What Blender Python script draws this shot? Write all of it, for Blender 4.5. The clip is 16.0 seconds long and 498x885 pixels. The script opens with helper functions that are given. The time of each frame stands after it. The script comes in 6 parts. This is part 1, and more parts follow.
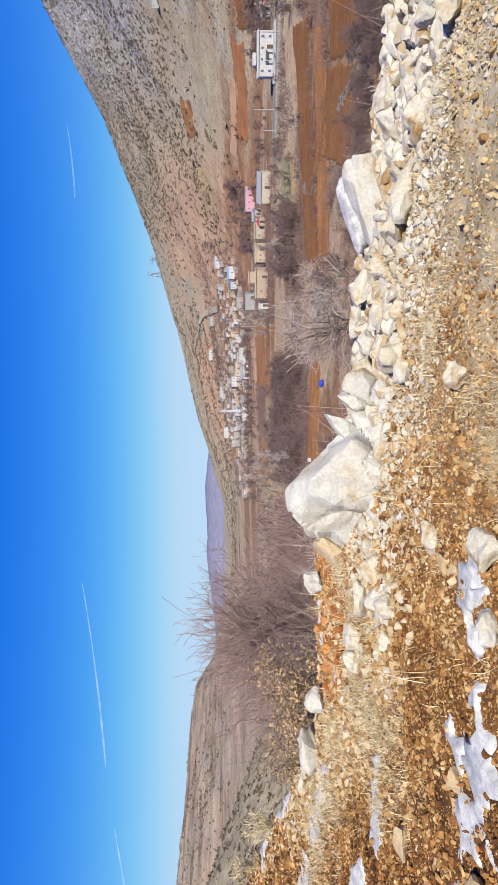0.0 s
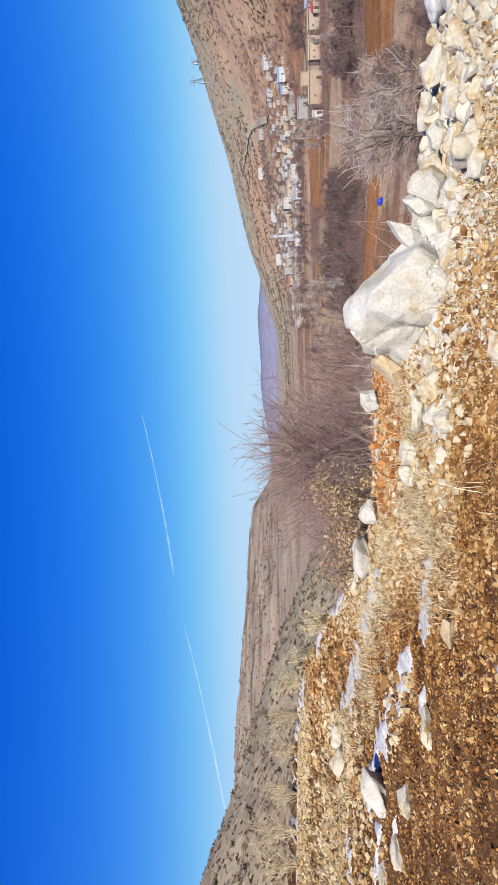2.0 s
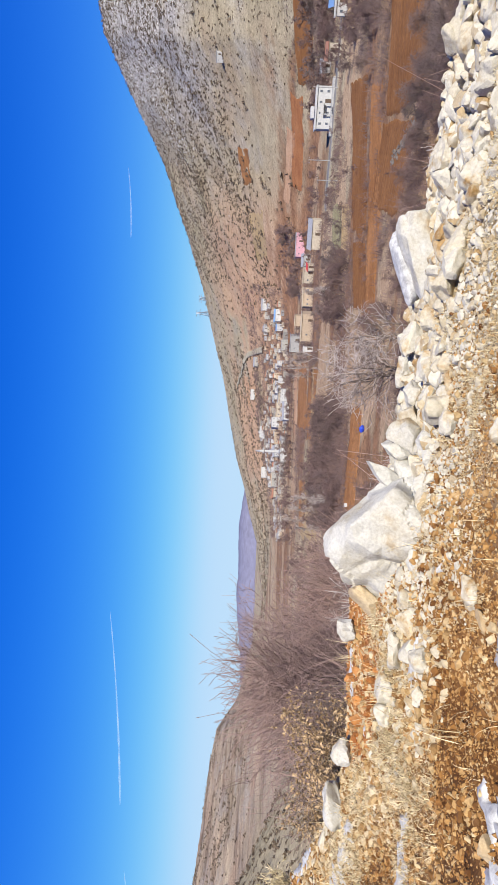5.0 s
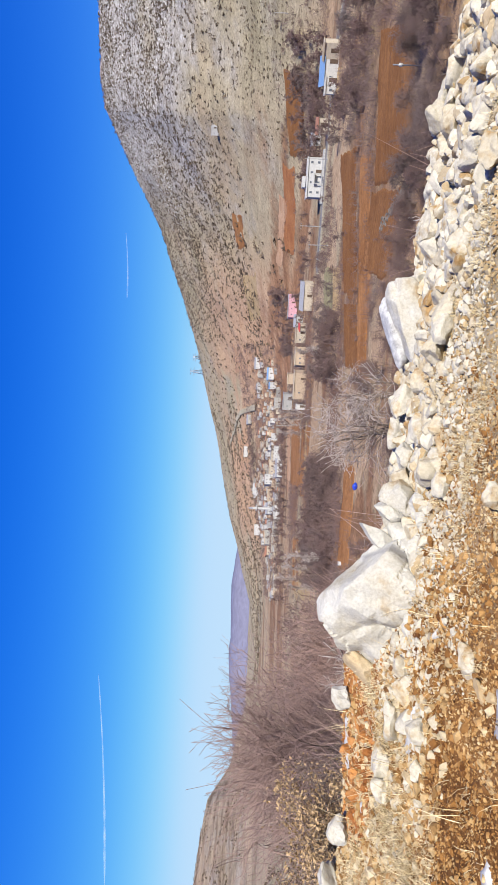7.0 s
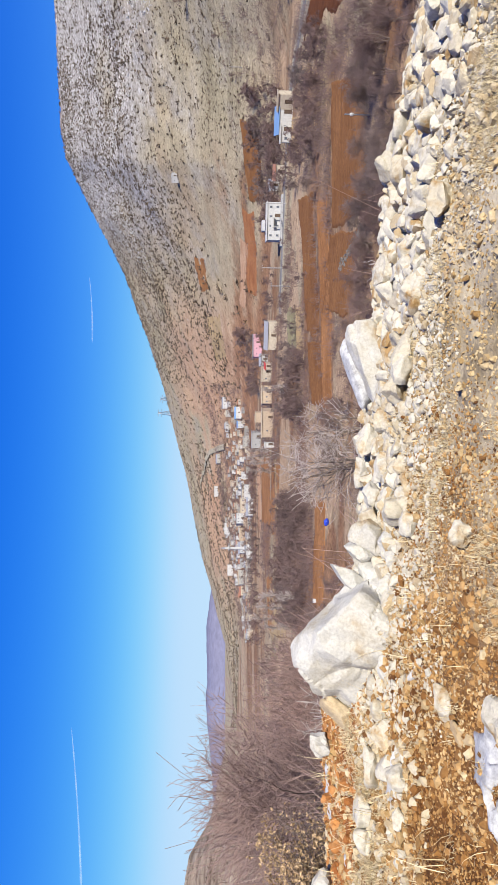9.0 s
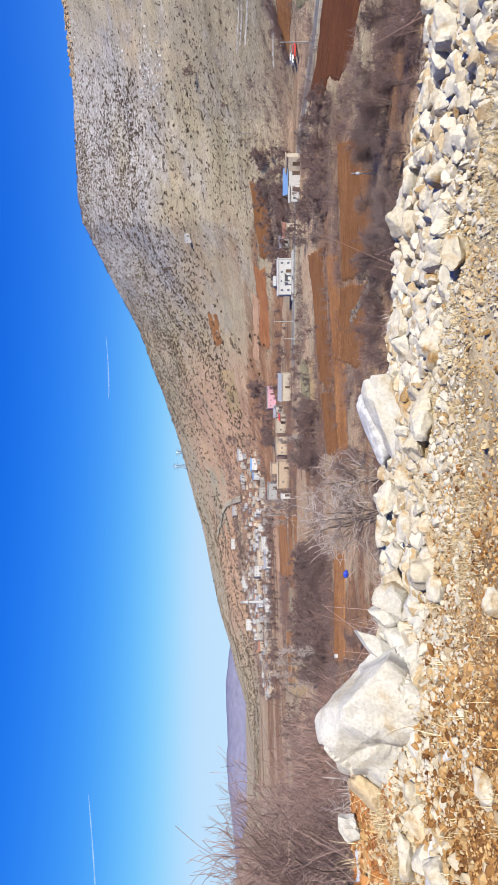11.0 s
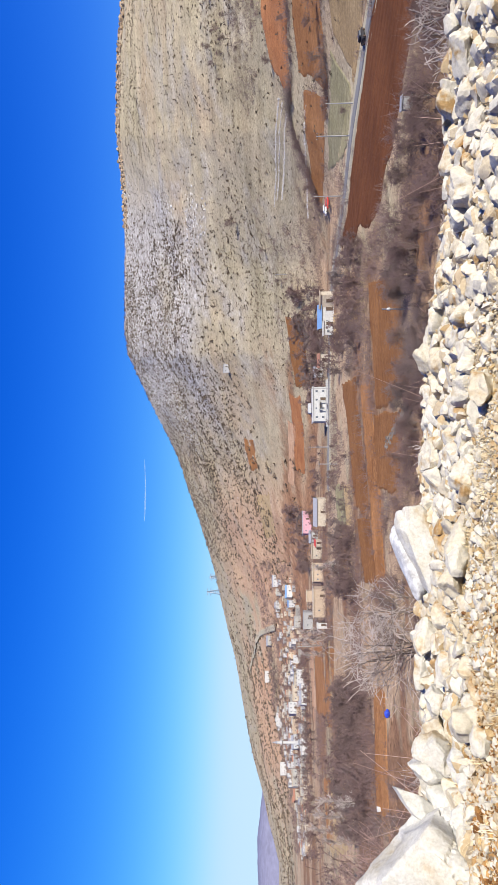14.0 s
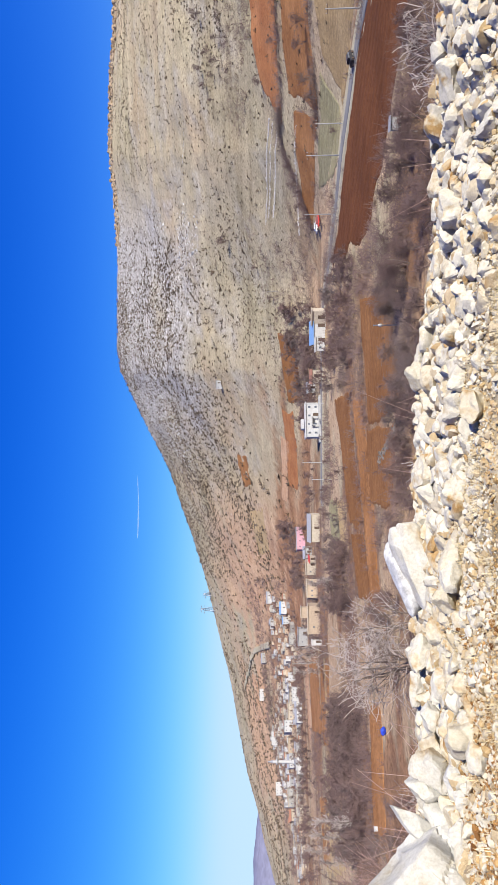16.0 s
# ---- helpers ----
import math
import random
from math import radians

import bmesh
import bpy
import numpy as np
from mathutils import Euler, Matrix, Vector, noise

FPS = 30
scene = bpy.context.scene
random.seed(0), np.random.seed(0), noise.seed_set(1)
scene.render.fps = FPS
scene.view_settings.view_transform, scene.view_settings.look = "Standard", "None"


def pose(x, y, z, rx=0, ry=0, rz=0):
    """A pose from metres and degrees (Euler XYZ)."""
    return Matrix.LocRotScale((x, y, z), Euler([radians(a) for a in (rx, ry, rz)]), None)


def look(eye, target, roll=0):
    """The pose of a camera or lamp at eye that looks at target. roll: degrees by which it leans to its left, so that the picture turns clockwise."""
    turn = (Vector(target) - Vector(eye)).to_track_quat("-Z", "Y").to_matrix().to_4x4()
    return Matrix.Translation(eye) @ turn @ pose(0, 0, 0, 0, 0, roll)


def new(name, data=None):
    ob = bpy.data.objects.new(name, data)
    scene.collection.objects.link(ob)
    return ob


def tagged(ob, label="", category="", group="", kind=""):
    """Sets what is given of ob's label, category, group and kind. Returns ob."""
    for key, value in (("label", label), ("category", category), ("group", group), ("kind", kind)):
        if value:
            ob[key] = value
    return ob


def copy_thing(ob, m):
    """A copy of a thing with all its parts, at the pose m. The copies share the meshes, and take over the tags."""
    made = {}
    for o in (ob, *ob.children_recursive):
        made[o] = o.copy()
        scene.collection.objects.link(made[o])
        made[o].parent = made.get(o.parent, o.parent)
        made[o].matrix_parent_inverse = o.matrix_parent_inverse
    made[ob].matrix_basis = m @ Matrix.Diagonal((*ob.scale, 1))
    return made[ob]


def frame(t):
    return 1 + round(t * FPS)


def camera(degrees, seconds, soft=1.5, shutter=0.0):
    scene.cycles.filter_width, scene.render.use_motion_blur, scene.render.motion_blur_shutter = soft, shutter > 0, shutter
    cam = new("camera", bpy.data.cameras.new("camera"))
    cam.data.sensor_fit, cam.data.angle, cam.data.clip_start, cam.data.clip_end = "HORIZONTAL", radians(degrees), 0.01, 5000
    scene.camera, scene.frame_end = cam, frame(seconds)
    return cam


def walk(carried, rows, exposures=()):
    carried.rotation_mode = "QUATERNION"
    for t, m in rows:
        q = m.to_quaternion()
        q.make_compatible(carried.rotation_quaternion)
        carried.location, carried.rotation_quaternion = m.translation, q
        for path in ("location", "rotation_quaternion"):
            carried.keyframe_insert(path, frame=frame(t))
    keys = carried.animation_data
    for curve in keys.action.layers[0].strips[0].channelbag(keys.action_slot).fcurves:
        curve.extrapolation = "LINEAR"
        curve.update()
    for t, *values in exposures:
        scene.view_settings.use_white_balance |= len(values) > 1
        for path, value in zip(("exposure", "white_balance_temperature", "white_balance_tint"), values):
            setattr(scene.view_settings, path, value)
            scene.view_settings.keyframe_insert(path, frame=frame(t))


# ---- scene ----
import itertools

cam = camera(42.2, 16.0, soft=0.8)
PATH = [
    (0, (-0.087, -0.021, 1.580), (-1.529, 9.864, 1.120), -91.06),
    (0.5, (-0.102, -0.023, 1.589), (-2.021, 9.789, 1.386), -91.14),
    (1, (-0.135, -0.014, 1.601), (-2.903, 9.595, 1.486), -91.21),
    (1.5, (-0.194, 0.004, 1.586), (-4.082, 9.217, 1.573), -92.81),
    (2, (-0.213, 0.026, 1.606), (-4.130, 9.217, 2.041), -91.94),
    (2.5, (-0.197, -0.073, 1.651), (-3.915, 9.140, 2.789), -88.63),
    (3, (-0.158, -0.100, 1.666), (-3.182, 9.352, 2.895), -88.44),
    (3.5, (-0.115, -0.056, 1.653), (-2.595, 9.572, 2.721), -88.48),
    (4, (-0.113, -0.083, 1.638), (-2.238, 9.664, 2.329), -89.13),
    (4.5, (-0.098, -0.077, 1.629), (-1.712, 9.783, 2.049), -88.71),
    (5, (-0.067, -0.091, 1.626), (-0.903, 9.873, 1.756), -87.59),
    (5.2, (-0.084, -0.091, 1.623), (-0.864, 9.878, 1.692), -87.85),
    (7.5, (-0.015, -0.074, 1.620), (0.200, 9.924, 1.657), -87.41),
    (8, (-0.008, -0.072, 1.615), (0.294, 9.924, 1.583), -87.72),
    (8.5, (0.002, -0.066, 1.606), (0.398, 9.923, 1.386), -89.13),
    (8.7, (0.010, -0.079, 1.600), (0.514, 9.904, 1.301), -89.44),
    (10.8, (0.094, 0.100, 1.591), (1.445, 10.004, 1.305), -89.82),
    (11, (0.111, 0.094, 1.591), (1.568, 9.986, 1.437), -90.64),
    (11.5, (0.124, 0.099, 1.591), (1.978, 9.925, 1.695), -90.60),
    (12, (0.138, 0.102, 1.571), (2.161, 9.895, 1.567), -91.66),
    (12.5, (0.147, 0.088, 1.561), (2.360, 9.838, 1.764), -90.75),
    (13, (0.143, 0.082, 1.553), (2.604, 9.772, 1.780), -90.18),
    (13.5, (0.137, 0.044, 1.542), (2.852, 9.666, 1.771), -89.63),
    (14, (0.165, 0.094, 1.548), (3.484, 9.520, 1.926), -90.21),
    (14.5, (0.166, 0.056, 1.549), (3.743, 9.389, 1.894), -90.41),
    (15, (0.167, 0.046, 1.550), (3.812, 9.351, 1.918), -90.73),
    (15.5, (0.164, 0.069, 1.549), (3.832, 9.364, 1.934), -90.83),
    (16, (0.169, 0.051, 1.556), (3.721, 9.395, 1.825), -90.64),
]
EXPOSURES = [(0.0, 0.52), (1.2, 0.50), (2.5, 0.53), (3.5, 0.52), (5.0, 0.58), (11.5, 0.62), (14.0, 0.72), (16.0, 0.72)]
walk(cam, [(t, look(eye, target, roll)) for t, eye, target, roll in PATH], EXPOSURES)

# ---- light ----
SUN_AZ, SUN_EL = -163.0, 34.0  # degrees to the left of straight ahead, and above the horizon
world = bpy.data.worlds.new("world")
scene.world = world
world.use_nodes = True
sky = world.node_tree.nodes.new("ShaderNodeTexSky")
sky.sky_type, sky.sun_disc = "NISHITA", False
sky.sun_elevation, sky.sun_rotation = radians(SUN_EL), radians(-SUN_AZ)
sky.altitude, sky.air_density, sky.dust_density, sky.ozone_density = 1500, 1.0, 0.0, 6.0
tone = world.node_tree.nodes.new("ShaderNodeHueSaturation")
tone.inputs["Saturation"].default_value = 1.28
world.node_tree.links.new(sky.outputs[0], tone.inputs["Color"])
cool = world.node_tree.nodes.new("ShaderNodeMix")
cool.data_type, cool.blend_type = "RGBA", "MULTIPLY"
cool.inputs[0].default_value, cool.inputs[7].default_value = 1.0, (0.86, 0.74, 1.13, 1)
world.node_tree.links.new(tone.outputs[0], cool.inputs[6])
# the air above the skyline holds only so much light: each colour levels off softly
split, join = world.node_tree.nodes.new("ShaderNodeSeparateColor"), world.node_tree.nodes.new("ShaderNodeCombineColor")
world.node_tree.links.new(cool.outputs[2], split.inputs[0])
for k, (most, deep, gain) in enumerate(((3.05, 1.14, 1.24), (4.35, 1.33, 0.80), (5.7, 1.0, 1.02))):
    value = split.outputs[k]
    for how, amount in (("POWER", deep), ("MULTIPLY", gain), ("DIVIDE", most), ("POWER", 4.0), ("ADD", 1.0), ("POWER", -0.25)):
        step = world.node_tree.nodes.new("ShaderNodeMath")
        step.operation, step.inputs[1].default_value = how, amount
        world.node_tree.links.new(value, step.inputs[0])
        value = step.outputs[0]
        if how == "MULTIPLY":
            value_in = value
    level = world.node_tree.nodes.new("ShaderNodeMath")
    level.operation = "MULTIPLY"
    world.node_tree.links.new(value, level.inputs[0])
    world.node_tree.links.new(value_in, level.inputs[1])
    world.node_tree.links.new(level.outputs[0], join.inputs[k])
world.node_tree.links.new(join.outputs[0], world.node_tree.nodes["Background"].inputs["Color"])
world.node_tree.nodes["Background"].inputs["Strength"].default_value = 0.115
sun = new("sun", bpy.data.lights.new("sun", "SUN"))
sun.data.energy, sun.data.angle, sun.data.color = 5.0, radians(0.53), (1.0, 0.965, 0.90)
sun.matrix_world = look((0, 0, 60), (math.sin(radians(SUN_AZ)) * math.cos(radians(SUN_EL)), -math.cos(radians(SUN_AZ)) * math.cos(radians(SUN_EL)), 60 - math.sin(radians(SUN_EL))))
scene.view_settings.exposure = 0.66

# ---- materials ----
def nodes_of(name):
    m = bpy.data.materials.new(name)
    m.use_nodes = True
    return m, m.node_tree.nodes, m.node_tree.links, m.node_tree.nodes["Principled BSDF"]


def noise_node(nt, links, coord, scale, detail=4.0, rough=0.6):
    n = nt.new("ShaderNodeTexNoise")
    n.inputs["Scale"].default_value, n.inputs["Detail"].default_value, n.inputs["Roughness"].default_value = scale, detail, rough
    links.new(coord, n.inputs["Vector"])
    return n.outputs["Fac"]


def ramp_node(nt, links, fac, stops):
    r = nt.new("ShaderNodeValToRGB")
    e = r.color_ramp.elements
    while len(e) < len(stops):
        e.new(0.5)
    for s, (p, c) in zip(e, stops):
        s.position, s.color = p, (*c, 1)
    links.new(fac, r.inputs["Fac"])
    return r.outputs["Color"]


def mix_node(nt, links, fac, a, b, kind="MIX"):
    m = nt.new("ShaderNodeMix")
    m.data_type, m.blend_type = "RGBA", kind
    for socket, v in ((m.inputs[0], fac), (m.inputs[6], a), (m.inputs[7], b)):
        if isinstance(v, (int, float)):
            socket.default_value = v
        elif isinstance(v, tuple):
            socket.default_value = (*v, 1)
        else:
            links.new(v, socket)
    return m.outputs[2]


def bump_node(nt, links, height, strength, distance, bsdf):
    b = nt.new("ShaderNodeBump")
    b.inputs["Strength"].default_value, b.inputs["Distance"].default_value = strength, distance
    links.new(height, b.inputs["Height"])
    links.new(b.outputs[0], bsdf.inputs["Normal"])


def surface(name, stops, scale, fine=None, rough=0.85, bump=0.3, depth=0.01, vary=None, metallic=0.0):
    """Noise between colour stops, a finer grain over it, relief, and a shift from piece to piece (vary: 'object' or 'island', colours)."""
    m, nt, links, bsdf = nodes_of(name)
    pos = nt.new("ShaderNodeNewGeometry")
    at = pos.outputs["Position"]
    col = ramp_node(nt, links, noise_node(nt, links, at, scale), stops)
    grain = noise_node(nt, links, at, fine or scale * 9, 6.0, 0.7)
    col = mix_node(nt, links, 0.55, col, ramp_node(nt, links, grain, [(0.3, (0.55, 0.55, 0.55)), (0.7, (1.25, 1.25, 1.25))]), "MULTIPLY")
    if vary:
        how, colours = vary
        if how == "object":
            rnd = nt.new("ShaderNodeObjectInfo").outputs["Random"]
        else:
            rnd = pos.outputs["Random Per Island"]
        col = mix_node(nt, links, 1.0, col, ramp_node(nt, links, rnd, colours), "MULTIPLY")
    links.new(col, bsdf.inputs["Base Color"])
    bsdf.inputs["Roughness"].default_value, bsdf.inputs["Metallic"].default_value = rough, metallic
    bsdf.inputs["Specular IOR Level"].default_value = 0.25
    if bump:
        bump_node(nt, links, grain, bump, depth, bsdf)
    return m


def plain(name, colour, rough=0.7, spec=0.3, metallic=0.0):
    m, nt, links, bsdf = nodes_of(name)
    at = nt.new("ShaderNodeNewGeometry").outputs["Position"]
    g = noise_node(nt, links, at, 1.7, 5.0)
    links.new(mix_node(nt, links, 0.5, colour, ramp_node(nt, links, g, [(0.3, (0.7, 0.7, 0.7)), (0.7, (1.2, 1.2, 1.2))]), "MULTIPLY"), bsdf.inputs["Base Color"])
    bsdf.inputs["Roughness"].default_value, bsdf.inputs["Metallic"].default_value = rough, metallic
    bsdf.inputs["Specular IOR Level"].default_value = spec
    return m


CREAM = [(0.33, (0.33, 0.21, 0.09)), (0.40, (0.43, 0.36, 0.25)), (0.5, (0.49, 0.455, 0.375))]
LIMESTONE = surface("limestone", CREAM, 5.5, 34, 0.9, 0.7, 0.014, ("object", [(0.0, (0.93, 0.86, 0.74)), (0.3, (1.0, 0.98, 0.94)), (1.0, (1.06, 1.05, 1.03))]))
LIMESTONE_BITS = surface("limestone_bits", CREAM, 3.0, 34, 0.9, 0.6, 0.012, ("island", [(0.0, (0.75, 0.58, 0.36)), (0.25, (0.95, 0.88, 0.76)), (0.5, (1.0, 0.98, 0.94)), (1.0, (1.06, 1.05, 1.03))]))
WHITE_STONE = surface("white_limestone", [(0.29, (0.33, 0.25, 0.15)), (0.38, (0.42, 0.38, 0.30)), (0.58, (0.475, 0.455, 0.405))], 2.6, 40, 0.9, 0.5, 0.014)
OCHRE_GRAVEL = surface("ochre_gravel", [(0.30, (0.22, 0.098, 0.028)), (0.5, (0.38, 0.21, 0.072)), (0.7, (0.48, 0.325, 0.155))], 1.8, 45, 0.93, 0.4, 0.006,
                       ("island", [(0.0, (0.28, 0.2, 0.15)), (0.35, (0.72, 0.62, 0.5)), (0.65, (1.0, 1.0, 1.0)), (0.88, (1.15, 1.3, 1.5)), (1.0, (1.25, 1.7, 2.6))]))
GRAVEL = surface("gravel", [(0.25, (0.35, 0.235, 0.105)), (0.5, (0.44, 0.345, 0.20)), (0.75, (0.49, 0.42, 0.30))], 1.6, 45, 0.92, 0.4, 0.006,
                 ("island", [(0.0, (0.55, 0.42, 0.27)), (0.45, (0.9, 0.82, 0.68)), (0.8, (1.05, 1.0, 0.92)), (1.0, (1.15, 1.15, 1.12))]))
RUST_GRAVEL = surface("rust_gravel", [(0.36, (0.10, 0.042, 0.013)), (0.5, (0.32, 0.155, 0.05)), (0.66, (0.48, 0.30, 0.125))], 3.0, 45, 0.93, 0.4, 0.006,
                      ("island", [(0.0, (0.25, 0.19, 0.15)), (0.5, (0.72, 0.64, 0.54)), (0.8, (1.15, 1.12, 1.0)), (1.0, (1.6, 2.0, 2.5))]))
RUST_ROCK = surface("rust_rock", [(0.25, (0.265, 0.0936, 0.0273)), (0.5, (0.367, 0.156, 0.0468)), (0.75, (0.421, 0.25, 0.117))], 3.0, 40, 0.92, 0.45, 0.01,
                    ("object", [(0.0, (0.7, 0.6, 0.5)), (1.0, (1.15, 1.15, 1.1))]))
RUST_BITS = surface("rust_bits", [(0.25, (0.265, 0.0936, 0.0273)), (0.5, (0.367, 0.156, 0.0468)), (0.75, (0.421, 0.25, 0.117))], 3.0, 40, 0.92, 0.45, 0.01,
                    ("island", [(0.0, (0.5, 0.42, 0.35)), (0.6, (1.0, 1.0, 1.0)), (0.8, (1.2, 1.3, 1.3)), (1.0, (1.3, 2.2, 4.0))]))
BANK_BITS = surface("bank_bits", [(0.3, (0.36, 0.25, 0.12)), (0.5, (0.45, 0.365, 0.235)), (0.7, (0.51, 0.455, 0.35))], 2.0, 34, 0.9, 0.5, 0.01,
                    ("island", [(0.0, (0.42, 0.26, 0.12)), (0.3, (0.85, 0.68, 0.45)), (0.6, (1.0, 0.95, 0.85)), (1.0, (1.1, 1.1, 1.08))]))
TAN_STONE = surface("tan_stone", [(0.3, (0.36, 0.25, 0.13)), (0.7, (0.48, 0.38, 0.24))], 3.0, 34, 0.9, 0.6, 0.012)
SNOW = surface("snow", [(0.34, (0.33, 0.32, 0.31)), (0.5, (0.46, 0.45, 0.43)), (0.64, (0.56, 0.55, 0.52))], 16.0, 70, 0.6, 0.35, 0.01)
STRAW = surface("straw", [(0.3, (0.60, 0.50, 0.31)), (0.7, (0.76, 0.67, 0.47))], 3.0, 30, 0.8, 0, 0, ("island", [(0.0, (0.65, 0.6, 0.5)), (1.0, (1.15, 1.1, 1.0))]))
BARK = surface("bark", [(0.3, (0.125, 0.0936, 0.078)), (0.7, (0.234, 0.187, 0.156))], 3.0, 30, 0.9, 0.3, 0.01)
TWIGS = surface("twigs", [(0.3, (0.30, 0.225, 0.20)), (0.7, (0.42, 0.335, 0.30))], 0.05, 1.0, 0.9, 0, 0, ("object", [(0.0, (0.72, 0.66, 0.64)), (0.5, (1.05, 0.88, 0.82)), (1.0, (1.25, 1.16, 1.08))]))
FAR_TWIGS = surface("far_twigs", [(0.3, (0.13, 0.092, 0.082)), (0.5, (0.195, 0.128, 0.115)), (0.7, (0.165, 0.14, 0.13))], 0.03, 0.4, 0.9, 0, 0)
PALE_TWIGS = surface("pale_twigs", [(0.3, (0.36, 0.30, 0.27)), (0.7, (0.50, 0.43, 0.39))], 0.2, 2.0, 0.9, 0, 0)
DRY_LEAF = surface("dry_leaf", [(0.3, (0.36, 0.245, 0.14)), (0.7, (0.54, 0.41, 0.26))], 2.0, 15, 0.8, 0, 0, ("island", [(0.0, (0.45, 0.38, 0.3)), (1.0, (1.15, 1.1, 1.0))]))
SCRUB = surface("scrub", [(0.3, (0.115, 0.088, 0.062)), (0.7, (0.175, 0.138, 0.10))], 0.04, 0.6, 0.9, 0, 0, ("island", [(0.0, (0.7, 0.7, 0.75)), (1.0, (1.2, 1.1, 1.0))]))


def land_material():
    """Dry grassland, bare stone, ploughed red soil and the track's ochre dirt, told apart by the ground's own masks."""
    m, nt, links, bsdf = nodes_of("land")
    at = nt.new("ShaderNodeNewGeometry").outputs["Position"]

    def mask(name):
        a = nt.new("ShaderNodeAttribute")
        a.attribute_name = name
        return a.outputs["Fac"]
    broad, mid = noise_node(nt, links, at, 0.012, 5), noise_node(nt, links, at, 0.11, 6, 0.7)
    fine, tiny = noise_node(nt, links, at, 0.9, 6, 0.75), noise_node(nt, links, at, 14.0, 5, 0.7)
    grass = ramp_node(nt, links, broad, [(0.35, (0.335, 0.29, 0.185)), (0.5, (0.385, 0.325, 0.215)), (0.65, (0.38, 0.295, 0.19))])
    # layers of the hillsides: beds of rock and old contour terraces
    thin = nt.new("ShaderNodeVectorMath")
    thin.operation, thin.inputs[1].default_value = "MULTIPLY", (0.006, 0.006, 0.16)
    links.new(at, thin.inputs[0])
    beds = noise_node(nt, links, thin.outputs[0], 1.0, 6, 0.72)
    layered = mix_node(nt, links, 1.0, grass, ramp_node(nt, links, beds, [(0.36, (0.72, 0.69, 0.66)), (0.45, (0.96, 0.95, 0.94)), (0.56, (1.06, 1.05, 1.03)), (0.66, (1.28, 1.27, 1.25))]), "MULTIPLY")
    grass = mix_node(nt, links, mask("slope"), grass, layered)
    # darker beds of the far western hill, with distance haze painted in as mauve
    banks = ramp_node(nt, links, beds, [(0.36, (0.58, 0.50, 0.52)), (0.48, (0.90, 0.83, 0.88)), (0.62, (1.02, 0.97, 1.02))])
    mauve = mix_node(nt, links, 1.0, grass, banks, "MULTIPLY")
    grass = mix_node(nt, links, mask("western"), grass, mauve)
    grass = mix_node(nt, links, 0.5, grass, ramp_node(nt, links, mid, [(0.36, (0.70, 0.67, 0.62)), (0.6, (1.12, 1.1, 1.05))]), "MULTIPLY")
    speck = ramp_node(nt, links, noise_node(nt, links, at, 0.55, 2, 0.5), [(0.60, (1, 1, 1)), (0.68, (0.42, 0.38, 0.34))])
    pebble = ramp_node(nt, links, noise_node(nt, links, at, 0.8, 3, 0.6), [(0.60, (1, 1, 1)), (0.7, (1.65, 1.65, 1.65))])
    stone = ramp_node(nt, links, noise_node(nt, links, at, 0.24, 6, 0.75), [(0.38, (0.19, 0.17, 0.145)), (0.48, (0.32, 0.29, 0.255)), (0.6, (0.50, 0.475, 0.435))])
    red = ramp_node(nt, links, mid, [(0.35, (0.13, 0.05, 0.024)), (0.65, (0.27, 0.12, 0.05))])
    clay = ramp_node(nt, links, mid, [(0.35, (0.40, 0.245, 0.142)), (0.65, (0.51, 0.345, 0.215))])
    dirt = ramp_node(nt, links, fine, [(0.3, (0.06, 0.026, 0.009)), (0.5, (0.15, 0.066, 0.02)), (0.75, (0.27, 0.135, 0.046))])
    damp = ramp_node(nt, links, fine, [(0.3, (0.035, 0.016, 0.006)), (0.5, (0.10, 0.046, 0.017)), (0.75, (0.24, 0.13, 0.055))])
    pale = ramp_node(nt, links, fine, [(0.3, (0.26, 0.19, 0.10)), (0.55, (0.40, 0.33, 0.22)), (0.75, (0.46, 0.41, 0.32))])
    col = mix_node(nt, links, mask("rocky"), grass, stone)
    col = mix_node(nt, links, mask("clay"), col, clay)
    col = mix_node(nt, links, mask("red"), col, red)
    col = mix_node(nt, links, 0.75, col, speck, "MULTIPLY")
    col = mix_node(nt, links, 0.8, col, pebble, "MULTIPLY")
    col = mix_node(nt, links, mask("dirt"), col, dirt)
    col = mix_node(nt, links, mask("damp"), col, damp)
    col = mix_node(nt, links, mask("pale"), col, pale)
    col = mix_node(nt, links, 0.8, col, ramp_node(nt, links, fine, [(0.32, (0.5, 0.48, 0.46)), (0.62, (1.2, 1.2, 1.2))]), "MULTIPLY")
    col = mix_node(nt, links, 0.5, col, ramp_node(nt, links, tiny, [(0.3, (0.6, 0.6, 0.6)), (0.7, (1.2, 1.2, 1.2))]), "MULTIPLY")
    links.new(col, bsdf.inputs["Base Color"])
    bsdf.inputs["Roughness"].default_value, bsdf.inputs["Specular IOR Level"].default_value = 0.95, 0.15
    bump_node(nt, links, tiny, 0.8, 0.035, bsdf)
    return m


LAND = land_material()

# ---- the lie of the land ----
def lattice(ix, iy, seed):
    h = (ix * 374761393 + iy * 668265263 + seed * 974634777) & 0x7FFFFFFF
    h = ((h ^ (h >> 13)) * 1274126177) & 0x7FFFFFFF
    return ((h ^ (h >> 16)) & 0xFFFF) / 65535.0


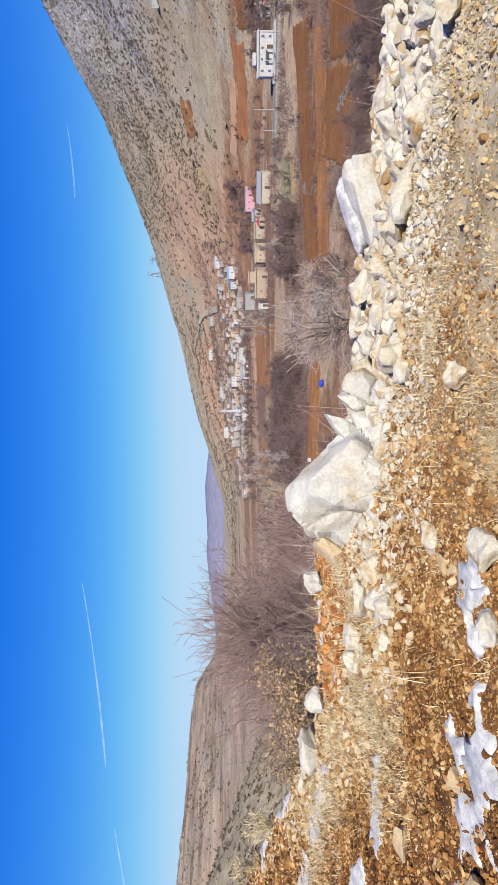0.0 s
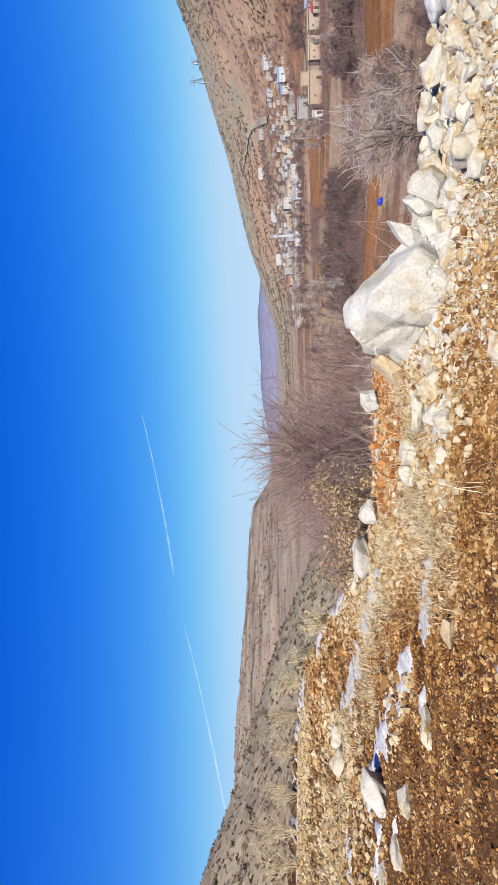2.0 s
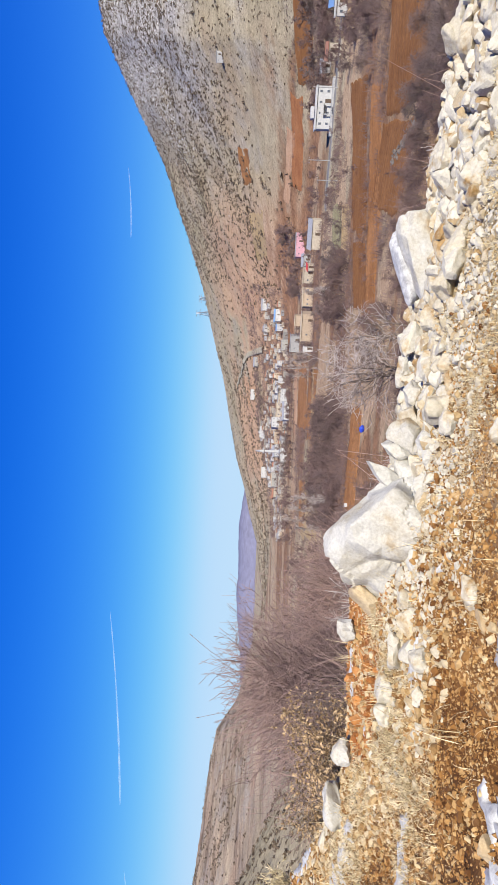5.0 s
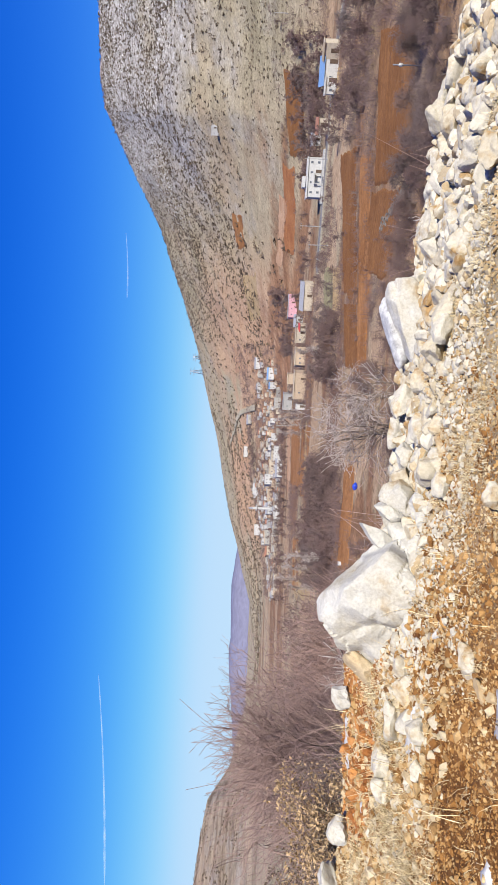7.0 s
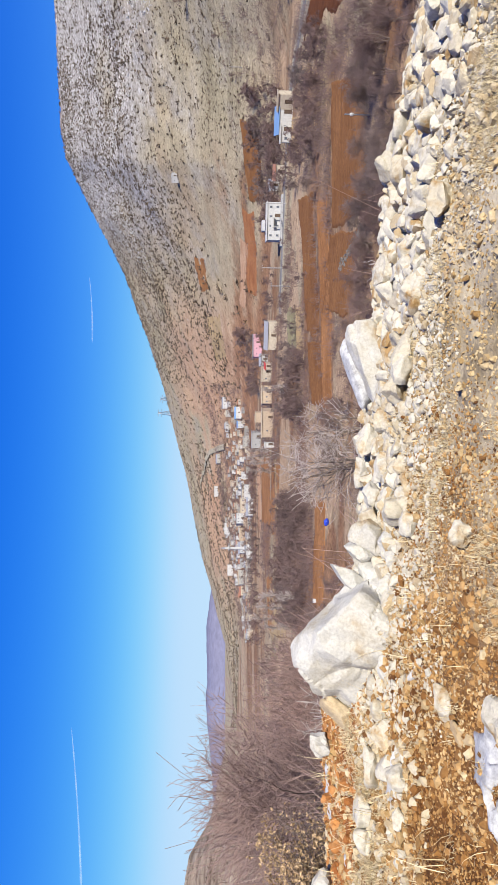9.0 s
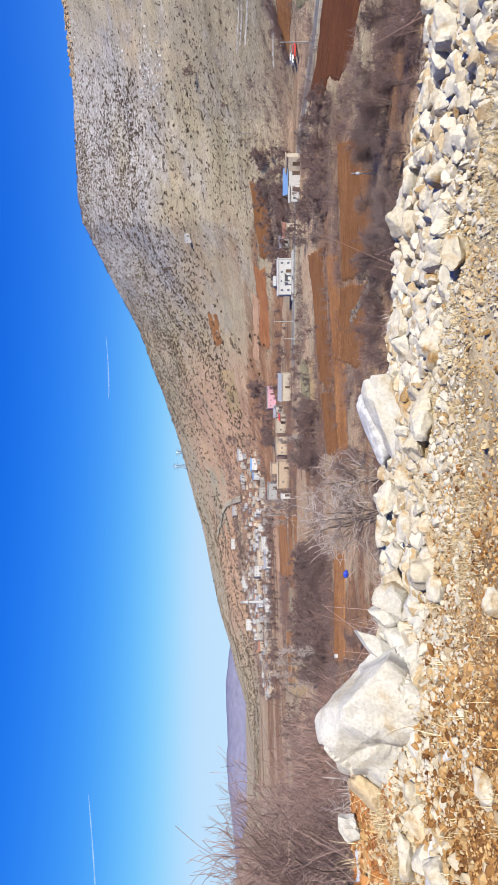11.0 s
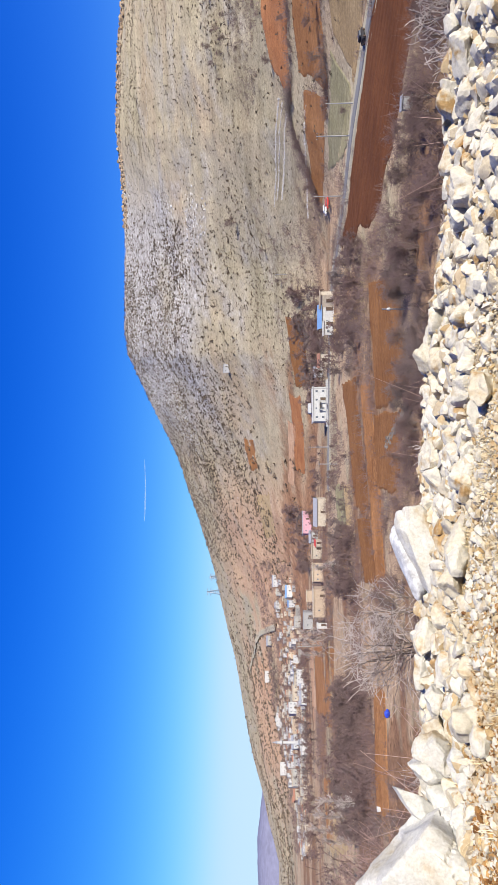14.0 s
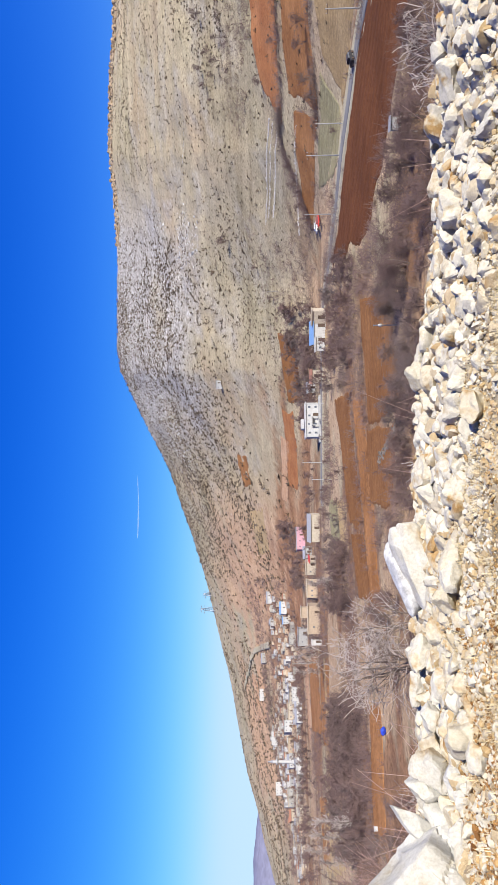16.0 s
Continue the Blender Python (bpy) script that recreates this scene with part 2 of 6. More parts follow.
def vnoise(x, y, seed=0):
    ix, iy = np.floor(x).astype(np.int64), np.floor(y).astype(np.int64)
    fx, fy = x - ix, y - iy
    fx, fy = fx * fx * (3 - 2 * fx), fy * fy * (3 - 2 * fy)
    a, b = lattice(ix, iy, seed), lattice(ix + 1, iy, seed)
    c, d = lattice(ix, iy + 1, seed), lattice(ix + 1, iy + 1, seed)
    return (a + (b - a) * fx) * (1 - fy) + (c + (d - c) * fx) * fy - 0.5


def fbm(x, y, octaves=4, seed=0):
    return sum(vnoise(x * 2.03**k, y * 2.03**k, seed + k) / 2**k for k in range(octaves))


def smooth(e0, e1, v):
    s = np.clip((v - e0) / (e1 - e0), 0, 1)
    return s * s * (3 - 2 * s)


def table(az, rows):
    return np.interp(az, [r[0] for r in rows], [r[1] for r in rows])


FLOOR = -18.4
# Skyline of the far slopes: bearing to the left, height angle, and how far off the crest and the foot lie.
CREST = [(-90, 9), (-62, 9.8), (-54.6, 10.9), (-51, 11.6), (-45, 12.4), (-42, 12.3), (-37, 12.4), (-33, 12.7), (-29.3, 12.9), (-27.3, 12.7), (-22.8, 10.7), (-18.2, 8.5), (-13.2, 6.8), (-8.3, 5.25), (-4.1, 4.2), (-1, 3.3), (2.1, 2.7),
         (6.6, 1.7), (9, 0.95), (11.1, 0.45), (13.7, -0.35), (18.3, -1.0), (20.3, -0.8), (23, 0.0), (26.3, 0.6), (28.8, 2.2), (31.3, 2.55), (36, 2.8), (43, 3.3), (47, 3.65), (51, 3.8), (60, 4.2), (90, 5)]
CREST_FAR = [(-60, 720), (-40, 800), (-27, 860), (-13, 1000), (-4, 1250), (3, 1450), (9, 1650), (14, 1850), (19, 2100), (24, 1700), (30, 1250), (50, 950), (90, 800)]
FOOT_FAR = [(-90, 140), (-60, 150), (-54, 165), (-45, 200), (-35, 254), (-23, 290), (-13, 330), (-4, 420), (3, 450), (9, 540), (14, 680), (20, 900), (30, 600), (50, 420), (90, 300)]
# The spur on the near left, and the brink of the track's shoulder: distance and height angle of its crest.
SPUR = [(20, -8), (26, -5.6), (34, -2.7), (42, 0.6), (50.7, 3.75), (54.4, 5.3), (57, 6.3), (62, 8.0), (90, 12)]
BRINK = [(-90, 6.0), (-60, 6.4), (-47, 6.6), (-40, 6.1), (-28, 6.3), (-13, 6.4), (0, 6.4), (10, 6.7), (18, 6.8), (24, 7.1), (30.5, 7.4), (34.5, 8.3), (37, 9.6), (41, 13), (43, 17), (50, 21), (57, 24), (70, 26), (90, 26)]
BRINK_EL = [(-90, -14), (-54, -13.6), (-50, -13.9), (-44, -14.4), (-39, -14.9), (-32, -14.6), (-27, -14.1), (-20, -13.9), (-13, -13.6), (-7, -13.2), (0, -13.0), (8, -12.2), (14, -10.6), (18, -8.9), (24, -8.4), (30.5, -8.2), (33.5, -7.4), (36, -6.3), (41, -2.9), (43, -1.6), (50, -0.9), (57, -0.5), (90, 0)]


def land(x, y):
    """Height of the ground, for arrays."""
    x, y = np.asarray(x, float), np.asarray(y, float)
    d, az = np.hypot(x, y) + 1e-6, np.degrees(np.arctan2(-x, y))
    a = np.clip(az, -90, 90)
    brink = table(a, BRINK)
    top = 1.6 + brink * np.tan(np.radians(table(a, BRINK_EL)))
    base = 0.04 * y - 0.05 * x
    base = base * np.clip(1.6 - d / 60, 0, 1) + 0.06 * fbm(x * 0.7, y * 0.7, 4, 3) + 0.05 * fbm(x * 3, y * 3, 4, 9)
    rise = smooth(0.62, 0.99, d / brink) * np.clip(np.cos(np.radians(np.clip(az, -140, 140) * 0.8)), 0, 1)
    near = base + (top - base) * rise
    lip = near + 0.05 * fbm(x * 3, y * 3, 3, 21) * rise + 0.03 * smooth(0.7, 0.86, d / brink) * (1 - smooth(-2, 6, a))
    bottom = np.interp(a, [20, 45], [FLOOR, -9.0])
    drop = np.maximum(d - brink, 0)
    fall = top - 0.62 * np.maximum(drop - 0.15, 0) + 0.5 * fbm(x * 0.3, y * 0.3, 4, 5) * smooth(0, 6, drop)
    floor = bottom + 0.5 * fbm(x * 0.02, y * 0.02, 3, 7) + 0.12 * fbm(x * 0.3, y * 0.3, 3, 8)
    soft = 3.0
    low = np.logaddexp(fall / soft, floor / soft) * soft
    # far slopes
    foot, crest = table(a, FOOT_FAR), table(a, CREST_FAR)
    high = 1.6 + crest * np.tan(np.radians(table(a, CREST)))
    s = (d - foot) / (crest - foot)
    ripple = fbm(x * 0.012, y * 0.012, 5, 31) * 6 + fbm(x * 0.06, y * 0.06, 4, 37) * 1.7
    up = (high - FLOOR) * np.where(s < 1, np.clip(s, 0, 1) ** 1.12, 1 - 0.6 * (s - 1)) + ripple * smooth(0.0, 0.35, s) * (1 - smooth(0.75, 0.97, s) * 0.85)
    far = np.where(s > 0, up, 0)
    spur_top = 1.6 + 150 * np.tan(np.radians(table(a, SPUR)))
    hump = np.exp(-(((d - 150) / np.where(d < 150, 62, 90)) ** 2)) * np.maximum(spur_top - bottom, 0) + fbm(x * 0.05, y * 0.05, 4, 41) * 2.0 * smooth(40, 120, d) * smooth(28, 40, a)
    hump = np.where(a > 20, hump, 0)
    out = low + far + hump
    w = smooth(0, 0.5, drop)
    z = lip * (1 - w) + np.minimum(out, np.where(drop < 12, lip + 0.5, 1e9)) * w
    behind = smooth(100, 125, np.abs(az))  # the bank rises behind the track
    back = base + np.maximum(d - 5, 0) * 0.35
    return z * (1 - behind) + np.minimum(back, 160) * behind


def land_at(x, y):
    return float(land(np.array([x]), np.array([y]))[0])


def spot(az, d, lift=0.0):
    """A place on the ground by bearing (degrees to the left) and distance."""
    x, y = -math.sin(radians(az)) * d, math.cos(radians(az)) * d
    return Vector((x, y, land_at(x, y) + lift))


def mesh_of(name, verts, faces, material, shade=True):
    v, f = np.asarray(verts, np.float32), np.asarray(faces, np.int32)
    me = bpy.data.meshes.new(name)
    me.vertices.add(len(v))
    me.vertices.foreach_set("co", v.ravel())
    me.loops.add(f.size)
    me.loops.foreach_set("vertex_index", f.ravel())
    me.polygons.add(len(f))
    me.polygons.foreach_set("loop_start", np.arange(0, f.size, f.shape[1], dtype=np.int32))
    me.update(calc_edges=True)
    me.materials.append(material)
    if not shade:
        me.shade_flat()
    return me


def grid_faces(n, m, wrap=False):
    i, j = np.meshgrid(np.arange(n - 1), np.arange(m if wrap else m - 1), indexing="ij")
    k = (j + 1) % m
    return np.stack([i * m + j, i * m + k, (i + 1) * m + k, (i + 1) * m + j], -1).reshape(-1, 4)


def build_ground():
    az = np.concatenate([np.arange(-180, -66, 3.0), np.arange(-66, 66, 0.3), np.arange(66, 180, 3.0)])
    radii = np.concatenate([[0.05, 0.6, 1.2, 1.8], np.geomspace(2.2, 14, 210), np.geomspace(14.3, 4600, 400)])
    r, a = np.meshgrid(radii, np.radians(az), indexing="ij")
    x, y = -np.sin(a) * r, np.cos(a) * r
    z = land(x, y)
    me = mesh_of("ground", np.stack([x, y, z], -1).reshape(-1, 3), grid_faces(len(radii), len(az), True)[:, ::-1], LAND)
    d, b = r, np.degrees(a)
    brink = table(np.clip(b, -90, 90), BRINK)
    n1, n2 = fbm(x * 0.015, y * 0.015, 4, 51), fbm(x * 0.05, y * 0.05, 4, 55)
    masks = {}
    s = (d - table(np.clip(b, -90, 90), FOOT_FAR)) / (table(np.clip(b, -90, 90), CREST_FAR) - table(np.clip(b, -90, 90), FOOT_FAR))
    peak = smooth(-46, -36, b) * (1 - smooth(-25, -17, b))
    masks["rocky"] = np.clip(peak * smooth(0.25, 0.75, s + n1 * 0.5) + 0.35 * smooth(0.1, 0.4, n2) * smooth(0, 0.2, s), 0, 1)
    valley = smooth(30, 50, d) * (1 - smooth(0.0, 0.1, s))
    masks["clay"] = np.clip(smooth(-20, -11, b) * (1 - smooth(6, 13, b)) * smooth(-0.2, 0.15, n1 + 0.22) * (1 - smooth(0.45, 0.85, s)) * (s > 0) + 0.3 * valley * (1 - smooth(20, 30, b)) * smooth(-0.1, 0.15, n2), 0, 1)
    masks["red"] = np.clip(valley * (1 - smooth(16, 26, b)) * smooth(-0.15, 0.2, n1 + 0.1) * 0.8, 0, 1)
    below = smooth(7.5, 12, d) * (1 - smooth(85, 125, d)) * (1 - smooth(14, 24, b)) * (np.abs(b) < 90)
    masks["red"] = np.maximum(masks["red"], below * (0.55 + 0.3 * smooth(-0.2, 0.2, fbm(x * 0.09, y * 0.09, 4, 57))))
    # the floor of the valley lies in bands: tilled, fallow and grazed
    band = fbm(b * 0.10 + 3, np.log(d + 1) * 13, 4, 153) + 0.4 * fbm(x * 0.06, y * 0.06, 3, 155)
    low_ground = smooth(12, 30, d) * (1 - smooth(0.0, 0.06, s)) * (1 - smooth(18, 26, b)) * (np.abs(b) < 90)
    masks["red"] = masks["red"] * (1 - low_ground * 0.75 * smooth(0.0, 0.16, band))
    masks["clay"] = np.maximum(masks["clay"], low_ground * 0.6 * smooth(0.10, 0.26, band))
    track = (1 - smooth(0.0, 1.5, d - brink)) * (1 - smooth(88, 112, np.abs(b)))
    track = np.maximum(track, 1 - smooth(4.5, 7.5, d + 2 * fbm(x * 0.6, y * 0.6, 3, 65)))
    turned = b * smooth(0.2, 3.6, d) * (1 - smooth(70, 170, np.abs(b)))
    masks["dirt"] = track * smooth(-16, 20, turned + 30 * fbm(x * 0.5, y * 0.5, 3, 61))
    masks["pale"] = track * (1 - smooth(-16, 20, turned + 30 * fbm(x * 0.5, y * 0.5, 3, 61)))
    masks["damp"] = masks["dirt"] * smooth(32, 42, turned + 12 * fbm(x * 0.6, y * 0.6, 3, 63))
    # strips of bare red earth and terraces along the foot of the slopes
    strips = fbm(b * 0.16, s * 55 + 0.4 * n2, 4, 151)
    foot_red = smooth(-30, -25, b) * (1 - smooth(7, 13, b)) * smooth(-0.16, -0.06, s) * (1 - smooth(0.10, 0.26, s + 0.1 * n1)) * smooth(-0.08, 0.12, strips)
    masks["red"] = np.maximum(masks["red"], 0.75 * foot_red)
    masks["clay"] = np.maximum(masks["clay"], smooth(-16, -10, b) * (1 - smooth(7, 12, b)) * smooth(-0.02, 0.05, s) * (1 - smooth(0.35, 0.75, s + 0.3 * n1)) * smooth(-0.25, 0.05, strips + n1) * 0.9)
    masks["slope"] = smooth(0.0, 0.12, s) * (np.abs(b) < 100) * 0.85
    # far left slopes that take the mauve haze tint
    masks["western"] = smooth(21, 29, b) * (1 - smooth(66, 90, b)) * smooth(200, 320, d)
    masks["slope"] = np.maximum(masks["slope"], smooth(26, 36, b) * smooth(30, 60, d) * (b < 100))
    for name, v in masks.items():
        me.attributes.new(name, "FLOAT", "POINT").data.foreach_set("value", np.broadcast_to(v, d.shape).astype(np.float32).ravel())
    return tagged(new("ground", me), "dry valley floor and stony grass slopes round a dirt track", "ground", kind="structure")


ground = build_ground()


# ---- stones of the track and its shoulder ----
def icosphere(level):
    bm = bmesh.new()
    bmesh.ops.create_icosphere(bm, subdivisions=level, radius=1.0)
    v = np.array([tuple(p.co) for p in bm.verts])
    f = [tuple(p.index for p in q.verts) for q in bm.faces]
    bm.free()
    return v, f


BALLS = {k: icosphere(k) for k in (3, 4, 5, 6)}


def lattice3(i, seed):
    h = (i[..., 0] * 374761393 + i[..., 1] * 668265263 + i[..., 2] * 1440670441 + seed * 974634777) & 0x7FFFFFFF
    h = ((h ^ (h >> 13)) * 1274126177) & 0x7FFFFFFF
    return ((h ^ (h >> 16)) & 0xFFFF) / 65535.0


def wobble(v, scale, seed, octaves=4):
    """Soft noise in space round zero, for arrays of places."""
    total = 0.0
    for k in range(octaves):
        p = v * scale * 2.1**k + seed * 1.37 + 40.0
        i = np.floor(p).astype(np.int64)
        f = p - i
        f = f * f * (3 - 2 * f)
        n = 0.0
        for c in itertools.product((0, 1), repeat=3):
            n = n + lattice3(i + np.array(c), seed + k) * np.prod(np.where(np.array(c) == 1, f, 1 - f), axis=-1)
        total = total + (n - 0.5) * 1.6 / 1.9**k
    return total


def worn(v, f, times):
    """Rounds the edges of a broken shape."""
    e = np.array([(q[i], q[(i + 1) % 3]) for q in f for i in range(3)])
    count = np.bincount(e[:, 0], minlength=len(v))[:, None]
    for _ in range(times):
        total = np.stack([np.bincount(e[:, 0], v[e[:, 1], k], len(v)) for k in range(3)], -1)
        v = v * 0.4 + total / count * 0.6
    return v


def directions(rng, count):
    n = rng.normal(size=(count, 3))
    return n / np.linalg.norm(n, axis=1)[:, None]


def broken_stone(seed, level=2, cuts=9, planes=(), rough=0.05, least=0.6, wear=0, facets=0.2, cracks=0.0, square=False, centred=True):
    """A unit stone: a block split by flat breaks, each break chipped into smaller faces, then weathered."""
    rng = np.random.RandomState(seed)
    d, f = BALLS[level]
    q = np.eye(3) if square else np.linalg.qr(rng.normal(size=(3, 3)))[0]
    w = d @ q
    r = 1 / ((np.abs(w) ** 5.0).sum(1) ** (1 / 5.0))
    sides = list(zip(directions(rng, cuts), rng.uniform(least, least + 0.4, cuts))) + [(np.array(a) / np.linalg.norm(a), h) for a, h in planes]
    for a, h in sides:
        r = np.minimum(r, h / np.maximum(d @ a, 1e-4))
    if facets and level >= 3:
        for count, share in ((9, 1.0), (30, 0.8), (90, 0.6)):
            proud, sunk = [np.max(d @ directions(rng, count).T - rng.uniform(0, 0.5 / count**0.5, count), axis=1) for _ in range(2)]
            r = r * (1 + facets * 2.2 * share * (proud - sunk))
    v = d * r[:, None]
    if wear:
        v = worn(v, f, wear * 2 ** max(level - 3, 0))
    v = v + d * (wobble(v, 1.6, seed) * rough + wobble(v, 6.0, seed + 50, 3) * rough * 0.45)[:, None]
    if cracks:
        line = np.abs(wobble(v, 1.5, seed + 30, 3))
        v = v - d * (np.maximum(1 - line / 0.035, 0) * cracks)[:, None]
    if not centred:
        return v, f
    v = v - (v.max(0) + v.min(0)) / 2
    return v / (v.max(0) - v.min(0)) * 2, f


def chip(seed, corners):
    """A small splintered stone: the hull of a few corners, in triangles."""
    rng = np.random.RandomState(seed)
    bm = bmesh.new()
    for p in directions(rng, corners) * rng.uniform(0.75, 1.1, (corners, 1)):
        bm.verts.new(p)
    inner = bmesh.ops.convex_hull(bm, input=bm.verts)["geom_interior"]
    bmesh.ops.delete(bm, geom=[g for g in inner if isinstance(g, bmesh.types.BMVert)], context="VERTS")
    bmesh.ops.triangulate(bm, faces=bm.faces)
    bm.verts.index_update()
    v, f = np.array([tuple(p.co) for p in bm.verts]), np.array([[p.index for p in q.verts] for q in bm.faces])
    bm.free()
    return v, f


def stone(name, az, d, z, w, h, material, label, seed, deep=None, level=3, planes=(), tilt=0.0, group="", cuts=9, rough=0.05, wear=0, facets=0.2, least=0.6):
    """One stone resting in the ground: bearing, distance, middle height, breadth and height."""
    x, y = -math.sin(radians(az)) * d, math.cos(radians(az)) * d
    low = min(z - h / 2, land_at(x, y) - 0.035)
    top = z + h / 2
    v, f = broken_stone(seed, level, cuts, planes, rough, least, wear, facets)
    v = v * np.array([w / 2, (deep or (w + h) * 0.45) / 2, (top - low) / 2])
    me = mesh_of(name, v, f, material)
    me.set_sharp_from_angle(angle=radians(16))
    ob = new(name, me)
    ob.matrix_world = pose(x, y, (top + low) / 2, 0, tilt, az)
    return tagged(ob, label, "rock", group)


BERM = "broken rocks along the brink"
RIGHT_ROCKS = [
    (-50.4, 6.05, 0.01, 0.32, 0.27), (-47.4, 5.89, 0.00, 0.30, 0.22), (-45.5, 6.6, -0.05, 0.20, 0.15), (-43.3, 6.35, -0.02, 0.32, 0.20), (-41.3, 5.55, 0.03, 0.30, 0.27),
    (-39.3, 5.61, 0.02, 0.25, 0.22), (-37.0, 6.0, -0.02, 0.26, 0.20), (-36.7, 5.41, 0.01, 0.27, 0.21), (-34.4, 6.1, 0.0, 0.17, 0.17), (-31.2, 6.15, 0.03, 0.31, 0.23),
    (-31.2, 5.25, 0.05, 0.24, 0.28), (-29.4, 6.25, 0.06, 0.20, 0.18), (-27.3, 5.9, 0.05, 0.30, 0.23), (-27.9, 5.02, 0.07, 0.27, 0.2), (-23.8, 5.97, 0.06, 0.27, 0.21),
]
MIDDLE_ROCKS = [
    (-25.5, 4.56, 0.11, 0.22, 0.2), (-22.3, 6.15, 0.06, 0.25, 0.17), (-25.2, 5.08, 0.09, 0.27, 0.2), (-19.3, 5.82, 0.11, 0.32, 0.24), (-17.9, 4.87, 0.14, 0.23, 0.22),
    (-17.2, 5.76, 0.11, 0.25, 0.25), (-12.6, 4.95, 0.17, 0.24, 0.2), (-10.8, 4.9, 0.18, 0.22, 0.2), (-9.0, 5.02, 0.21, 0.28, 0.24), (-8.0, 6.3, 0.15, 0.23, 0.18), (-6.1, 5.42, 0.19, 0.24, 0.21),
    (-4.2, 5.98, 0.19, 0.31, 0.31), (-1.8, 6.3, 0.19, 0.38, 0.19), (2.2, 4.86, 0.23, 0.25, 0.24), (-14.6, 5.5, 0.1, 0.26, 0.2), (-2.0, 5.4, 0.2, 0.26, 0.2),
]
LEFT_ROCKS = [
    (23.9, 4.92, 0.35, 0.17, 0.18), (26.1, 5.66, 0.47, 0.25, 0.16), (18.8, 5.16, 0.40, 0.15, 0.11), (20.7, 5.18, 0.40, 0.21, 0.13), (23.1, 5.42, 0.43, 0.27, 0.16),
    (23.0, 5.16, 0.38, 0.21, 0.12), (26.8, 5.02, 0.36, 0.14, 0.10), (28.2, 5.66, 0.48, 0.17, 0.18), (36.8, 8.68, 0.64, 0.29, 0.15), (53.1, 7.28, 0.48, 0.30, 0.18),
    (48.3, 11.56, 0.80, 0.35, 0.2), (50.1, 11.21, 0.80, 0.39, 0.32), (31.6, 5.61, 0.37, 0.12, 0.10), (56.2, 8.05, 0.51, 0.33, 0.15), (57.7, 8.83, 0.57, 0.30, 0.14),
]
for n, (az, d, z, w, h) in enumerate(RIGHT_ROCKS + MIDDLE_ROCKS + LEFT_ROCKS):
    stone("limestone_rock", az, d + 0.08, z, w * 1.1, h * 1.05, LIMESTONE, "cream white broken limestone rock bedded in the rubble shoulder", 100 + n, group=BERM, tilt=(n * 37 % 23) - 11, cuts=9, level=4)

# the stones that stand out
def great_boulder():
    """The peaked boulder: a wedge of big flat breaks, rough and finely cracked, standing in the bank."""
    planes = [((-0.78, -0.60, 0.12), 0.40), ((-0.74, -0.48, 0.46), 0.41), ((-0.52, -0.50, 0.69), 0.42), ((-0.15, -0.45, 0.88), 0.44), ((0.40, -0.40, 0.82), 0.43), ((0.66, -0.45, 0.60), 0.38), ((0.95, -0.2, 0.1), 0.50),
              ((-0.10, -0.93, 0.36), 0.42), ((0.30, -0.92, 0.22), 0.43), ((-0.40, -0.90, 0.10), 0.42), ((0.55, -0.80, -0.1), 0.46), ((0.0, 0.9, 0.4), 0.36), ((0.0, 0.3, -0.95), 0.6), ((-0.72, -0.66, -0.2), 0.44),
              ((-0.86, 0.2, 0.50), 0.45), ((-0.62, 0.2, 0.78), 0.46), ((0.45, 0.2, 0.89), 0.46), ((0.74, 0.2, 0.67), 0.40)]
    v, f = broken_stone(7, 6, 0, planes, 0.02, 0.6, 0, 0.26, 0.03, centred=False)
    me = mesh_of("boulder", v, f, WHITE_STONE)
    me.set_sharp_from_angle(angle=radians(11))
    ob = new("boulder", me)
    ob.matrix_world = pose(-math.sin(radians(13.2)) * 5.75, math.cos(radians(13.2)) * 5.75, 0.44, 0, 0, 13.2)
    return tagged(ob, "large white limestone boulder with a peaked top beside the track", "rock")


great_boulder()
def shard(name, az, d, z, size, seed, turn, label, material=WHITE_STONE, category="rock"):
    """A long splinter of rock: bearing, distance, middle height, size and its three turns."""
    v, f = broken_stone(seed, 4, 4, [((0.75, 0, 0.66), 0.62), ((0.75, 0, -0.66), 0.62)], 0.03, 0.75, 0, 0.12, square=True)
    me = mesh_of(name, v * np.array(size) / 2, f, material)
    me.set_sharp_from_angle(angle=radians(24))
    ob = new(name, me)
    ob.matrix_world = Matrix.Translation((-math.sin(radians(az)) * d, math.cos(radians(az)) * d, z)) @ Matrix.Rotation(radians(az), 4, "Z") @ pose(0, 0, 0, *turn)
    return tagged(ob, label, category)


shard("pointed_rock", 8.0, 5.70, 0.475, (0.42, 0.17, 0.15), 11, (0, -52, 0), "pointed pale limestone shard leaning against the boulder")
for n, (az, d, z, w, h) in enumerate([(5.7, 5.75, 0.33, 0.30, 0.32), (4.3, 5.6, 0.34, 0.32, 0.30), (3.0, 5.7, 0.27, 0.27, 0.26), (4.9, 5.35, 0.2, 0.30, 0.2), (2.6, 5.35, 0.18, 0.24, 0.18), (6.4, 5.3, 0.17, 0.24, 0.2),
                                      (0.7, 5.75, 0.24, 0.28, 0.22), (8.9, 5.4, 0.18, 0.30, 0.26), (7.6, 5.7, 0.26, 0.26, 0.28), (15.6, 5.25, 0.28, 0.24, 0.2), (17.0, 5.45, 0.36, 0.2, 0.16)]):
    stone("white_broken_rock", az, d, z, w, h, WHITE_STONE, "freshly broken white limestone block beside the boulder", 300 + n, group="white blocks round the boulder", tilt=(n * 29 % 31) - 15, cuts=8, level=4)
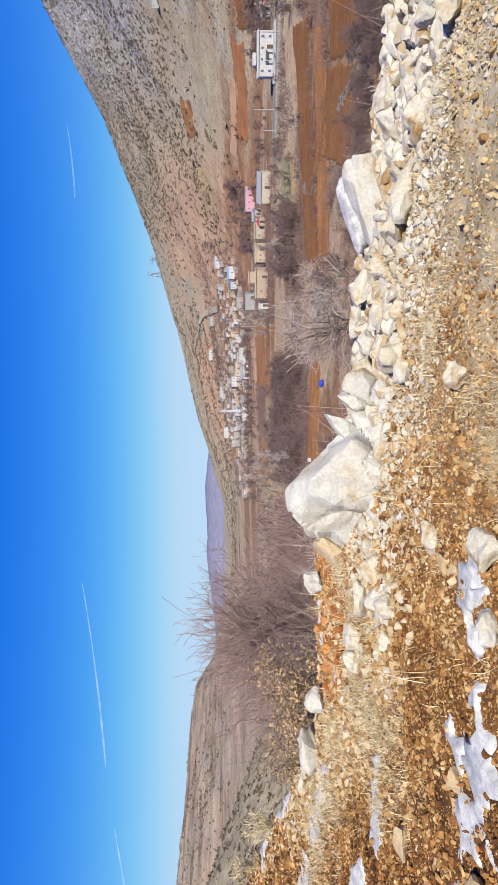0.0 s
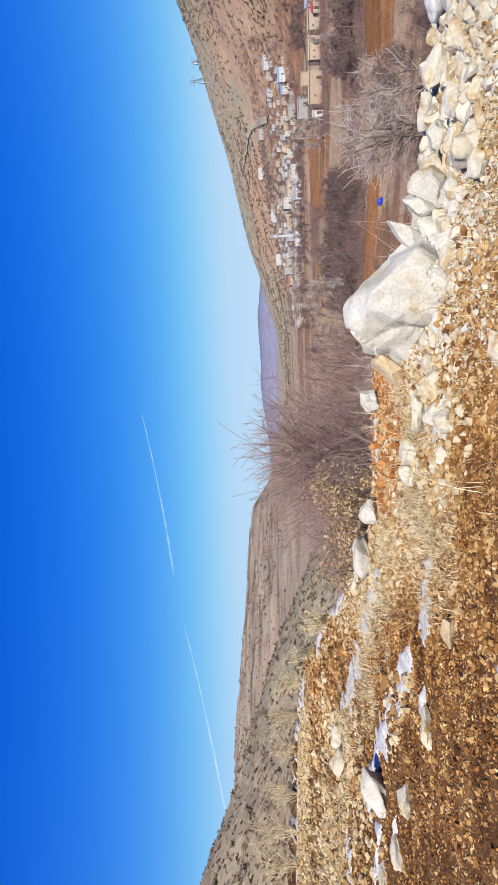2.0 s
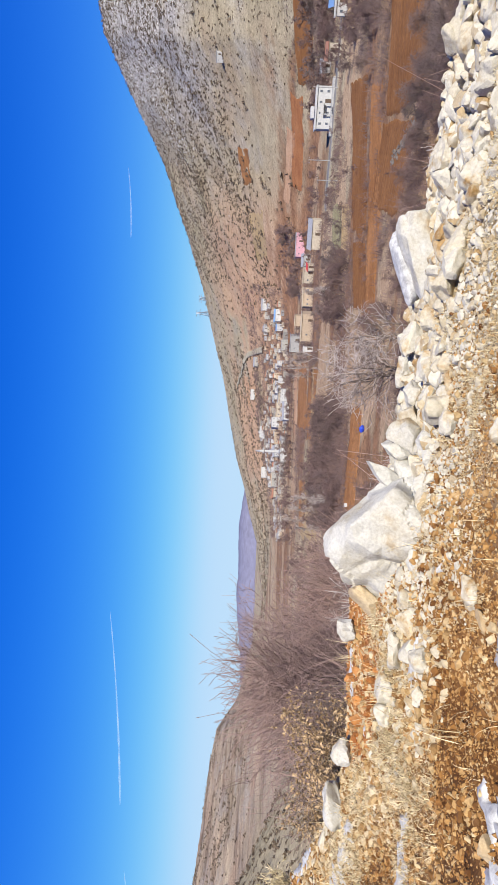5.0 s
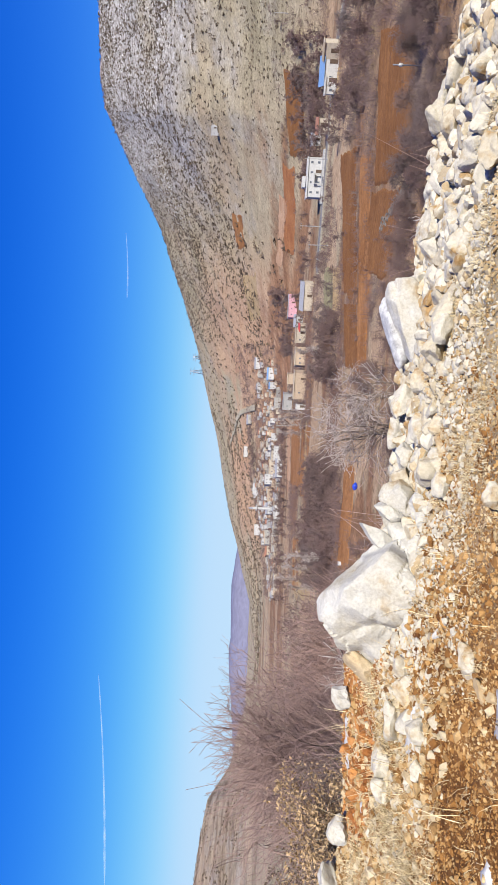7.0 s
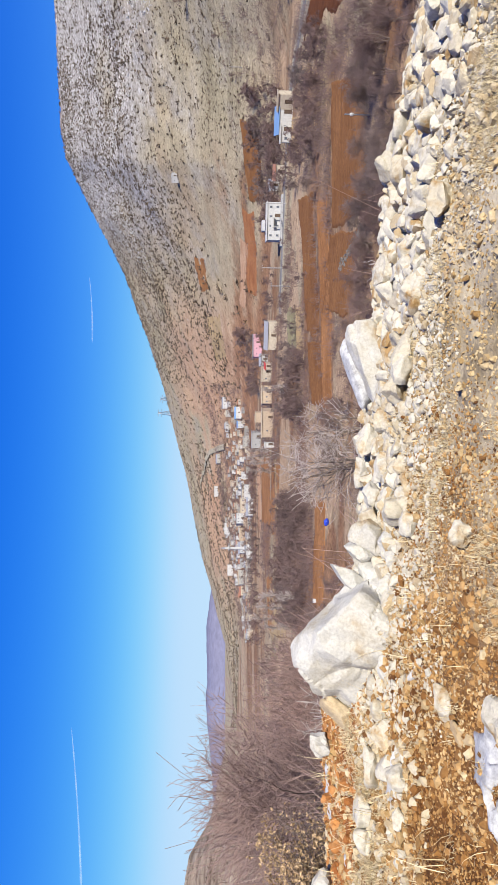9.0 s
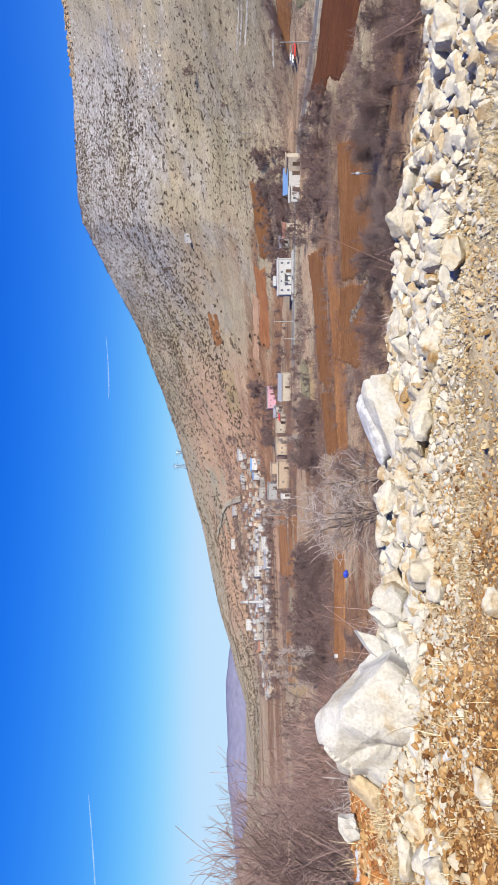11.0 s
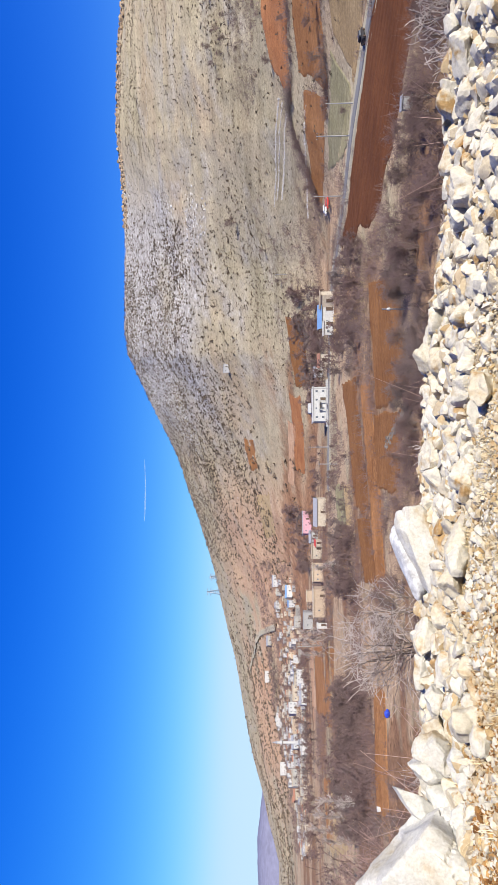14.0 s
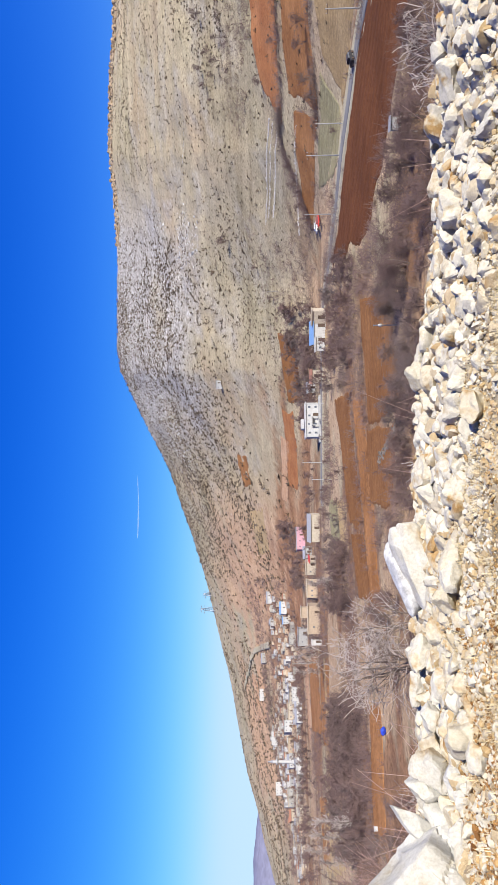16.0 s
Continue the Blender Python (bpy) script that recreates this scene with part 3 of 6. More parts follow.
stone("hollow_rock", 1.9, 5.95, 0.17, 0.42, 0.26, LIMESTONE, "pale limestone rock with an ochre hollow", 17, level=4, cuts=8, planes=[((0.3, -0.7, 0.6), 0.35)], tilt=10)
def long_slab(name, material, label, category, x, y, z, size, seed, tilt, cuts, turn=-11.0, tip=8.0, wear=0):
    v, f = broken_stone(seed, 5, cuts, (), 0.04, 0.7, wear, 0.16, square=True)
    me = mesh_of(name, v * np.array(size) / 2, f, material)
    me.set_sharp_from_angle(angle=radians(13 if wear == 0 else 40))
    ob = new(name, me)
    ob.matrix_world = pose(x, y, z, tip, tilt, turn)
    return tagged(ob, label, category)


long_slab("slab_rock", WHITE_STONE, "long rounded white limestone slab resting on the rubble brink", "rock", 1.17, 5.92, 0.205, (0.86, 0.38, 0.34), 21, -19, 10, -2.0, -14.0)
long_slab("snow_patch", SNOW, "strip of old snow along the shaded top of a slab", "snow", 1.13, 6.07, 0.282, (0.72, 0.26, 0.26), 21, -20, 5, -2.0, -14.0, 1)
stone("balanced_rock", -47.2, 6.45, 0.03, 0.42, 0.24, LIMESTONE, "rounded pale rock overhanging the rubble brink", 23, deep=0.3, level=4, cuts=7, tilt=-38)
stone("overhanging_rock", -27.7, 6.3, 0.12, 0.29, 0.22, LIMESTONE, "smooth white rock perched on the rubble brink", 27, level=4, cuts=8, tilt=-20)
stone("ochre_rock", -34.6, 5.49, 0.01, 0.26, 0.20, TAN_STONE, "ochre stained angular limestone rock in the shoulder", 29, level=3, cuts=7)
long_slab("tan_slab", TAN_STONE, "flat tan slab leaning beside the boulder", "rock", -1.97, 5.68, 0.56, (0.40, 0.26, 0.15), 31, -48, 3, 18.0)
stone("brink_rock", 21.4, 6.8, 0.68, 0.24, 0.16, WHITE_STONE, "white angular rock on the brink beside a snow strip", 33, level=3, cuts=9, tilt=25)
stone("flat_stone", 18.5, 4.2, 0.23, 0.26, 0.10, LIMESTONE, "flat cream stone lying in the ochre dirt", 35, level=3, cuts=8, deep=0.16)
stone("long_stone", 20.8, 4.02, 0.22, 0.16, 0.06, TAN_STONE, "small long tan stone in the ochre dirt", 37, level=3, cuts=8, deep=0.1)
stone("big_pale_stone", 19.8, 3.40, 0.20, 0.24, 0.15, LIMESTONE, "broad pale stone beside the melting snow", 36, level=4, cuts=12, deep=0.2)
stone("white_snow_stone", 26.4, 3.44, 0.21, 0.20, 0.13, WHITE_STONE, "white stone half ringed by melting snow", 38, level=4, cuts=10, deep=0.16)
stone("round_stone", 4.0, 3.7, 0.22, 0.17, 0.12, LIMESTONE, "round cream stone among dry grass", 39, level=3, cuts=16, deep=0.15)
stone("dull_stone", 3.1, 4.7, 0.22, 0.21, 0.14, LIMESTONE, "blunt cream stone among dry grass", 41, level=3, cuts=14)
stone("small_white_rock", 31.0, 7.25, 0.64, 0.27, 0.19, WHITE_STONE, "small white rock on the brink near the bush", 43, level=3, cuts=9, tilt=30)
stone("white_rock", 34.6, 7.9, 0.66, 0.46, 0.32, WHITE_STONE, "rough white rock with a snow edge on the brink", 45, level=4, cuts=10, tilt=-30)
stone("jagged_white_rock", 52.4, 8.6, 0.62, 0.56, 0.30, WHITE_STONE, "jagged white rock lying across the track edge", 47, level=4, cuts=9, tilt=-25)
stone("thin_slab", 48.3, 6.2, 0.43, 0.36, 0.12, LIMESTONE, "thin pale slab edged with snow", 49, level=3, cuts=8, deep=0.18, tilt=5)
stone("egg_stone", 41.5, 5.3, 0.36, 0.23, 0.13, TAN_STONE, "egg shaped tan stone in the brown dirt", 51, level=3, cuts=16)
stone("yellow_stone", 45.4, 4.0, 0.32, 0.21, 0.15, TAN_STONE, "yellow stone bedded in melting snow", 53, level=3, cuts=16)
stone("pale_stone", 48.0, 4.28, 0.33, 0.16, 0.12, LIMESTONE, "pale stone bedded in melting snow", 55, level=3, cuts=14)
stone("oval_stone", 37.7, 4.07, 0.30, 0.14, 0.1, TAN_STONE, "oval tan stone at the edge of the snow", 57, level=3, cuts=16)
for n, (az, d, z, w, h) in enumerate([(25.2, 6.95, 0.6, 0.17, 0.13), (24.7, 6.59, 0.57, 0.14, 0.15), (25.6, 6.09, 0.52, 0.18, 0.16), (27.0, 6.59, 0.57, 0.19, 0.15), (28.5, 6.67, 0.58, 0.22, 0.18),
                                      (29.9, 6.8, 0.56, 0.20, 0.14), (24.7, 5.93, 0.5, 0.13, 0.12), (24.2, 6.26, 0.53, 0.12, 0.12), (28.0, 6.3, 0.53, 0.13, 0.1), (26.4, 6.4, 0.55, 0.12, 0.1)]):
    stone("rust_rock", az, d, z, w * 0.6, h * 0.62, RUST_ROCK, "rust red weathered rock in the crumbling bank", 400 + n, group="rust red rocks", level=3)


def scatter(rng, count, az0, az1, near, far, keep):
    """Places on the ground between two bearings; near and far as shares of the way to the brink."""
    out = []
    while len(out) < count:
        az = rng.uniform(az0, az1, count * 4)
        share = np.sqrt(rng.uniform(near**2, far**2, count * 4))
        d = share * table(az, BRINK)
        x, y = -np.sin(np.radians(az)) * d, np.cos(np.radians(az)) * d
        ok = rng.uniform(0, 1, len(az)) < keep(az, d, share, x, y)
        out += list(zip(x[ok], y[ok], az[ok], d[ok]))
    return np.array(out[:count])


def uphill(x, y):
    """Upright of the ground at each place."""
    e = 0.06
    n = np.stack([(land(x - e, y) - land(x + e, y)) / (2 * e), (land(x, y - e) - land(x, y + e)) / (2 * e), np.ones(len(x))], -1)
    return n / np.linalg.norm(n, axis=1)[:, None]


CELL = 0.08
taken = {}


def cells(x, y, r):
    return [(i, j) for i in range(math.floor((x - r) / CELL), math.floor((x + r) / CELL) + 1) for j in range(math.floor((y - r) / CELL), math.floor((y + r) / CELL) + 1)]


def settle(x, y, r):
    for c in cells(x, y, r):
        taken.setdefault(c, []).append((x, y, r))


def pack(rng, sizes, spots, close=0.72):
    """Stones laid side by side, the largest first, where there is still room."""
    out, k = [], 0
    for r in sorted(sizes, reverse=True):
        for _ in range(7):
            if k >= len(spots):
                return np.array(out)
            x, y = spots[k, 0], spots[k, 1]
            k += 1
            near = {s for c in cells(x, y, r) for s in taken.get(c, ())}
            if all((x - u) ** 2 + (y - v) ** 2 > (close * (r + q)) ** 2 for u, v, q in near):
                settle(x, y, r)
                out.append((x, y, r))
                break
    return np.array(out)


for az, d, z, w, h in RIGHT_ROCKS + MIDDLE_ROCKS:
    settle(-math.sin(radians(az)) * d, math.cos(radians(az)) * d, w * 0.5)
settle(1.17, 5.95, 0.25)
settle(0.95, 6.02, 0.25)

# the smaller rocks of the shoulder, each one loose
rng = np.random.RandomState(5)
VARIANTS = [mesh_of("limestone_rock", *broken_stone(600 + k, 3, 10, (), 0.05, 0.55, 0, 0.2), LIMESTONE) for k in range(16)]
for me in VARIANTS:
    me.set_sharp_from_angle(angle=radians(24))
s = scatter(rng, 2600, -60, 3, 0.74, 1.03, lambda az, d, s, x, y: smooth(0.72, 0.9, s))
rocks = pack(rng, 0.043 + 0.062 * rng.uniform(0, 1, 300) ** 1.6, s)
up = uphill(rocks[:, 0], rocks[:, 1])
for n, ((x, y, r), m) in enumerate(zip(rocks, up)):
    z = land_at(x, y)
    ob = new("rubble_rock", VARIANTS[n % 16])
    turn = Vector((0, 0, 1)).rotation_difference(Vector(m)).to_matrix().to_4x4()
    ob.matrix_world = Matrix.Translation((x + m[0] * r * 0.1, y + m[1] * r * 0.1, z + r * 0.1)) @ turn @ Euler((rng.uniform(-0.25, 0.25), rng.uniform(-0.25, 0.25), rng.uniform(0, 6.28))).to_matrix().to_4x4() @ Matrix.Diagonal((r * rng.uniform(1.0, 1.3), r * rng.uniform(0.9, 1.1), r * rng.uniform(0.55, 0.85), 1))
    tagged(ob, "cream angular limestone fragment in the piled shoulder", "rock", "loose rubble of the shoulder")


def spread(name, spots, sizes, material, label, level, seed, flat=0.75, sink=0.15):
    """Many small stones in one mesh, each of them real and lying on the slope of the ground."""
    rng = np.random.RandomState(seed)
    count = len(spots)
    kind = rng.randint(0, 12, count)
    scale = np.stack([sizes * rng.uniform(0.9, 1.5, count), sizes * rng.uniform(0.8, 1.1, count), sizes * rng.uniform(flat * 0.75, flat * 1.35, count)], -1)
    n = uphill(spots[:, 0], spots[:, 1]) + rng.normal(size=(count, 3)) * 0.5
    n /= np.linalg.norm(n, axis=1)[:, None]
    turn = rng.uniform(0, 6.28, count)
    a = np.stack([np.cos(turn), np.sin(turn), 0 * turn], -1)
    a -= n * (a * n).sum(1)[:, None]
    a /= np.linalg.norm(a, axis=1)[:, None]
    b = np.cross(n, a)
    root = np.stack([spots[:, 0], spots[:, 1], land(spots[:, 0], spots[:, 1]) + sizes * sink], -1)
    vs, fs, at = [], [], 0
    for k in range(12):
        shape, faces = chip(seed * 31 + k, (7, 11, 17)[level]) if level < 3 else broken_stone(seed * 31 + k, 3, 9, (), 0.06, 0.58, 0, 0.2)
        faces = np.array(faces)
        mine = kind == k
        base = shape[None] * scale[mine][:, None]
        vs.append((root[mine][:, None] + base[..., 0:1] * a[mine][:, None] + base[..., 1:2] * b[mine][:, None] + base[..., 2:3] * n[mine][:, None]).reshape(-1, 3))
        fs.append((faces[None] + at + (np.arange(mine.sum()) * len(shape))[:, None, None]).reshape(-1, 3))
        at += len(vs[-1])
    me = mesh_of(name, np.concatenate(vs), np.concatenate(fs), material, level > 2)
    if level > 2:
        me.set_sharp_from_angle(angle=radians(20))
    return tagged(new(name, me), label, "gravel", kind="stuff")


def rusty(az, x, y):
    return smooth(-16, 20, az + 30 * fbm(x * 0.5, y * 0.5, 3, 61))


def chips(rng, count, lo, hi, power=2.2):
    return lo + (hi - lo) * rng.uniform(0, 1, count) ** power


rng = np.random.RandomState(8)
s = scatter(rng, 10000, -62, 15, 0.76, 1.03, lambda az, d, s, x, y: 0.1 + 0.9 * smooth(0.76, 0.88, s))
q = pack(rng, chips(rng, 800, 0.045, 0.10, 1.3), s, 0.5)
spread("shoulder_blocks", q, q[:, 2], LIMESTONE_BITS, "angular cream limestone blocks jammed along the shoulder", 3, 60, sink=0.1)
s = scatter(rng, 18000, -62, 19, 0.66, 1.04, lambda az, d, s, x, y: 0.1 + 0.9 * smooth(0.68, 0.86, s))
q = pack(rng, chips(rng, 3000, 0.02, 0.043, 1.4), s)
spread("shoulder_rubble", q, q[:, 2], LIMESTONE_BITS, "cream limestone rubble piled along the shoulder", 2, 61)
s = scatter(rng, 52000, -62, 21, 0.62, 1.04, lambda az, d, s, x, y: 0.2 + 0.8 * smooth(0.64, 0.8, s))
q = pack(rng, chips(rng, 15000, 0.008, 0.022, 1.6), s, 0.62)
spread("shoulder_chips", q, q[:, 2], LIMESTONE_BITS, "small cream limestone chips between the rubble", 1, 66)
s = scatter(rng, 14000, -62, 14, 0.42, 0.9, lambda az, d, s, x, y: 1 - 0.75 * rusty(az, x, y))
spread("pale_gravel", s, chips(rng, 14000, 0.005, 0.017, 1.8), GRAVEL, "tan and cream gravel on the track", 1, 62)
s = scatter(rng, 1300, -62, 16, 0.45, 0.9, lambda az, d, s, x, y: 1 - 0.75 * rusty(az, x, y))
spread("pale_stones", s, chips(rng, 1300, 0.013, 0.04, 3.0), GRAVEL, "tan and cream stones bedded in the track", 2, 69)
s = scatter(rng, 62000, -10, 46, 0.33, 1.02, lambda az, d, s, x, y: 0.15 + 0.85 * rusty(az, x, y))
spread("dirt_crumbs", s, chips(rng, 62000, 0.004, 0.011, 1.6), OCHRE_GRAVEL, "rust brown crumbs of dirt on the track", 0, 75, 0.9)
s = scatter(rng, 11000, -10, 46, 0.33, 1.02, lambda az, d, s, x, y: 0.2 + 0.8 * rusty(az, x, y))
spread("rust_gravel", s, chips(rng, 11000, 0.006, 0.016, 2.2), RUST_GRAVEL, "rust brown gravel on the track", 1, 63)
s = scatter(rng, 20000, -6, 46, 0.33, 1.02, lambda az, d, s, x, y: 0.2 + 0.8 * rusty(az, x, y))
spread("ochre_gravel", s, chips(rng, 20000, 0.006, 0.02, 2.4), OCHRE_GRAVEL, "tan and ochre gravel in the dirt", 1, 76, 0.9)
s = scatter(rng, 2200, -10, 44, 0.40, 1.02, lambda az, d, s, x, y: 0.2 + 0.8 * rusty(az, x, y))
spread("rust_stones", s, chips(rng, 2200, 0.011, 0.03, 3.0), OCHRE_GRAVEL, "rust and tan stones bedded in the dirt", 2, 70, 0.85)
s = scatter(rng, 5000, 8, 60, 0.3, 1.02, lambda az, d, s, x, y: (0.35 + 0.65 * smooth(0.62, 0.8, s)) * np.clip(7 / d, 0.3, 1) * (0.25 + smooth(-0.15, 0.15, fbm(x * 0.8, y * 0.8, 3, 141))))
spread("mixed_stones", s, chips(rng, 5000, 0.009, 0.042, 4.0), OCHRE_GRAVEL, "cream and tan stones strewn over the brown dirt", 2, 64, 0.85)
s = scatter(rng, 46000, 40, 62, 0.14, 0.75, lambda az, d, s, x, y: np.clip(5 / d, 0.05, 1) ** 2)
spread("track_crumbs", s, chips(rng, 46000, 0.004, 0.016, 1.8) * np.clip(s[:, 3] / 6, 0.8, 1.8), RUST_GRAVEL, "dark brown crumbs of dirt along the far track", 0, 77, 0.9)
s = scatter(rng, 15000, 40, 62, 0.15, 1.02, lambda az, d, s, x, y: np.clip(6 / d, 0.1, 1))
spread("track_gravel", s, chips(rng, 15000, 0.008, 0.032, 2.6), RUST_GRAVEL, "rust brown gravel along the far track", 1, 65)
s = scatter(rng, 3200, 34, 60, 0.16, 0.7, lambda az, d, s, x, y: (d > 3.6) * np.clip(5.5 / d, 0.05, 1) ** 2)
spread("track_stones", s, chips(rng, 3200, 0.010, 0.036, 2.6), OCHRE_GRAVEL, "yellow and tan stones bedded in the dark dirt", 1, 79)
s = scatter(rng, 5000, 46, 60, 0.5, 1.0, lambda az, d, s, x, y: smooth(-0.1, 0.15, fbm(x * 0.45, y * 0.45, 3, 143)) + 0.1)
spread("bank_stones", s, chips(rng, 5000, 0.02, 0.09, 2.6), GRAVEL, "pale stones strewn over the far bank of the track", 1, 71)
s = scatter(rng, 3500, 39, 50, 0.6, 1.02, lambda az, d, s, x, y: smooth(-0.05, 0.2, fbm(x * 0.5, y * 0.5, 3, 145)))
spread("red_clods", s, chips(rng, 3500, 0.015, 0.07, 2.8), RUST_GRAVEL, "dark red clods of earth along the crumbling edge", 1, 72)
s = scatter(rng, 3600, 16.5, 32, 0.83, 1.02, lambda az, d, s, x, y: 1.0 + 0 * s)
spread("rust_rubble", s, chips(rng, 3600, 0.009, 0.042, 2.4), RUST_BITS, "rust red rubble in the crumbling bank", 2, 73)
s = scatter(rng, 600, 16, 33, 0.70, 0.84, lambda az, d, s, x, y: 1.0 + 0 * s)
spread("cream_rubble", s, chips(rng, 600, 0.011, 0.048, 2.4), LIMESTONE_BITS, "cream limestone pieces along the foot of the bank", 2, 74)
s = scatter(rng, 16000, 14, 44, 0.64, 1.02, lambda az, d, s, x, y: (0.15 + smooth(0.66, 0.8, s)) * np.clip(7 / d, 0.2, 1) * (1 - 0.8 * (az < 31) * (s > 0.84)))
q = pack(rng, chips(rng, 3400, 0.014, 0.052, 2.2), s, 0.62)
spread("bank_rubble", q, q[:, 2], BANK_BITS, "cream and tan limestone pieces on the grassy bank", 2, 78)
s = scatter(rng, 9000, 44, 60, 0.36, 1.0, lambda az, d, s, x, y: np.clip(10 / d, 0.2, 1) * smooth(-0.1, 0.12, fbm(x * 0.6, y * 0.6, 3, 147)))
q = pack(rng, chips(rng, 1800, 0.018, 0.075, 2.2), s, 0.62)
spread("verge_rubble", q, q[:, 2], BANK_BITS, "cream and ochre stones along the far verge of the track", 2, 80)


# melting snow in the ruts: each strip a low mound that follows the ground
SNOW_NEAR = [
    [(16.6, 3.55, 0.03), (19.3, 3.58, 0.07), (22.0, 3.72, 0.11), (24.2, 3.68, 0.10), (26.6, 3.63, 0.12), (28.4, 3.53, 0.10)],
    [(30.3, 3.72, 0.08), (32.6, 3.66, 0.14), (35.8, 3.66, 0.20), (38.8, 3.82, 0.18), (41.3, 4.05, 0.13), (43.3, 4.26, 0.09)],
    [(32.4, 4.10, 0.03), (34.6, 4.08, 0.07), (36.8, 4.05, 0.07), (38.8, 4.05, 0.05)],
    [(43.6, 4.30, 0.08), (45.2, 4.36, 0.10), (46.6, 4.45, 0.06)],
    [(48.0, 4.50, 0.06), (49.6, 4.44, 0.09), (51.6, 4.38, 0.08), (52.7, 4.49, 0.03)],
    [(57.0, 4.62, 0.08), (58.0, 4.64, 0.12), (59.0, 4.67, 0.12)],
    [(21.4, 5.05, 0.03), (23.4, 5.14, 0.06), (25.3, 5.25, 0.07), (26.7, 5.37, 0.04)],
    [(15.3, 4.67, 0.03), (16.0, 4.70, 0.05), (16.5, 4.73, 0.03)],
]
SNOW_FAR = [
    [(35.2, 5.55, 0.03), (36.3, 5.66, 0.08), (38.5, 5.9, 0.11), (41.2, 6.3, 0.10)],
    [(41.5, 6.55, 0.09), (43.2, 6.85, 0.14), (44.5, 7.05, 0.12), (46.7, 7.4, 0.07)],
    [(35.3, 7.4, 0.06), (37.2, 7.75, 0.10), (38.5, 8.0, 0.12), (41.4, 8.9, 0.12)],
    [(45.4, 7.55, 0.06), (47.0, 7.85, 0.12), (48.4, 8.1, 0.14), (50.7, 8.8, 0.13), (52.2, 9.25, 0.11), (53.6, 9.7, 0.06)],
    [(45.2, 6.25, 0.04), (47.1, 6.36, 0.09), (48.7, 6.45, 0.05)],
    [(54.4, 8.95, 0.08), (56.2, 9.2, 0.12), (58.4, 9.5, 0.12)],
    [(54.2, 8.05, 0.04), (55.4, 8.2, 0.07), (56.6, 8.4, 0.04)],
    [(54.1, 11.7, 0.12), (56.0, 11.65, 0.17), (58.2, 11.6, 0.17)],
]
SNOW_BRINK = [
    [(37.6, 9.9, 0.10), (38.8, 11.2, 0.14), (40.1, 12.2, 0.16), (41.8, 13.6, 0.10)],
    [(41.4, 9.1, 0.10), (43.0, 9.7, 0.16), (44.2, 10.15, 0.18), (46.7, 11.0, 0.16), (47.9, 11.6, 0.09)],
    [(43.6, 17.0, 0.2), (47.6, 19.2, 0.3), (51.6, 20.8, 0.34), (55.3, 22.6, 0.36), (57.3, 23.6, 0.4)],
    [(22.1, 6.85, 0.06), (24.2, 7.0, 0.08), (26.7, 7.1, 0.10), (29.2, 7.25, 0.06)],
    [(28.7, 6.42, 0.05), (30.1, 6.57, 0.06)],
]


def snow_patch(spine, seed):
    pts = np.array([(-math.sin(radians(a)) * d, math.cos(radians(a)) * d) for a, d, _ in spine])
    steps = np.concatenate([[0], np.cumsum(np.hypot(*np.diff(pts, axis=0).T))])
    n = max(10, int(steps[-1] / 0.035))
    u = np.linspace(0, steps[-1], n)
    x, y = np.interp(u, steps, pts[:, 0]), np.interp(u, steps, pts[:, 1])
    x, y = x + 0.10 * fbm(u * 2.2 + seed, u * 0 + seed, 3, 71), y + 0.10 * fbm(u * 2.2 + seed, u * 0 + 9 + seed, 3, 72)
    reach = 0.95 * np.interp(u, steps, [w for *_, w in spine])
    tx, ty = np.gradient(x), np.gradient(y)
    length = np.hypot(tx, ty)
    tx, ty = tx / length, ty / length
    m = 13
    s = np.linspace(-1, 1, m)
    taper = np.minimum(1, np.minimum(u, u[-1] - u) / 0.12 + 0.05)
    left = reach * taper * np.clip(1.1 + 3.0 * fbm(u * 9 + seed, u * 0, 4, 73), 0.12, 2.6)
    right = reach * taper * np.clip(1.1 + 3.0 * fbm(u * 9 + seed, u * 0 + 5, 4, 74), 0.12, 2.6)
    off = np.where(s[None] < 0, s[None] * left[:, None], s[None] * right[:, None])
    gx, gy = x[:, None] - ty[:, None] * off, y[:, None] + tx[:, None] * off
    z = land(gx, gy) - 0.02 + (0.02 + 0.03 * taper[:, None]) * np.sqrt(np.clip(1 - s[None] ** 2, 0, 1)) * (1.0 + 0.9 * fbm(gx * 9, gy * 9, 3, 75))
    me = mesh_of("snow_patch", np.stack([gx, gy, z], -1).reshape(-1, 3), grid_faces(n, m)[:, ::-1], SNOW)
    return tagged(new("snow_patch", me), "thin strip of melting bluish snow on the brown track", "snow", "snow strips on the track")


for k, spine in enumerate(SNOW_NEAR + SNOW_FAR + SNOW_BRINK):
    snow_patch(spine, k * 3.7)


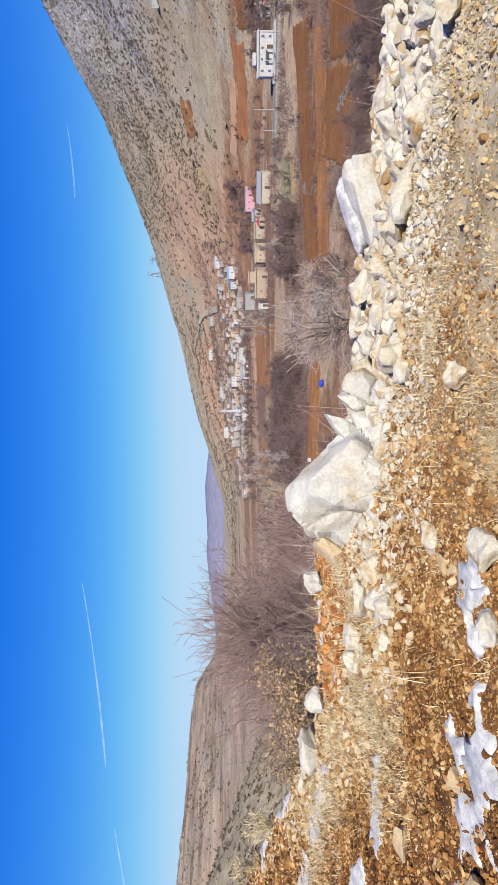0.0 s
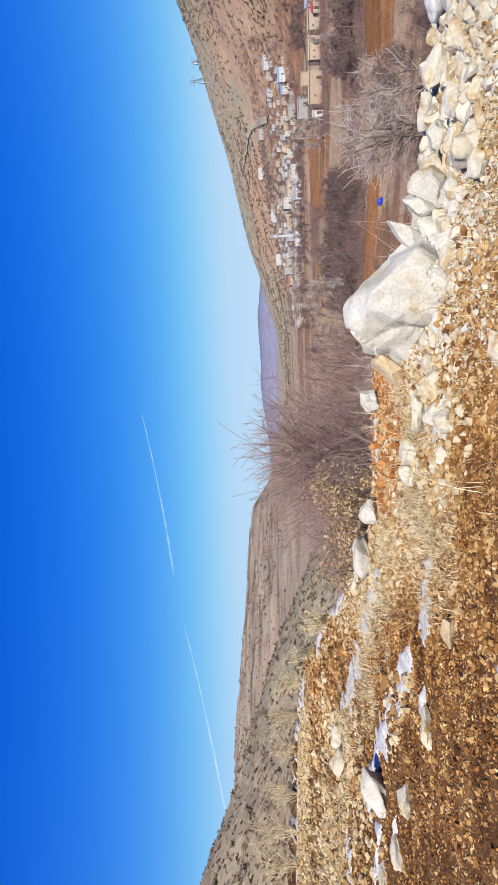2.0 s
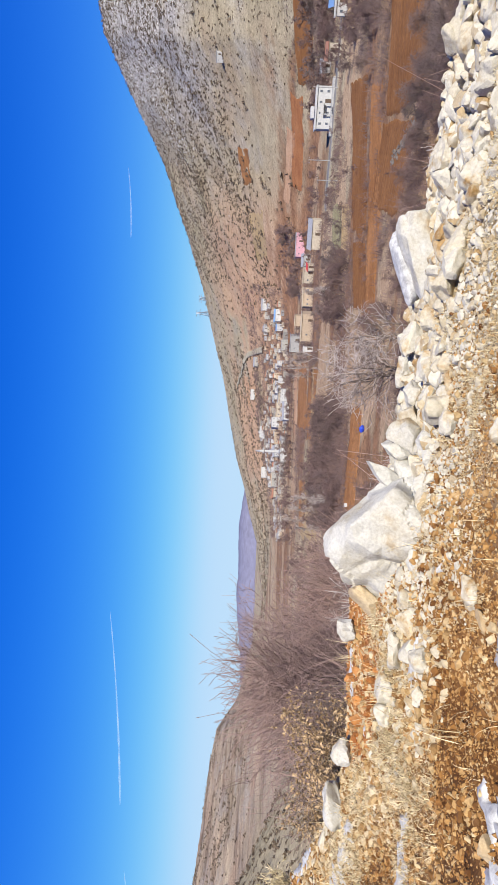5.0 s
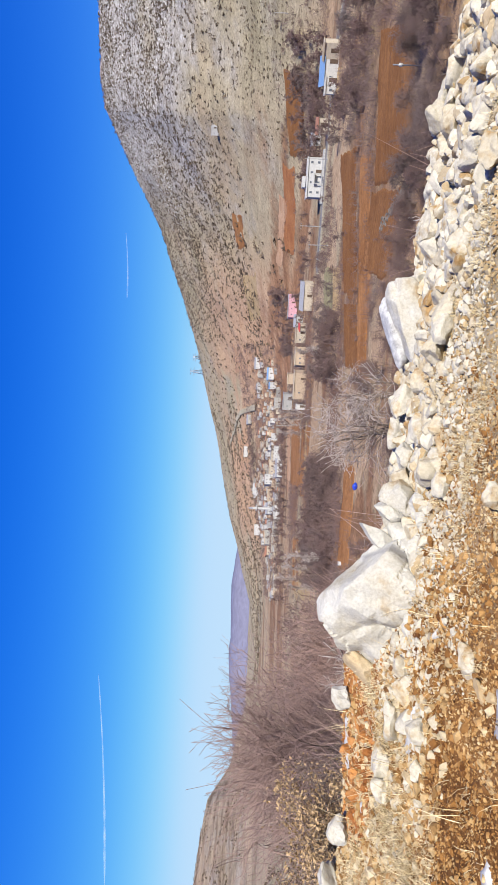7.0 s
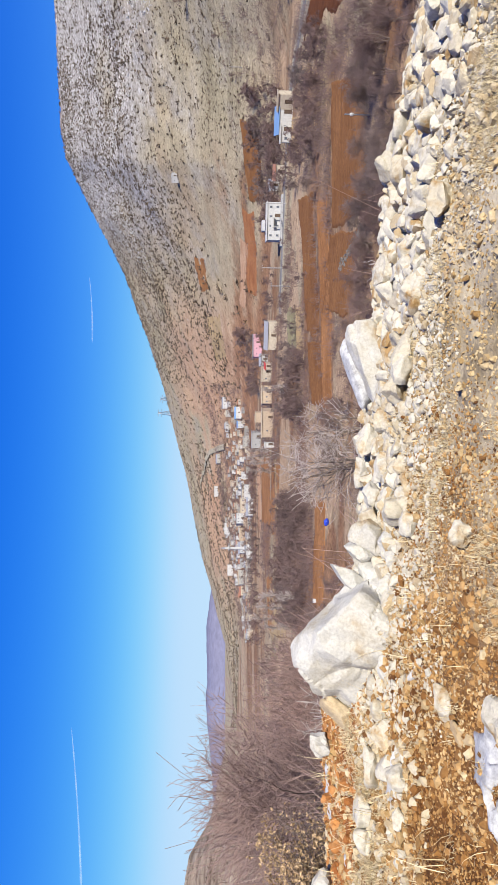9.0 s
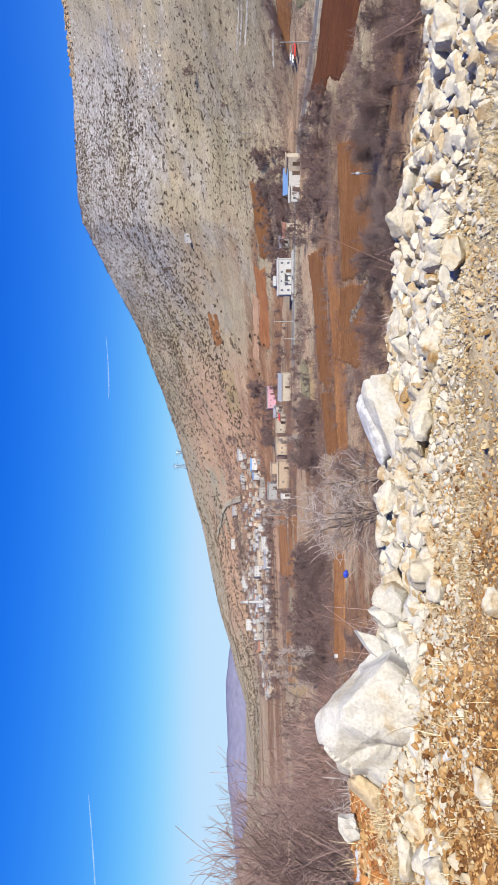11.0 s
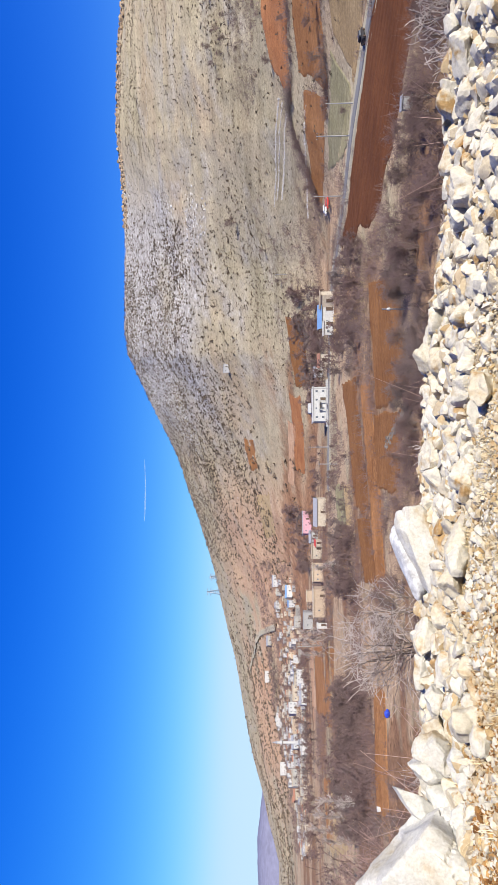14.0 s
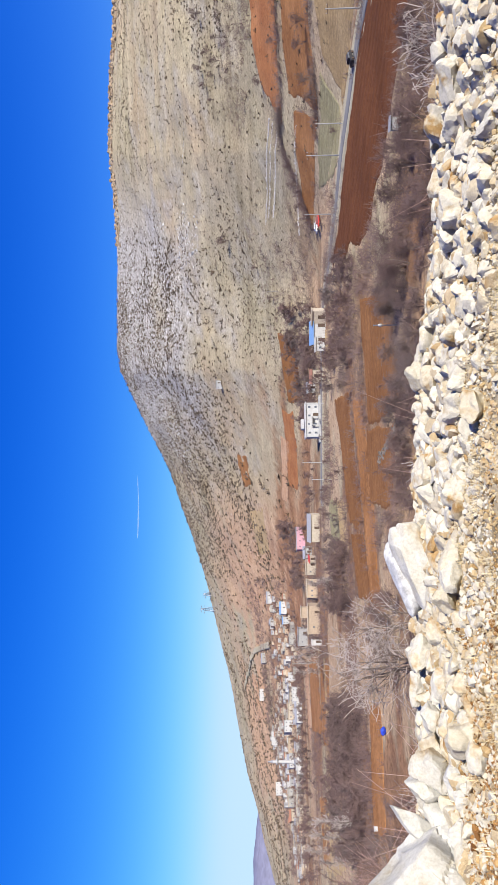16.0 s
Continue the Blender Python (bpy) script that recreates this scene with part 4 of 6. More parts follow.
# dry grass
def blades(name, roots, lengths, label, seed, material=STRAW, width=0.0022, droop=0.6):
    rng = np.random.RandomState(seed)
    n = len(roots)
    z = land(roots[:, 0], roots[:, 1])
    turn, lean = rng.uniform(0, 6.28, n), rng.uniform(0.15, 1.25, n)
    side = np.stack([-np.sin(turn), np.cos(turn), 0 * turn], -1)
    ahead = np.stack([np.cos(turn), np.sin(turn), 0 * turn], -1)
    up = np.array([0, 0, 1.0])
    p, verts = np.stack([roots[:, 0], roots[:, 1], z - 0.01], -1), []
    for k in range(4):
        half = width * (1 - k / 3.3)
        verts += [p - side * half, p + side * half]
        a = lean + k * droop * 0.5
        p = p + (ahead * np.sin(a)[:, None] + up * np.cos(a)[:, None]) * (lengths / 3)[:, None]
    v = np.stack(verts, 1).reshape(-1, 3)
    quad = np.array([(0, 1, 3, 2), (2, 3, 5, 4), (4, 5, 7, 6)])
    me = mesh_of(name, v, (quad[None] + (np.arange(n) * 8)[:, None, None]).reshape(-1, 4), material, False)
    return tagged(new(name, me), label, "grass", kind="stuff")


def tufts(rng, spots, per, reach):
    k = np.repeat(np.arange(len(spots)), per)
    a, r = rng.uniform(0, 6.28, len(k)), reach * rng.uniform(0, 1, len(k)) ** 0.7
    return np.stack([spots[k, 0] + np.cos(a) * r, spots[k, 1] + np.sin(a) * r], -1)


rng = np.random.RandomState(12)
s = scatter(rng, 1000, -60, 14, 0.42, 0.90, lambda az, d, s, x, y: np.clip(smooth(-0.15, 0.2, fbm(x * 1.3, y * 1.3, 3, 81)) * (1 - 0.85 * smooth(0.72, 0.9, s)), 0, 1))
r = tufts(rng, s, 34, 0.08)
blades("dry_grass", r, rng.uniform(0.03, 0.13, len(r)), "flattened dry straw grass between the stones", 13, width=0.0017, droop=0.9)
# matted straw along the foot of the bank: bearing, distance and reach of each patch
PATCHES = [(29.6, 5.75, 0.22), (31.5, 5.6, 0.3), (33.4, 5.8, 0.3), (36, 5.6, 0.3), (34.5, 6.9, 0.25), (36.5, 7.4, 0.3), (39, 7.9, 0.4), (40.5, 8.4, 0.5), (43, 8.7, 0.55), (45.2, 9.6, 0.5), (46.6, 10.6, 0.6), (48.5, 11.4, 0.6), (51, 11.6, 0.7), (53.5, 12.4, 0.7), (55.5, 13.6, 1.0),
           (57.5, 14.5, 1.0), (20.5, 6.0, 0.15), (24, 5.6, 0.15), (56, 17, 1.2), (50, 18, 0.6), (46, 15.5, 0.5)]
spots = np.array([(*spot(az + rng.normal() * reach / d * 40, d + rng.normal() * reach * 0.8).xy,) for az, d, reach in PATCHES for _ in range(int(26 + 44 * reach))])
r = tufts(rng, spots, 34, 0.12)
blades("dry_grass", r, rng.uniform(0.05, 0.17, len(r)), "matted bleached straw on the bank", 14, width=0.003, droop=1.0)
s = scatter(rng, 90, 10, 60, 0.5, 1.02, lambda az, d, s, x, y: smooth(0.55, 0.9, s))
r = tufts(rng, s, 7, 0.05)
blades("dry_stems", r, rng.uniform(0.2, 0.5, len(r)), "long bleached grass stems on the bank", 15, width=0.003, droop=0.45)
s = scatter(rng, 140, 2, 46, 0.45, 0.85, lambda az, d, s, x, y: 1.0 + 0 * s)
r = tufts(rng, s, 12, 0.06)
blades("dry_stems", r, rng.uniform(0.06, 0.25, len(r)), "scattered straw stems lying on the dirt", 16, width=0.0022, droop=1.1)


# ---- fields, road and far ground ----
def soil(name, stops, bump=0.6):
    """Tilled soil: clods, damp patches, and long furrows that follow each field's rows."""
    m, nt, links, bsdf = nodes_of(name)
    at = nt.new("ShaderNodeNewGeometry").outputs["Position"]
    row = nt.new("ShaderNodeAttribute")
    row.attribute_name = "row"
    furrow, wide = noise_node(nt, links, row.outputs["Vector"], 1.0, 4, 0.75), noise_node(nt, links, at, 0.08, 5, 0.65)
    col = ramp_node(nt, links, wide, stops)
    col = mix_node(nt, links, 0.4, col, ramp_node(nt, links, furrow, [(0.34, (0.52, 0.50, 0.48)), (0.5, (1.0, 1.0, 1.0)), (0.64, (1.35, 1.42, 1.5))]), "MULTIPLY")
    clod = noise_node(nt, links, at, 1.3, 6, 0.75)
    col = mix_node(nt, links, 0.6, col, ramp_node(nt, links, clod, [(0.35, (0.55, 0.52, 0.5)), (0.65, (1.25, 1.25, 1.25))]), "MULTIPLY")
    links.new(col, bsdf.inputs["Base Color"])
    bsdf.inputs["Roughness"].default_value, bsdf.inputs["Specular IOR Level"].default_value = 0.97, 0.15
    bump_node(nt, links, clod, bump, 0.1, bsdf)
    return m


FIELD_SOIL = {
    "darkred": soil("dark_red_soil", [(0.3, (0.088, 0.030, 0.0095)), (0.7, (0.135, 0.048, 0.016))]),
    "red": soil("red_soil", [(0.3, (0.25, 0.0936, 0.0351)), (0.7, (0.343, 0.156, 0.0663))]),
    "orange": soil("orange_soil", [(0.3, (0.20, 0.085, 0.03)), (0.7, (0.33, 0.16, 0.065))]),
    "brown": soil("brown_soil", [(0.3, (0.15, 0.062, 0.02)), (0.7, (0.235, 0.108, 0.04))]),
    "clay": soil("clay_soil", [(0.3, (0.374, 0.211, 0.117)), (0.7, (0.452, 0.296, 0.187))]),
    "tan": soil("stubble", [(0.3, (0.328, 0.226, 0.109)), (0.7, (0.406, 0.296, 0.164))]),
    "olive": soil("olive_stubble", [(0.3, (0.26, 0.175, 0.085)), (0.7, (0.32, 0.225, 0.115))]),
    "green": soil("green_turf", [(0.3, (0.21, 0.185, 0.095)), (0.7, (0.30, 0.26, 0.15))]),
}
FIELD_WORDS = {"darkred": "dark red freshly ploughed field beside the road", "red": "bright red bare earth strip on the slope", "orange": "orange brown tilled strip of field", "brown": "brown tilled field in the valley floor",
               "clay": "bare pale clay slope above the village", "tan": "tan stubble field with dry grass", "olive": "olive brown fallow field above the road", "green": "green winter turf behind the houses"}
FIELDS_RIGHT = [
    ("darkred", (-56.2, 148), (-56.1, 104), (-38.0, 130), (-35.6, 196)), ("olive", (-57.5, 197), (-57.4, 160), (-48.0, 180), (-51.2, 194)), ("red", (-57.5, 280), (-57.5, 234), (-47.0, 247), (-50.0, 265)),
    ("orange", (-57.5, 229), (-57.5, 201), (-47.9, 207), (-49.2, 235)), ("orange", (-48.0, 231), (-47.6, 208), (-38.9, 246), (-40.0, 249)), ("green", (-50.6, 199), (-47.4, 181), (-44.0, 185), (-42.2, 226)), ("brown", (-30.5, 318), (-30.2, 296), (-24.0, 300), (-24.2, 322)), ("red", (-24.0, 336), (-23.6, 318), (-16.5, 338), (-16.8, 360)), ("clay", (-21.5, 352), (-21.0, 340), (-15.5, 372), (-15.8, 384)), ("brown", (-33.4, 140), (-34.1, 107), (-23.1, 95), (-22.1, 127)),
    ("brown", (-21.9, 129), (-22.9, 98), (-15.0, 106), (-15.2, 134)), ("brown", (-24.9, 190), (-25.0, 157), (-13.2, 136), (-13.1, 156)), ("orange", (-24.6, 150), (-25.0, 137), (-7.3, 118), (-6.8, 129)),
    ("brown", (-12.9, 155), (-12.9, 137), (-7.3, 128), (-7.2, 145)), ("tan", (-30.8, 241), (-30.8, 206), (-27.4, 192), (-27.4, 229)),
]
FIELDS_MIDDLE = [
    ("orange", (1.3, 139), (1.2, 126), (10.6, 130), (10.6, 145)), ("clay", (-0.9, 860), (-1.2, 674), (2.6, 700), (2.7, 900)), ("tan", (-14.7, 497), (-15.0, 446), (-11.3, 470), (-10.8, 530)),
    ("orange", (-19.8, 478), (-19.7, 457), (-17.0, 469), (-16.8, 491)), ("orange", (-2.3, 340), (-2.6, 282), (3.4, 262), (3.4, 328)), ("tan", (8.8, 281), (8.8, 205), (13.1, 205), (13.1, 281)),
    ("green", (-15.7, 213), (-15.7, 187), (-12.1, 180), (-12.1, 201)), ("clay", (-2.3, 382), (-2.4, 352), (4.0, 330), (4.0, 360)), ("orange", (8.0, 298), (8.0, 262), (12.4, 256), (12.4, 288)), ("tan", (-2.3, 246), (-2.4, 240), (4.2, 230), (4.2, 238)), ("clay", (-8.8, 678), (-8.4, 545), (-5.9, 575), (-6.4, 728)), ("orange", (-1.9, 262), (-1.9, 225), (4.5, 244), (4.5, 262)),
    ("tan", (-15.7, 185), (-15.7, 169), (-11.3, 167), (-11.0, 178)),
]


def bearing_xy(a, d):
    return np.array([-math.sin(radians(a)) * d, math.cos(radians(a)) * d])


def field(kind, corners, seed):
    a, b, c, e = [bearing_xy(*p) for p in corners]
    n = 44
    u, v = np.meshgrid(np.linspace(0, 1, n), np.linspace(0, 1, n), indexing="ij")
    size = max(np.linalg.norm(a - b), np.linalg.norm(a - e))
    p = (a * ((1 - u) * (1 - v))[..., None] + b * (u * (1 - v))[..., None] + c * (u * v)[..., None] + e * ((1 - u) * v)[..., None])
    edge = np.minimum(np.minimum(u, 1 - u), np.minimum(v, 1 - v))
    ragged = 0.06 * size * (1 - smooth(0, 0.15, edge))
    x, y = p[..., 0] + ragged * fbm(p[..., 0] * 0.12, p[..., 1] * 0.12, 4, seed), p[..., 1] + ragged * fbm(p[..., 0] * 0.12, p[..., 1] * 0.12, 4, seed + 9)
    z = land(x, y) + np.where(edge < 0.012, -0.3, 0.14) + 0.05 * np.sin(u * n * 1.6)
    me = mesh_of("field", np.stack([x, y, z], -1).reshape(-1, 3), grid_faces(n, n), FIELD_SOIL[kind])
    rows = np.stack([u * np.linalg.norm(a - b) / 0.8, v * np.linalg.norm(a - e) / 15, 0 * u + seed], -1)
    me.attributes.new("row", "FLOAT_VECTOR", "POINT").data.foreach_set("vector", rows.astype(np.float32).ravel())
    tagged(new("field", me), FIELD_WORDS[kind], "field", kind="structure")


for k, (kind, *corners) in enumerate(FIELDS_RIGHT + FIELDS_MIDDLE):
    field(kind, corners, 200 + k * 5)


def ribbon(name, spine, width, lift, material, label, category):
    pts = np.array([bearing_xy(a, d) for a, d in spine])
    steps = np.concatenate([[0], np.cumsum(np.hypot(*np.diff(pts, axis=0).T))])
    n = int(steps[-1] / 3) + 3
    u = np.linspace(0, steps[-1], n)
    x, y = np.interp(u, steps, pts[:, 0]), np.interp(u, steps, pts[:, 1])
    for _ in range(6):
        x[1:-1], y[1:-1] = (x[:-2] + x[1:-1] * 2 + x[2:]) / 4, (y[:-2] + y[1:-1] * 2 + y[2:]) / 4
    tx, ty = np.gradient(x), np.gradient(y)
    g = np.hypot(tx, ty)
    s = np.array([-0.56, -0.5, -0.25, 0, 0.25, 0.5, 0.56]) * width
    gx, gy = x[:, None] - (ty / g)[:, None] * s, y[:, None] + (tx / g)[:, None] * s
    mid = land(x, y)
    z = np.maximum(mid[:, None] + 0 * s, land(gx, gy)) + lift + np.where(np.abs(s) > 0.55 * width, -0.5, 0)[None]
    me = mesh_of(name, np.stack([gx, gy, z], -1).reshape(-1, 3), grid_faces(n, len(s))[:, ::-1], material)
    return tagged(new(name, me), label, category, kind="structure")


ASPHALT = surface("asphalt", [(0.3, (0.156, 0.148, 0.14)), (0.7, (0.218, 0.211, 0.203))], 0.3, 5, 0.9, 0.3, 0.01)
VERGE = surface("verge", [(0.3, (0.281, 0.242, 0.156)), (0.7, (0.406, 0.359, 0.265))], 0.15, 2.5, 0.95, 0.5, 0.05)
ROAD = [(-62, 130), (-57.2, 143.4), (-54.2, 153.0), (-51.7, 161.0), (-47.5, 171.0), (-43.8, 181.4), (-39.4, 194.0), (-36.3, 206.6), (-33.7, 221), (-31.5, 229), (-28.1, 232), (-25.1, 232), (-20.2, 233), (-15.2, 236)]
ribbon("road_verge", ROAD, 12.0, 0.08, VERGE, "dry gravelly verge along the valley road", "verge")
ribbon("road", ROAD, 4.6, 0.22, ASPHALT, "narrow grey asphalt road through the valley", "road")
HILL = [(-3.4, 590), (-3.2, 667), (-3.05, 707), (-2.65, 766), (-1.8, 817), (-0.95, 930), (0.15, 1010)]
ribbon("hill_track", HILL, 5.0, 1.0, VERGE, "pale dirt track climbing above the village", "track")


def distant_ridge():
    az = np.linspace(-4, 34, 160)
    top = np.interp(az, [-4, 4, 7, 9, 12.9, 15, 17.5, 20, 22, 26, 34], [0.2, 0.5, 0.75, 1.0, 1.3, 1.22, 1.28, 1.1, 0.85, 0.5, 0.2]) + 0.12 * fbm(az * 0.6, az * 0, 4, 91)
    rows = []
    for d, share in ((3700, -0.9), (3900, 0.35), (4100, 0.8), (4250, 1.0), (4450, 0.2)):
        z = 1.6 + 4250 * np.tan(np.radians(top)) * share + (8 * fbm(az * 2, az * 0 + d, 4, 93) if 0 < share < 1 else 0)
        rows.append(np.stack([-np.sin(np.radians(az)) * d, np.cos(np.radians(az)) * d, z], -1))
    # air haze is put into the ridge's violet base colour
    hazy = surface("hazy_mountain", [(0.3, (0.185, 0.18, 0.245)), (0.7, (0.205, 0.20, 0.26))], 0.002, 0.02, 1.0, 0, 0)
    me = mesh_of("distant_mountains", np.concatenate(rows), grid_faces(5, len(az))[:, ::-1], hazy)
    tagged(new("distant_mountains", me), "mountains far down the valley, tinted pale violet for air haze", "mountain", kind="structure")


distant_ridge()


# ---- scrub and outcrops of the slopes ----
def slope_spots(rng, count, az0, az1, s0, s1, keep):
    out = []
    while len(out) < count:
        az = rng.uniform(az0, az1, 4 * count)
        s = rng.uniform(s0, s1, 4 * count)
        foot, crest = table(az, FOOT_FAR), table(az, CREST_FAR)
        d = foot + (crest - foot) * s
        x, y = -np.sin(np.radians(az)) * d, np.cos(np.radians(az)) * d
        ok = rng.uniform(0, 1, len(az)) < keep(az, s, x, y) * d / crest
        out += list(zip(x[ok], y[ok]))
    return np.array(out[:count])


def clumps(name, spots, sizes, label, seed, leaves=12, material=SCRUB, tall=0.8, category="scrub"):
    """Low bushes of loose leafy sprays, all in one mesh."""
    rng = np.random.RandomState(seed)
    n = len(spots)
    z = land(spots[:, 0], spots[:, 1])
    c = rng.normal(size=(n, leaves, 3))
    c /= np.linalg.norm(c, axis=2)[..., None]
    c *= rng.uniform(0.25, 1.0, (n, leaves, 1))
    c[..., 2] = np.abs(c[..., 2]) * tall
    c *= sizes[:, None, None] * rng.uniform(0.7, 1.3, (n, 1, 3))
    c += np.stack([spots[:, 0], spots[:, 1], z - 0.05], -1)[:, None]
    tri = rng.normal(size=(n, leaves, 3, 3)) * (sizes * 0.42)[:, None, None, None]
    v = (c[:, :, None] + tri).reshape(-1, 3)
    me = mesh_of(name, v, np.arange(len(v)).reshape(-1, 3), material, False)
    return tagged(new(name, me), label, category, kind="stuff")


rng = np.random.RandomState(21)
s = slope_spots(rng, 10500, -41, -9, 0.22, 1.02, lambda az, s, x, y: np.clip(smooth(-40, -34, az) * (1 - 0.6 * smooth(-20, -9, az)) * (0.3 + 0.7 * smooth(-0.2, 0.15, fbm(x * 0.012, y * 0.012, 3, 101))) * (0.35 + smooth(0.2, 0.5, s)), 0, 1))
clumps("mountain_scrub", s, rng.uniform(0.5, 1.4, len(s)), "grey brown thorn scrub dotted over the stony mountain", 22)
s = slope_spots(rng, 9000, -60, -24, 0.03, 1.0, lambda az, s, x, y: 0.2 + 0.8 * smooth(0.1, 0.35, fbm(x * 0.01, y * 0.01, 4, 103)))
clumps("slope_scrub", s, rng.uniform(0.22, 0.8, len(s)), "sparse low scrub on the dry grass slope", 23)
s = slope_spots(rng, 5600, -18, 20, 0.04, 1.0, lambda az, s, x, y: 0.15 + 0.85 * smooth(0.0, 0.3, fbm(x * 0.01, y * 0.01, 4, 105)))
clumps("village_scrub", s, rng.uniform(0.6, 1.9, len(s)), "dark scrub dotted over the slope above the village", 24)
s = slope_spots(rng, 3400, 20, 60, 0.15, 1.0, lambda az, s, x, y: 0.1 + 0.9 * smooth(0.05, 0.3, fbm(x * 0.008, y * 0.02, 4, 107)))
clumps("left_hill_scrub", s, rng.uniform(0.6, 1.7, len(s)), "dark scrub bands on the grey western hill", 25)
n = 2400
az, d = rng.uniform(33, 62, n), rng.uniform(60, 165, n)
clumps("spur_scrub", np.stack([-np.sin(np.radians(az)) * d, np.cos(np.radians(az)) * d], -1), rng.uniform(0.12, 0.6, n), "low tussocks on the grassy spur", 26)
s = slope_spots(rng, 6000, -42, -14, 0.35, 1.0, lambda az, s, x, y: np.clip(smooth(-42, -35, az) * (1 - smooth(-24, -14, az)) * smooth(0.0, 0.25, fbm(x * 0.02, y * 0.006, 4, 109)), 0, 1))
PALE_ROCK = surface("weathered_rock", [(0.3, (0.44, 0.41, 0.37)), (0.7, (0.60, 0.57, 0.52))], 0.1, 1.5, 0.95, 0, 0, ("island", [(0.0, (0.75, 0.72, 0.7)), (1.0, (1.15, 1.15, 1.15))]))
spread("mountain_outcrops", s, chips(rng, len(s), 0.35, 1.5), PALE_ROCK, "pale weathered outcrops streaking the mountain", 1, 66, flat=0.5, sink=0.0)
rows = []
for a0, a1, d0, d1, n in ((-47.5, -39.5, 262, 300, 900), (-46.5, -40, 254, 288, 700), (-47, -38.5, 231, 262, 500), (-47.2, -40, 258, 294, 500), (-54.5, -45, 560, 600, 260), (-47, -43, 420, 450, 150)):
    u = rng.uniform(0, 1, n)
    a, d = a0 + (a1 - a0) * u, d0 + (d1 - d0) * u + rng.normal(0, 0.45, n)
    rows.append(np.stack([-np.sin(np.radians(a)) * d, np.cos(np.radians(a)) * d], -1))
s = np.concatenate(rows)
spread("terrace_stones", s, chips(rng, len(s), 0.12, 0.38), PALE_ROCK, "pale stones in rows along old terraces", 1, 67, flat=0.6, sink=0.1)
s = slope_spots(rng, 900, -57, -38, 0.95, 1.01, lambda az, s, x, y: 1.0 + 0 * s)
spread("ridge_crags", s, chips(rng, len(s), 0.7, 3.4), surface("tawny_crag", [(0.3, (0.281, 0.187, 0.109)), (0.7, (0.406, 0.312, 0.211))], 0.1, 1.5, 0.95, 0, 0), "tawny crags along the flat ridge top", 1, 68, flat=0.7, sink=0.0)


# ---- trees ----
def tubes(paths, radii, sides=4):
    """Tapered tubes round many polylines of one length: vertices and faces."""
    n, k, _ = paths.shape
    t = np.gradient(paths, axis=1)
    t /= np.linalg.norm(t, axis=2)[..., None] + 1e-9
    ref = np.where(np.abs(t[..., 2:3]) > 0.9, np.array([1.0, 0, 0]), np.array([0, 0, 1.0]))
    a = np.cross(t, ref)
    a /= np.linalg.norm(a, axis=2)[..., None] + 1e-9
    b = np.cross(t, a)
    ang = np.arange(sides) * 2 * np.pi / sides
    ring = a[:, :, None] * np.cos(ang)[:, None] + b[:, :, None] * np.sin(ang)[:, None]
    v = paths[:, :, None] + ring * radii[:, :, None, None]
    i, j, s = np.meshgrid(np.arange(n), np.arange(k - 1), np.arange(sides), indexing="ij")
    q = (s + 1) % sides
    at = lambda jj, ss: (i * k + jj) * sides + ss
    f = np.stack([at(j, s), at(j, q), at(j + 1, q), at(j + 1, s)], -1).reshape(-1, 4)
    return v.reshape(-1, 3), f


def sprout(rng, parents, radii, count, lo, hi, length, out, lift, k=5, thin=0.55, bend=0.25):
    """Branches that leave other branches: polylines and radii."""
    n = len(parents)
    pick, u = rng.randint(0, n, count), rng.uniform(lo, hi, count)
    x = u * (parents.shape[1] - 1)
    i = np.minimum(x.astype(int), parents.shape[1] - 2)
    fr = (x - i)[:, None]
    start = parents[pick, i] * (1 - fr) + parents[pick, i + 1] * fr
    tangent = parents[pick, i + 1] - parents[pick, i]
    tangent /= np.linalg.norm(tangent, axis=1)[:, None] + 1e-9
    side = rng.normal(size=(count, 3))
    side -= (side * tangent).sum(1)[:, None] * tangent
    side /= np.linalg.norm(side, axis=1)[:, None] + 1e-9
    way = tangent * (1 - out) + side * out + np.array([0, 0, lift])
    way /= np.linalg.norm(way, axis=1)[:, None]
    long = length * rng.uniform(0.55, 1.25, count) * (1.15 - 0.6 * u)
    paths, p = [start], start
    for _ in range(k - 1):
        way = way + rng.normal(size=(count, 3)) * bend + np.array([0, 0, lift * 0.15])
        way /= np.linalg.norm(way, axis=1)[:, None]
        p = p + way * (long / (k - 1))[:, None]
        paths.append(p)
    r0 = (radii[pick, i] * (1 - fr[:, 0]) + radii[pick, i + 1] * fr[:, 0]) * thin
    return np.stack(paths, 1), r0[:, None] * np.linspace(1, 0.3, k)[None]


